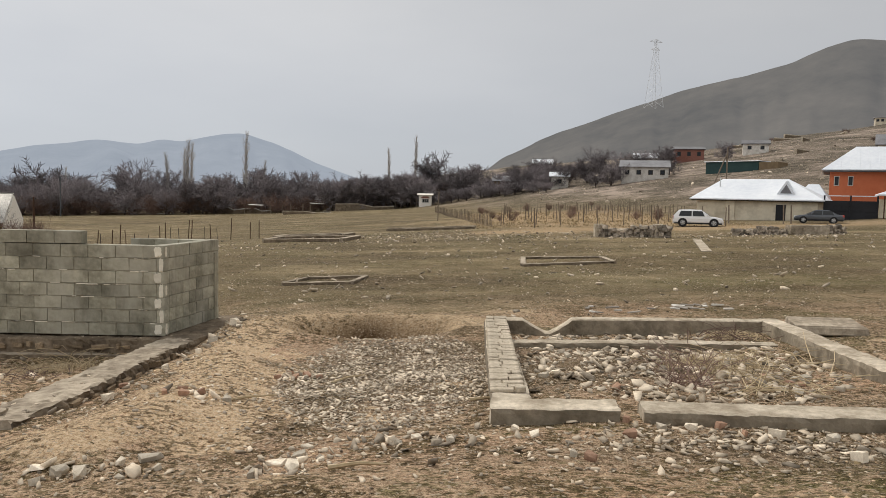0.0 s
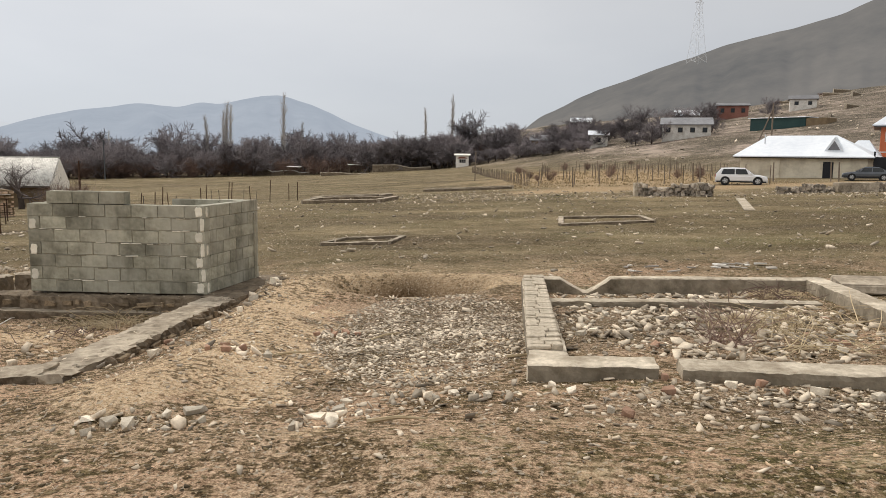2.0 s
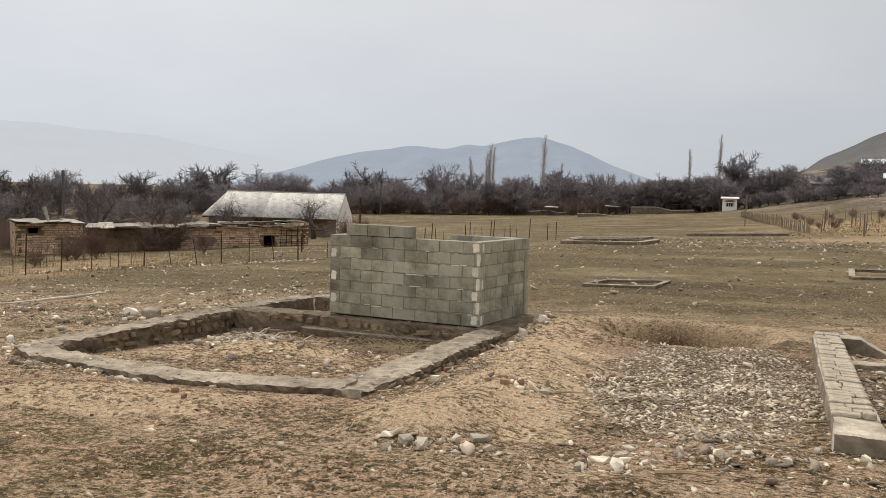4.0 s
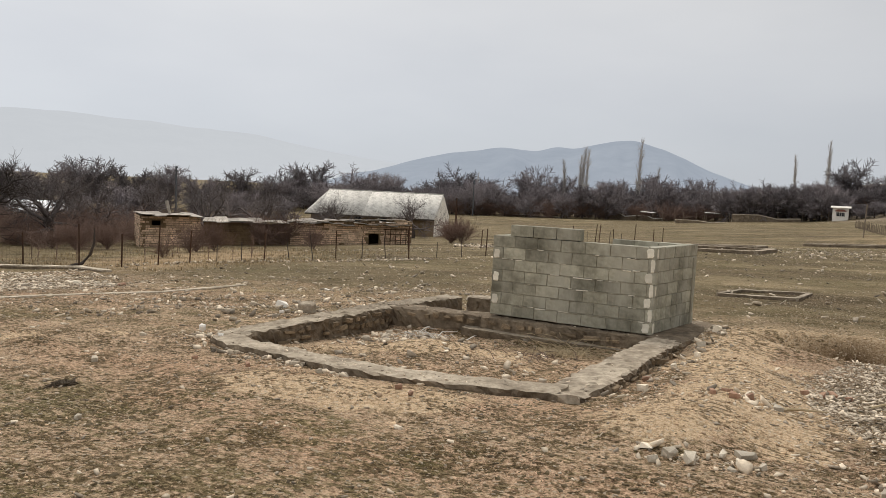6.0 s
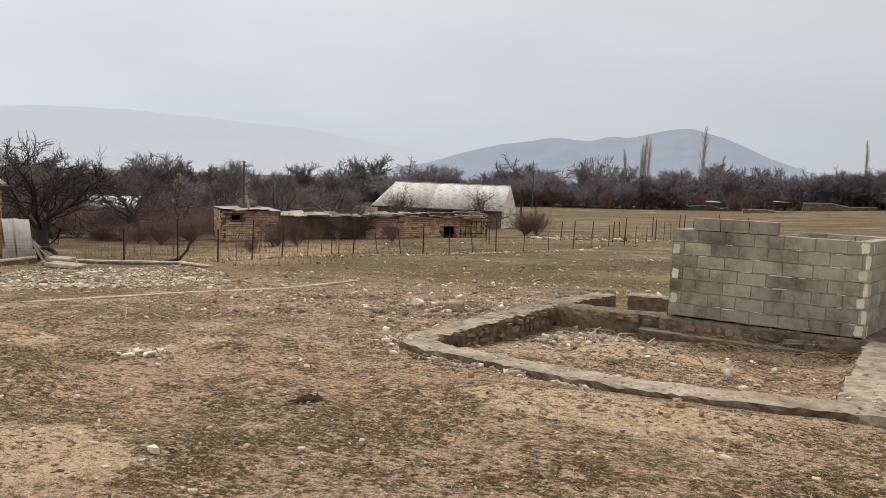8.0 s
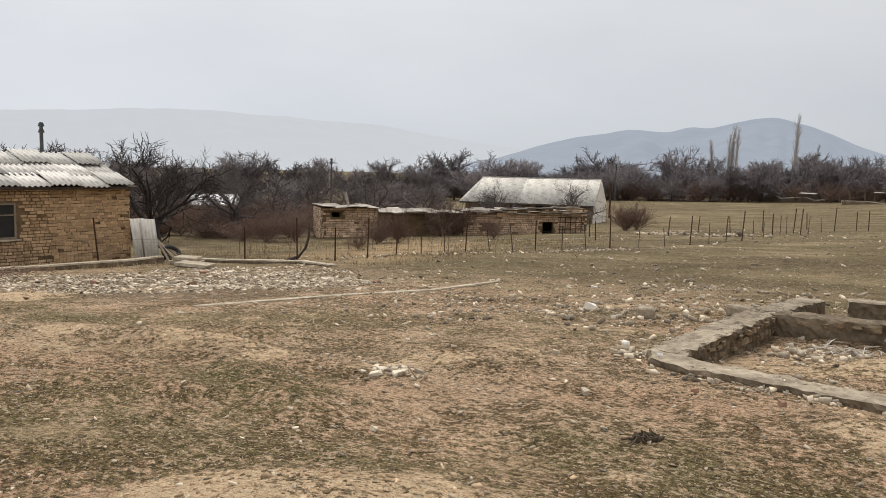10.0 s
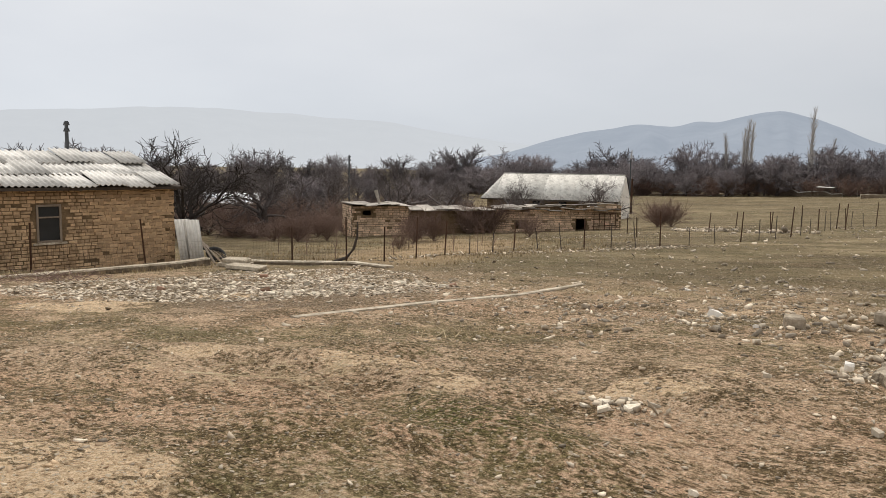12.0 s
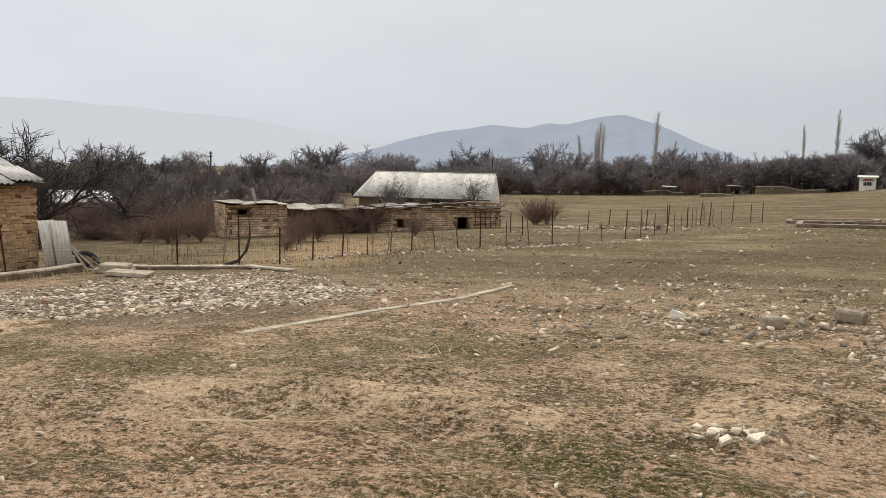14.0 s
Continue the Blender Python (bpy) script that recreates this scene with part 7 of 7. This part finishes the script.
stone(-5.7, 6.0, 0.14, ROCK[4], M_WHITE, "white pebble by the footing", "", 0)
for i, (dx, dy, s) in enumerate(((-0.1, 0.05, 0.2), (0.2, -0.02, 0.24), (0.05, 0.2, 0.16), (-0.24, 0.12, 0.15), (0.3, 0.16, 0.15), (0.0, -0.14, 0.2), (0.14, 0.12, 0.14), (-0.2, -0.1, 0.12), (0.36, 0.0, 0.12))):
    stone(-10.2 + dx, 4.0 + dy, s * 1.7, FLAG[i % 8], M_STONE_R, "grey stone in a small pile", "small stone pile", i * 47, 0.7, 0.3)
for i, (x, y, s, k) in enumerate(((-2.6, 4.75, 0.3, 1), (-2.42, 4.68, 0.26, 0), (-2.28, 4.62, 0.3, 0), (-2.02, 4.62, 0.2, 1), (-1.96, 5.0, 0.4, 1), (-2.1, 4.85, 0.2, 0), (-2.0, 4.78, 0.18, 0), (-2.5, 4.55, 0.22, 0), (-1.85, 4.8, 0.16, 0),
                                     (-2.45, 6.55, 0.2, 2), (-2.25, 6.5, 0.24, 2), (-2.15, 6.62, 0.2, 2), (-1.9, 6.62, 0.34, 1), (-2.35, 6.75, 0.22, 3), (-1.75, 8.0, 0.22, 2), (-1.6, 8.2, 0.26, 2), (-1.5, 8.4, 0.24, 2), (-1.35, 8.3, 0.2, 2), (-1.7, 8.45, 0.2, 2),
                                     (-0.95, 4.75, 0.3, 0), (-1.1, 4.95, 0.34, 1), (-0.98, 5.15, 0.3, 1), (-1.15, 4.55, 0.22, 0), (-0.95, 5.35, 0.22, 1), (-0.8, 5.0, 0.2, 1), (-0.35, 5.4, 0.2, 0), (-0.15, 5.45, 0.28, 1), (-0.28, 5.3, 0.16, 0), (0.1, 5.35, 0.18, 0), (0.25, 5.5, 0.14, 0),
                                     (0.62, 5.75, 0.2, 0), (0.75, 5.55, 0.28, 1), (0.95, 5.05, 0.2, 0), (1.05, 4.95, 0.24, 2), (1.45, 5.5, 0.26, 2), (1.55, 5.95, 0.22, 2), (1.75, 5.7, 0.24, 0), (2.0, 5.75, 0.26, 0), (2.25, 5.8, 0.24, 2), (2.35, 5.55, 0.2, 2), (2.6, 5.6, 0.28, 0), (3.0, 5.5, 0.24, 0), (3.3, 5.2, 0.26, 1), (2.9, 5.0, 0.3, 0),
                                     (-3.2, 7.1, 0.3, 0), (-3.3, 7.7, 0.26, 2), (-3.2, 8.6, 0.28, 0), (-3.05, 9.4, 0.3, 0), (-3.2, 10.4, 0.34, 0), (-3.1, 11.2, 0.4, 0), (-3.2, 11.6, 0.3, 0), (-3.0, 11.0, 0.3, 1),
                                     (-4.9, 5.1, 0.2, 2), (-4.7, 5.0, 0.18, 2), (-7.0, 5.4, 0.22, 2), (-7.7, 5.35, 0.2, 2), (-6.2, 5.6, 0.2, 0), (-8.4, 4.6, 0.24, 0), (-9.6, 6.2, 0.22, 0), (-11.6, 6.4, 0.24, 1), (-6.4, 3.0, 0.16, 0), (-9.0, 2.6, 0.16, 0))):
    shape = (ROCK, FLAG, ROCK, FLAG)[k][i % 8]
    stone(x, y, s, shape, M_REDBRICK if k >= 2 else None, "reddish broken brick lump on the soil" if k >= 2 else "loose pale field stone lying on the soil", "loose stones", i * 53 % 360, 0.75, 0.62 if k in (0, 2) else 0.3)
rr = random.Random(90)
for i in range(60):  # larger lumps inside the foundation and on the rubble field
    x, y = (rr.uniform(1.1, 4.4), rr.uniform(7.0, 10.2)) if i < 36 else (rr.uniform(-25, -19), rr.uniform(7.5, 14.5))
    stone(x, y, rr.uniform(0.2, 0.36) * (1 if i < 36 else 2.0), (ROCK if i % 3 else FLAG)[i % 8], M_REDBRICK if i % 5 == 0 else None, "reddish broken brick lump among the rubble" if i % 5 == 0 else "grey stone slab lying among the rubble", "larger rubble stones", rr.uniform(0, 360), 0.7, 0.4)
for x, y, turn, lx in ((-10.42, 10.6, 20, 0.3), (-9.35, 12.2, -12, 0.46)):
    b = thing("concrete_block", "single grey concrete block lying in the grass", "block", (x, y, gz(x, y)), turn, "stray blocks")
    part("block", rough_slab(lx, 0.24, 0.20, int(lx * 50)), M_OLDTOP, b, m=pose(0, 0, 0, 2, 1, 0))
for i in range(22):
    x, y = 2.9 + rr.uniform(0, 2.9), 14.9 + rr.uniform(-0.7, 0.7)
    b = thing("slate_piece", "broken flat piece of roofing sheet in the grass", "debris", (x, y, gz(x, y)), rr.uniform(-30, 30), "roofing shards")
    part("piece", rough_slab(rr.uniform(0.07, 0.3), rr.uniform(0.06, 0.16), 0.025, 400 + i), M_WHITEWASH if i % 3 == 0 else M_OLDROOF, b, m=pose(0, 0, 0.03, rr.uniform(-6, 6), rr.uniform(-8, 8), 0))


# ---- rubble built into the left foundation ----
def facing(a, b, ztop, courses, out, seed, size=0.24):
    """Rough stones showing in the face of a footing, course on course."""
    rng = random.Random(seed)
    a, b = Vector(a), Vector(b)
    run, u = (b - a).length, (b - a).normalized()
    side = Vector((u.y, -u.x)) * out
    turn = math.degrees(math.atan2(u.y, u.x))
    for k in range(courses):
        s = rng.uniform(0, 0.1)
        while s < run - 0.1:
            l = size * rng.uniform(0.4, 1.7)
            p = a + u * (s + l / 2) + side
            z = ztop[0] + (ztop[1] - ztop[0]) * s / run - 0.085 - 0.125 * k + rng.uniform(-0.02, 0.02)
            me = FACE[rng.randrange(8)]
            if rng.random() < 0.28:
                s += l * rng.uniform(0.5, 1.0)
                continue
            hung("footing_stone", me, LEFT, pose(p.x, p.y, z, rng.uniform(-12, 12), rng.uniform(-10, 10), turn + rng.uniform(-12, 12)) @ Matrix.Diagonal((l * 0.78, 0.075, rng.uniform(0.08, 0.2), 1)))
            s += l * 0.95


FACE = []
for src in ROCK:
    me = src.copy()
    me.materials.clear()
    me.materials.append(M_FACING)
    FACE.append(me)
facing((-8.34, 7.0), (-8.30, 10.3), (-0.53, -0.56), 2, 0.0, 1)
facing((-8.2, 10.36), (-4.1, 10.36), (-0.55, -0.52), 1, 0.0, 2)
facing((-8.3, 6.18), (-5.8, 5.87), (-0.53, -0.46), 1, 0.0, 3, 0.17)
facing((-3.46, 6.3), (-3.42, 10.3), (-0.36, -0.50), 2, 0.0, 4, 0.22)
facing((-3.32, 10.4), (-3.3, 12.3), (-0.50, -0.51), 2, 0.0, 5, 0.26)
p, zz = [], []
for (ax, ay, az), (bx, by, bz), n, w in (((-3.72, 6.18, -0.33), (-5.76, 6.06, -0.43), 70, 0.13), ((-5.76, 6.06, -0.43), (-8.2, 6.42, -0.52), 130, 0.14), ((-8.56, 6.7, -0.53), (-8.52, 10.5, -0.57), 260, 0.16), ((-3.72, 6.1, -0.345), (-3.66, 10.4, -0.497), 170, 0.17), ((-8.5, 10.6, -0.56), (-3.8, 10.62, -0.51), 240, 0.18), ((-8.5, 10.6, -0.56), (-8.3, 12.4, -0.6), 90, 0.16)):
    f = nrg.random(n)
    g = nrg.uniform(-w, w, n)
    l = math.hypot(bx - ax, by - ay)
    p.append(np.stack([ax + (bx - ax) * f - (by - ay) / l * g, ay + (by - ay) * f + (bx - ax) / l * g], -1))
    zz.append(az + (bz - az) * f - 0.005)
p, zz = np.concatenate(p), np.concatenate(zz)
scatter("chippings", "crumbled concrete bits on top of the foundation", p, sizes(len(p), 0.015, 0.065), CHIP, M_STONE, 21, 0.4, over=zz)
p = np.concatenate([cloud(nrg, 130, -7.2, 5.95, 1.6, 0.25, -6), cloud(nrg, 60, -8.9, 6.7, 0.3, 0.5), cloud(nrg, 120, -8.95, 9.0, 0.25, 2.0)])
scatter("rubble", "crumbled stones at the foot of the foundation", p, sizes(len(p), 0.03, 0.13), CHIP + ROCK, M_STONE, 22)
p = blob(nrg, 90, -7.95, 12.2, 0.5, 0.35)
scatter("rubble", "pale stones heaped in the gap of the back footing", p, sizes(len(p), 0.05, 0.2), ROCK + FLAG, M_STONE, 23)


# ---- dry plants ----
def blades(name, label, pts, hi, lo, width, per, material, seed, droop=0.6, category="grass"):
    rng = np.random.default_rng(seed)
    n = len(pts) * per
    base = np.repeat(pts, per, 0) + rng.normal(0, 0.03, (n, 2))
    z = land(base[:, 0], base[:, 1]) - 0.006
    h = rng.uniform(lo, hi, n)
    a = rng.uniform(0, math.tau, n)
    out = rng.uniform(0.15, droop + 0.15, n) * h
    side = np.stack([-np.sin(a), np.cos(a), 0 * a], -1) * (width * rng.uniform(0.6, 1.2, n))[:, None]
    foot = np.stack([base[:, 0], base[:, 1], z], -1)
    mid = foot + np.stack([np.cos(a) * out * 0.35, np.sin(a) * out * 0.35, h * 0.6], -1)
    tip = foot + np.stack([np.cos(a) * out, np.sin(a) * out, h * rng.uniform(0.7, 1.0, n)], -1)
    V = np.stack([foot - side, foot + side, mid + side * 0.7, mid - side * 0.7, tip], 1).reshape(-1, 3)
    k = np.arange(n)[:, None] * 5
    T = np.concatenate([k + np.array([[0, 1, 2]]), k + np.array([[0, 2, 3]]), k + np.array([[3, 2, 4]])], 1).reshape(-1, 3)
    me = bpy.data.meshes.new(name)
    me.vertices.add(len(V))
    me.vertices.foreach_set("co", V.reshape(-1))
    me.loops.add(T.size)
    me.loops.foreach_set("vertex_index", T.reshape(-1).astype(np.int32))
    me.polygons.add(len(T))
    me.polygons.foreach_set("loop_start", np.arange(len(T)) * 3)
    me.update(calc_edges=True)
    me.materials.append(material)
    return tagged(new(name, me), label, category, kind="stuff")


def patchy(n, x0, x1, y0, y1, seed, cut=-0.1, power=1.0):
    rng = np.random.default_rng(seed)
    p = np.stack([rng.uniform(x0, x1, n), y0 + (y1 - y0) * rng.random(n) ** power], -1)
    keep = vnoise(p[:, 0], p[:, 1], 1.6, 31) + 0.6 * vnoise(p[:, 0], p[:, 1], 0.5, 32) > cut
    ridge = along(p[:, 0], p[:, 1], RIDGE) > 0.5
    bare = (sandiness(p[:, 0], p[:, 1]) > 0.35) | (bell(p[:, 0], p[:, 1], PIT[0], 12.5, 1.5, 0.9) > 0.35)
    pit = bell(p[:, 0], p[:, 1], PIT[0], 12.7, 1.6, 1.0) > 0.3
    return p[keep & ridge & ~pit & ~(bare & (rng.random(n) > 0.12))]


blades("dry_grass", "short cropped dry grass tufts over the soil", patchy(16000, -20, 7, -1, 12, 1, -0.2), 0.022, 0.008, 0.0035, 4, M_GRASS, 1, 1.3)
q = np.stack([nrg.uniform(-16, 2, 40000), nrg.uniform(-1, 11, 40000)], -1)
q = q[(sandiness(q[:, 0], q[:, 1]) > 0.35) & (vnoise(q[:, 0], q[:, 1], 0.16, 51) + 0.6 * vnoise(q[:, 0], q[:, 1], 0.7, 52) > 0.72)]
p = np.concatenate([patchy(96000, -19, 8, -1, 13, 17, -0.15), q])
scatter("turf_cushions", "low dark cushions of cropped withered turf", p, sizes(len(p), 0.02, 0.07), CUSHION, M_TURF, 18, 0.5, 6, "turf", flat=0.42)
p = np.concatenate([np.stack([nrg.uniform(-18, 5, 30000), -1 + 16 * nrg.random(30000)], -1)])
p = p[sandiness(p[:, 0], p[:, 1]) > 0.3][:6500]
q = np.stack([nrg.uniform(-15.5, 4.5, 34000), -0.5 + 8.5 * nrg.random(34000)], -1)
scatter("crumbs", "fine crumbs of dry soil and grit between the turf", q, sizes(len(q), 0.008, 0.034), CHIP, M_CLOD, 19, 0.3, category="soil")
scatter("clods", "crumbs and clods of dry sandy clay", p, sizes(len(p), 0.012, 0.075), CHIP, M_CLOD, 14, 0.35, category="soil")
p = np.stack([nrg.uniform(-18, 6, 18000), -1 + 14 * nrg.random(18000) ** 1.2], -1)
blades("litter", "bits of straw and dry stalk lying on the soil", p[bell(p[:, 0], p[:, 1], PIT[0], 12.7, 1.6, 1.0) < 0.3], 0.022, 0.006, 0.004, 1, M_STICK, 12, 2.8)
blades("far_grass", "thin dry grass of the farther pasture", patchy(9000, -28, 16, 11, 34, 2, -0.1, 1.3), 0.035, 0.012, 0.010, 3, M_TURF, 2, 1.2)
blades("green_grass", "short green grass coming up between", patchy(9000, -20, 7, -1, 11, 5, 0.45), 0.022, 0.008, 0.004, 4, M_GREENGRASS, 3)
blades("straw", "flattened straw on the pasture", np.concatenate([cloud(nrg, 900, -14.5, 14.2, 1.8, 0.9), cloud(nrg, 700, 3.2, 8.6, 0.5, 0.6), cloud(nrg, 400, 4.4, 11.1, 0.5, 0.4), cloud(nrg, 300, -5.0, 9.6, 0.6, 0.4)]), 0.09, 0.03, 0.004, 3, M_STICK, 4, 2.4)
blades("yard_grass", "tall dry weeds along the fence and in the yard", np.concatenate([patchy(4000, -40, -24, 17, 38, 8, 0.0), cloud(nrg, 500, -31, 9, 1.2, 6), cloud(nrg, 500, -26, 26, 7, 1.5, 58)]), 0.22, 0.06, 0.010, 3, M_GRASS, 6)
blades("orchard_grass", "tall straw-coloured grass in the orchard plot", patchy(7000, 3, 28, 64, 120, 9, -0.4), 0.2, 0.08, 0.03, 3, M_GRASS, 7)


def twigs(name, label, x, y, spread_m, count, length, seed, material=None, up=0.3, r=0.004):
    rng = random.Random(seed)
    t = thing(name, label, "weeds", (x, y, gz(x, y)))
    L = Limbs()
    for i in range(count):
        a = rng.uniform(0, math.tau)
        o = Vector((rng.gauss(0, spread_m), rng.gauss(0, spread_m), 0))
        o.z = gz(x + o.x, y + o.y) - gz(x, y) + 0.005
        d = Vector((math.cos(a), math.sin(a), rng.uniform(0.02, up)))
        l = length * rng.uniform(0.4, 1)
        b = o + d * l * 0.5 + Vector((rng.gauss(0, 0.04), rng.gauss(0, 0.04), 0.03))
        c = o + d * l + Vector((rng.gauss(0, 0.08), rng.gauss(0, 0.08), -0.02))
        L.tube([o, b, c], [r * 1.3, r, r * 0.5], 4)
    hung("tangle", mesh_of("tangle", L.v, L.f, material or M_STICK), t, kind="stuff")


fork = thing("dry_branch", "pale dead forked branch lying on the grass", "branch", (-12.8, 2.6, gz(-12.8, 2.6)), 25)
FORK = dict(segs=(5, 4, 3), wander=(0.12, 0.2, 0.25), lift=(0, 0, 0), taper=(0.7, 0.8, 0.8), sides=(5, 4, 3), kids=((11, 13), (5, 6)), angle=((0.4, 1.1), (0.3, 0.9)), ratio=((0.4, 0.75), (0.35, 0.7)), fine=0.005)
FORK["from"] = (0.15, 0.2)
LF = (Limbs(), Limbs())
grow(LF, random.Random(3), Vector((-0.9, 0, 0.05)), Vector((1, 0, 0.05)), 1.4, 0.016, 0, FORK)
for k, nm in enumerate(("stem", "spray")):
    for q in LF[k].v:
        q.z = 0.04 + min(abs(q.z) * 0.3, 0.14)
    hung(nm, mesh_of(nm, LF[k].v, LF[k].f, M_STICK), fork, kind="stuff" if k else "")
twigs("dry_weed", "reddish dried weed clump in the rubble", 2.55, 7.6, 0.14, 46, 0.5, 2, M_REDTWIG, 1.2, 0.004)
twigs("dry_weed", "reddish dried weed clump in the rubble", 2.9, 8.6, 0.2, 40, 0.5, 3, M_REDTWIG, 1.0, 0.004)
twigs("dry_weed", "tangle of pale dead stalks in the foundation", 3.3, 7.3, 0.3, 26, 0.9, 4, None, 0.35, 0.005)
twigs("dry_weed", "tangle of pale dead stalks in the foundation", 3.9, 8.8, 0.35, 30, 0.9, 5, None, 0.4, 0.005)
twigs("dry_weed", "matted dry weeds by the back wall", 4.3, 10.9, 0.25, 46, 0.5, 6, M_REDTWIG, 0.7, 0.005)
twigs("dry_weed", "dry weeds under the block wall", -5.0, 10.0, 0.25, 40, 0.5, 7, None, 0.6, 0.004)
twigs("dry_weed", "dry weeds on the earth floor", -5.2, 8.9, 0.3, 30, 0.35, 8, M_REDTWIG, 0.4, 0.004)
twigs("debris", "pale debris and wire in the footing corner", -7.3, 9.7, 0.25, 22, 0.4, 9, M_WHITEWASH, 0.5, 0.008)
twigs("dry_weed", "dead bush by the house wall", -31.3, 15.2, 0.2, 30, 0.8, 10, M_STICK, 0.8, 0.008)
twigs("dry_weed", "scraps of dry weed on the pasture", -13.9, 6.5, 0.4, 24, 0.5, 11, None, 0.2, 0.005)
for x, y, turn, l in ((-1.75, 6.75, 30, 0.55), (-0.95, 11.3, -20, 0.45), (-1.0, 8.2, 50, 0.5), (0.5, 6.9, 5, 0.4), (-0.5, 4.7, 10, 0.4)):
    s = thing("stick", "pale dry stick lying on the gravel", "stick", (x, y, gz(x, y)), turn, "dry sticks")
    L = Limbs()
    L.tube([Vector((-l / 2, 0, 0.02)), Vector((0, 0.02, 0.035)), Vector((l / 2, 0, 0.025))], [0.016, 0.013, 0.005], 5)
    hung("stick", mesh_of("stick", L.v, L.f, M_STICK), s)
twigs("dry_weed", "low reddish dead brush before the house kerb", -28.6, 7.4, 0.8, 120, 0.7, 14, M_REDTWIG, 0.6, 0.007)
twigs("dung", "dark clump of dung on the grass", -7.4, 3.56, 0.035, 34, 0.035, 12, M_SHADEBANK, 0.2, 0.009)
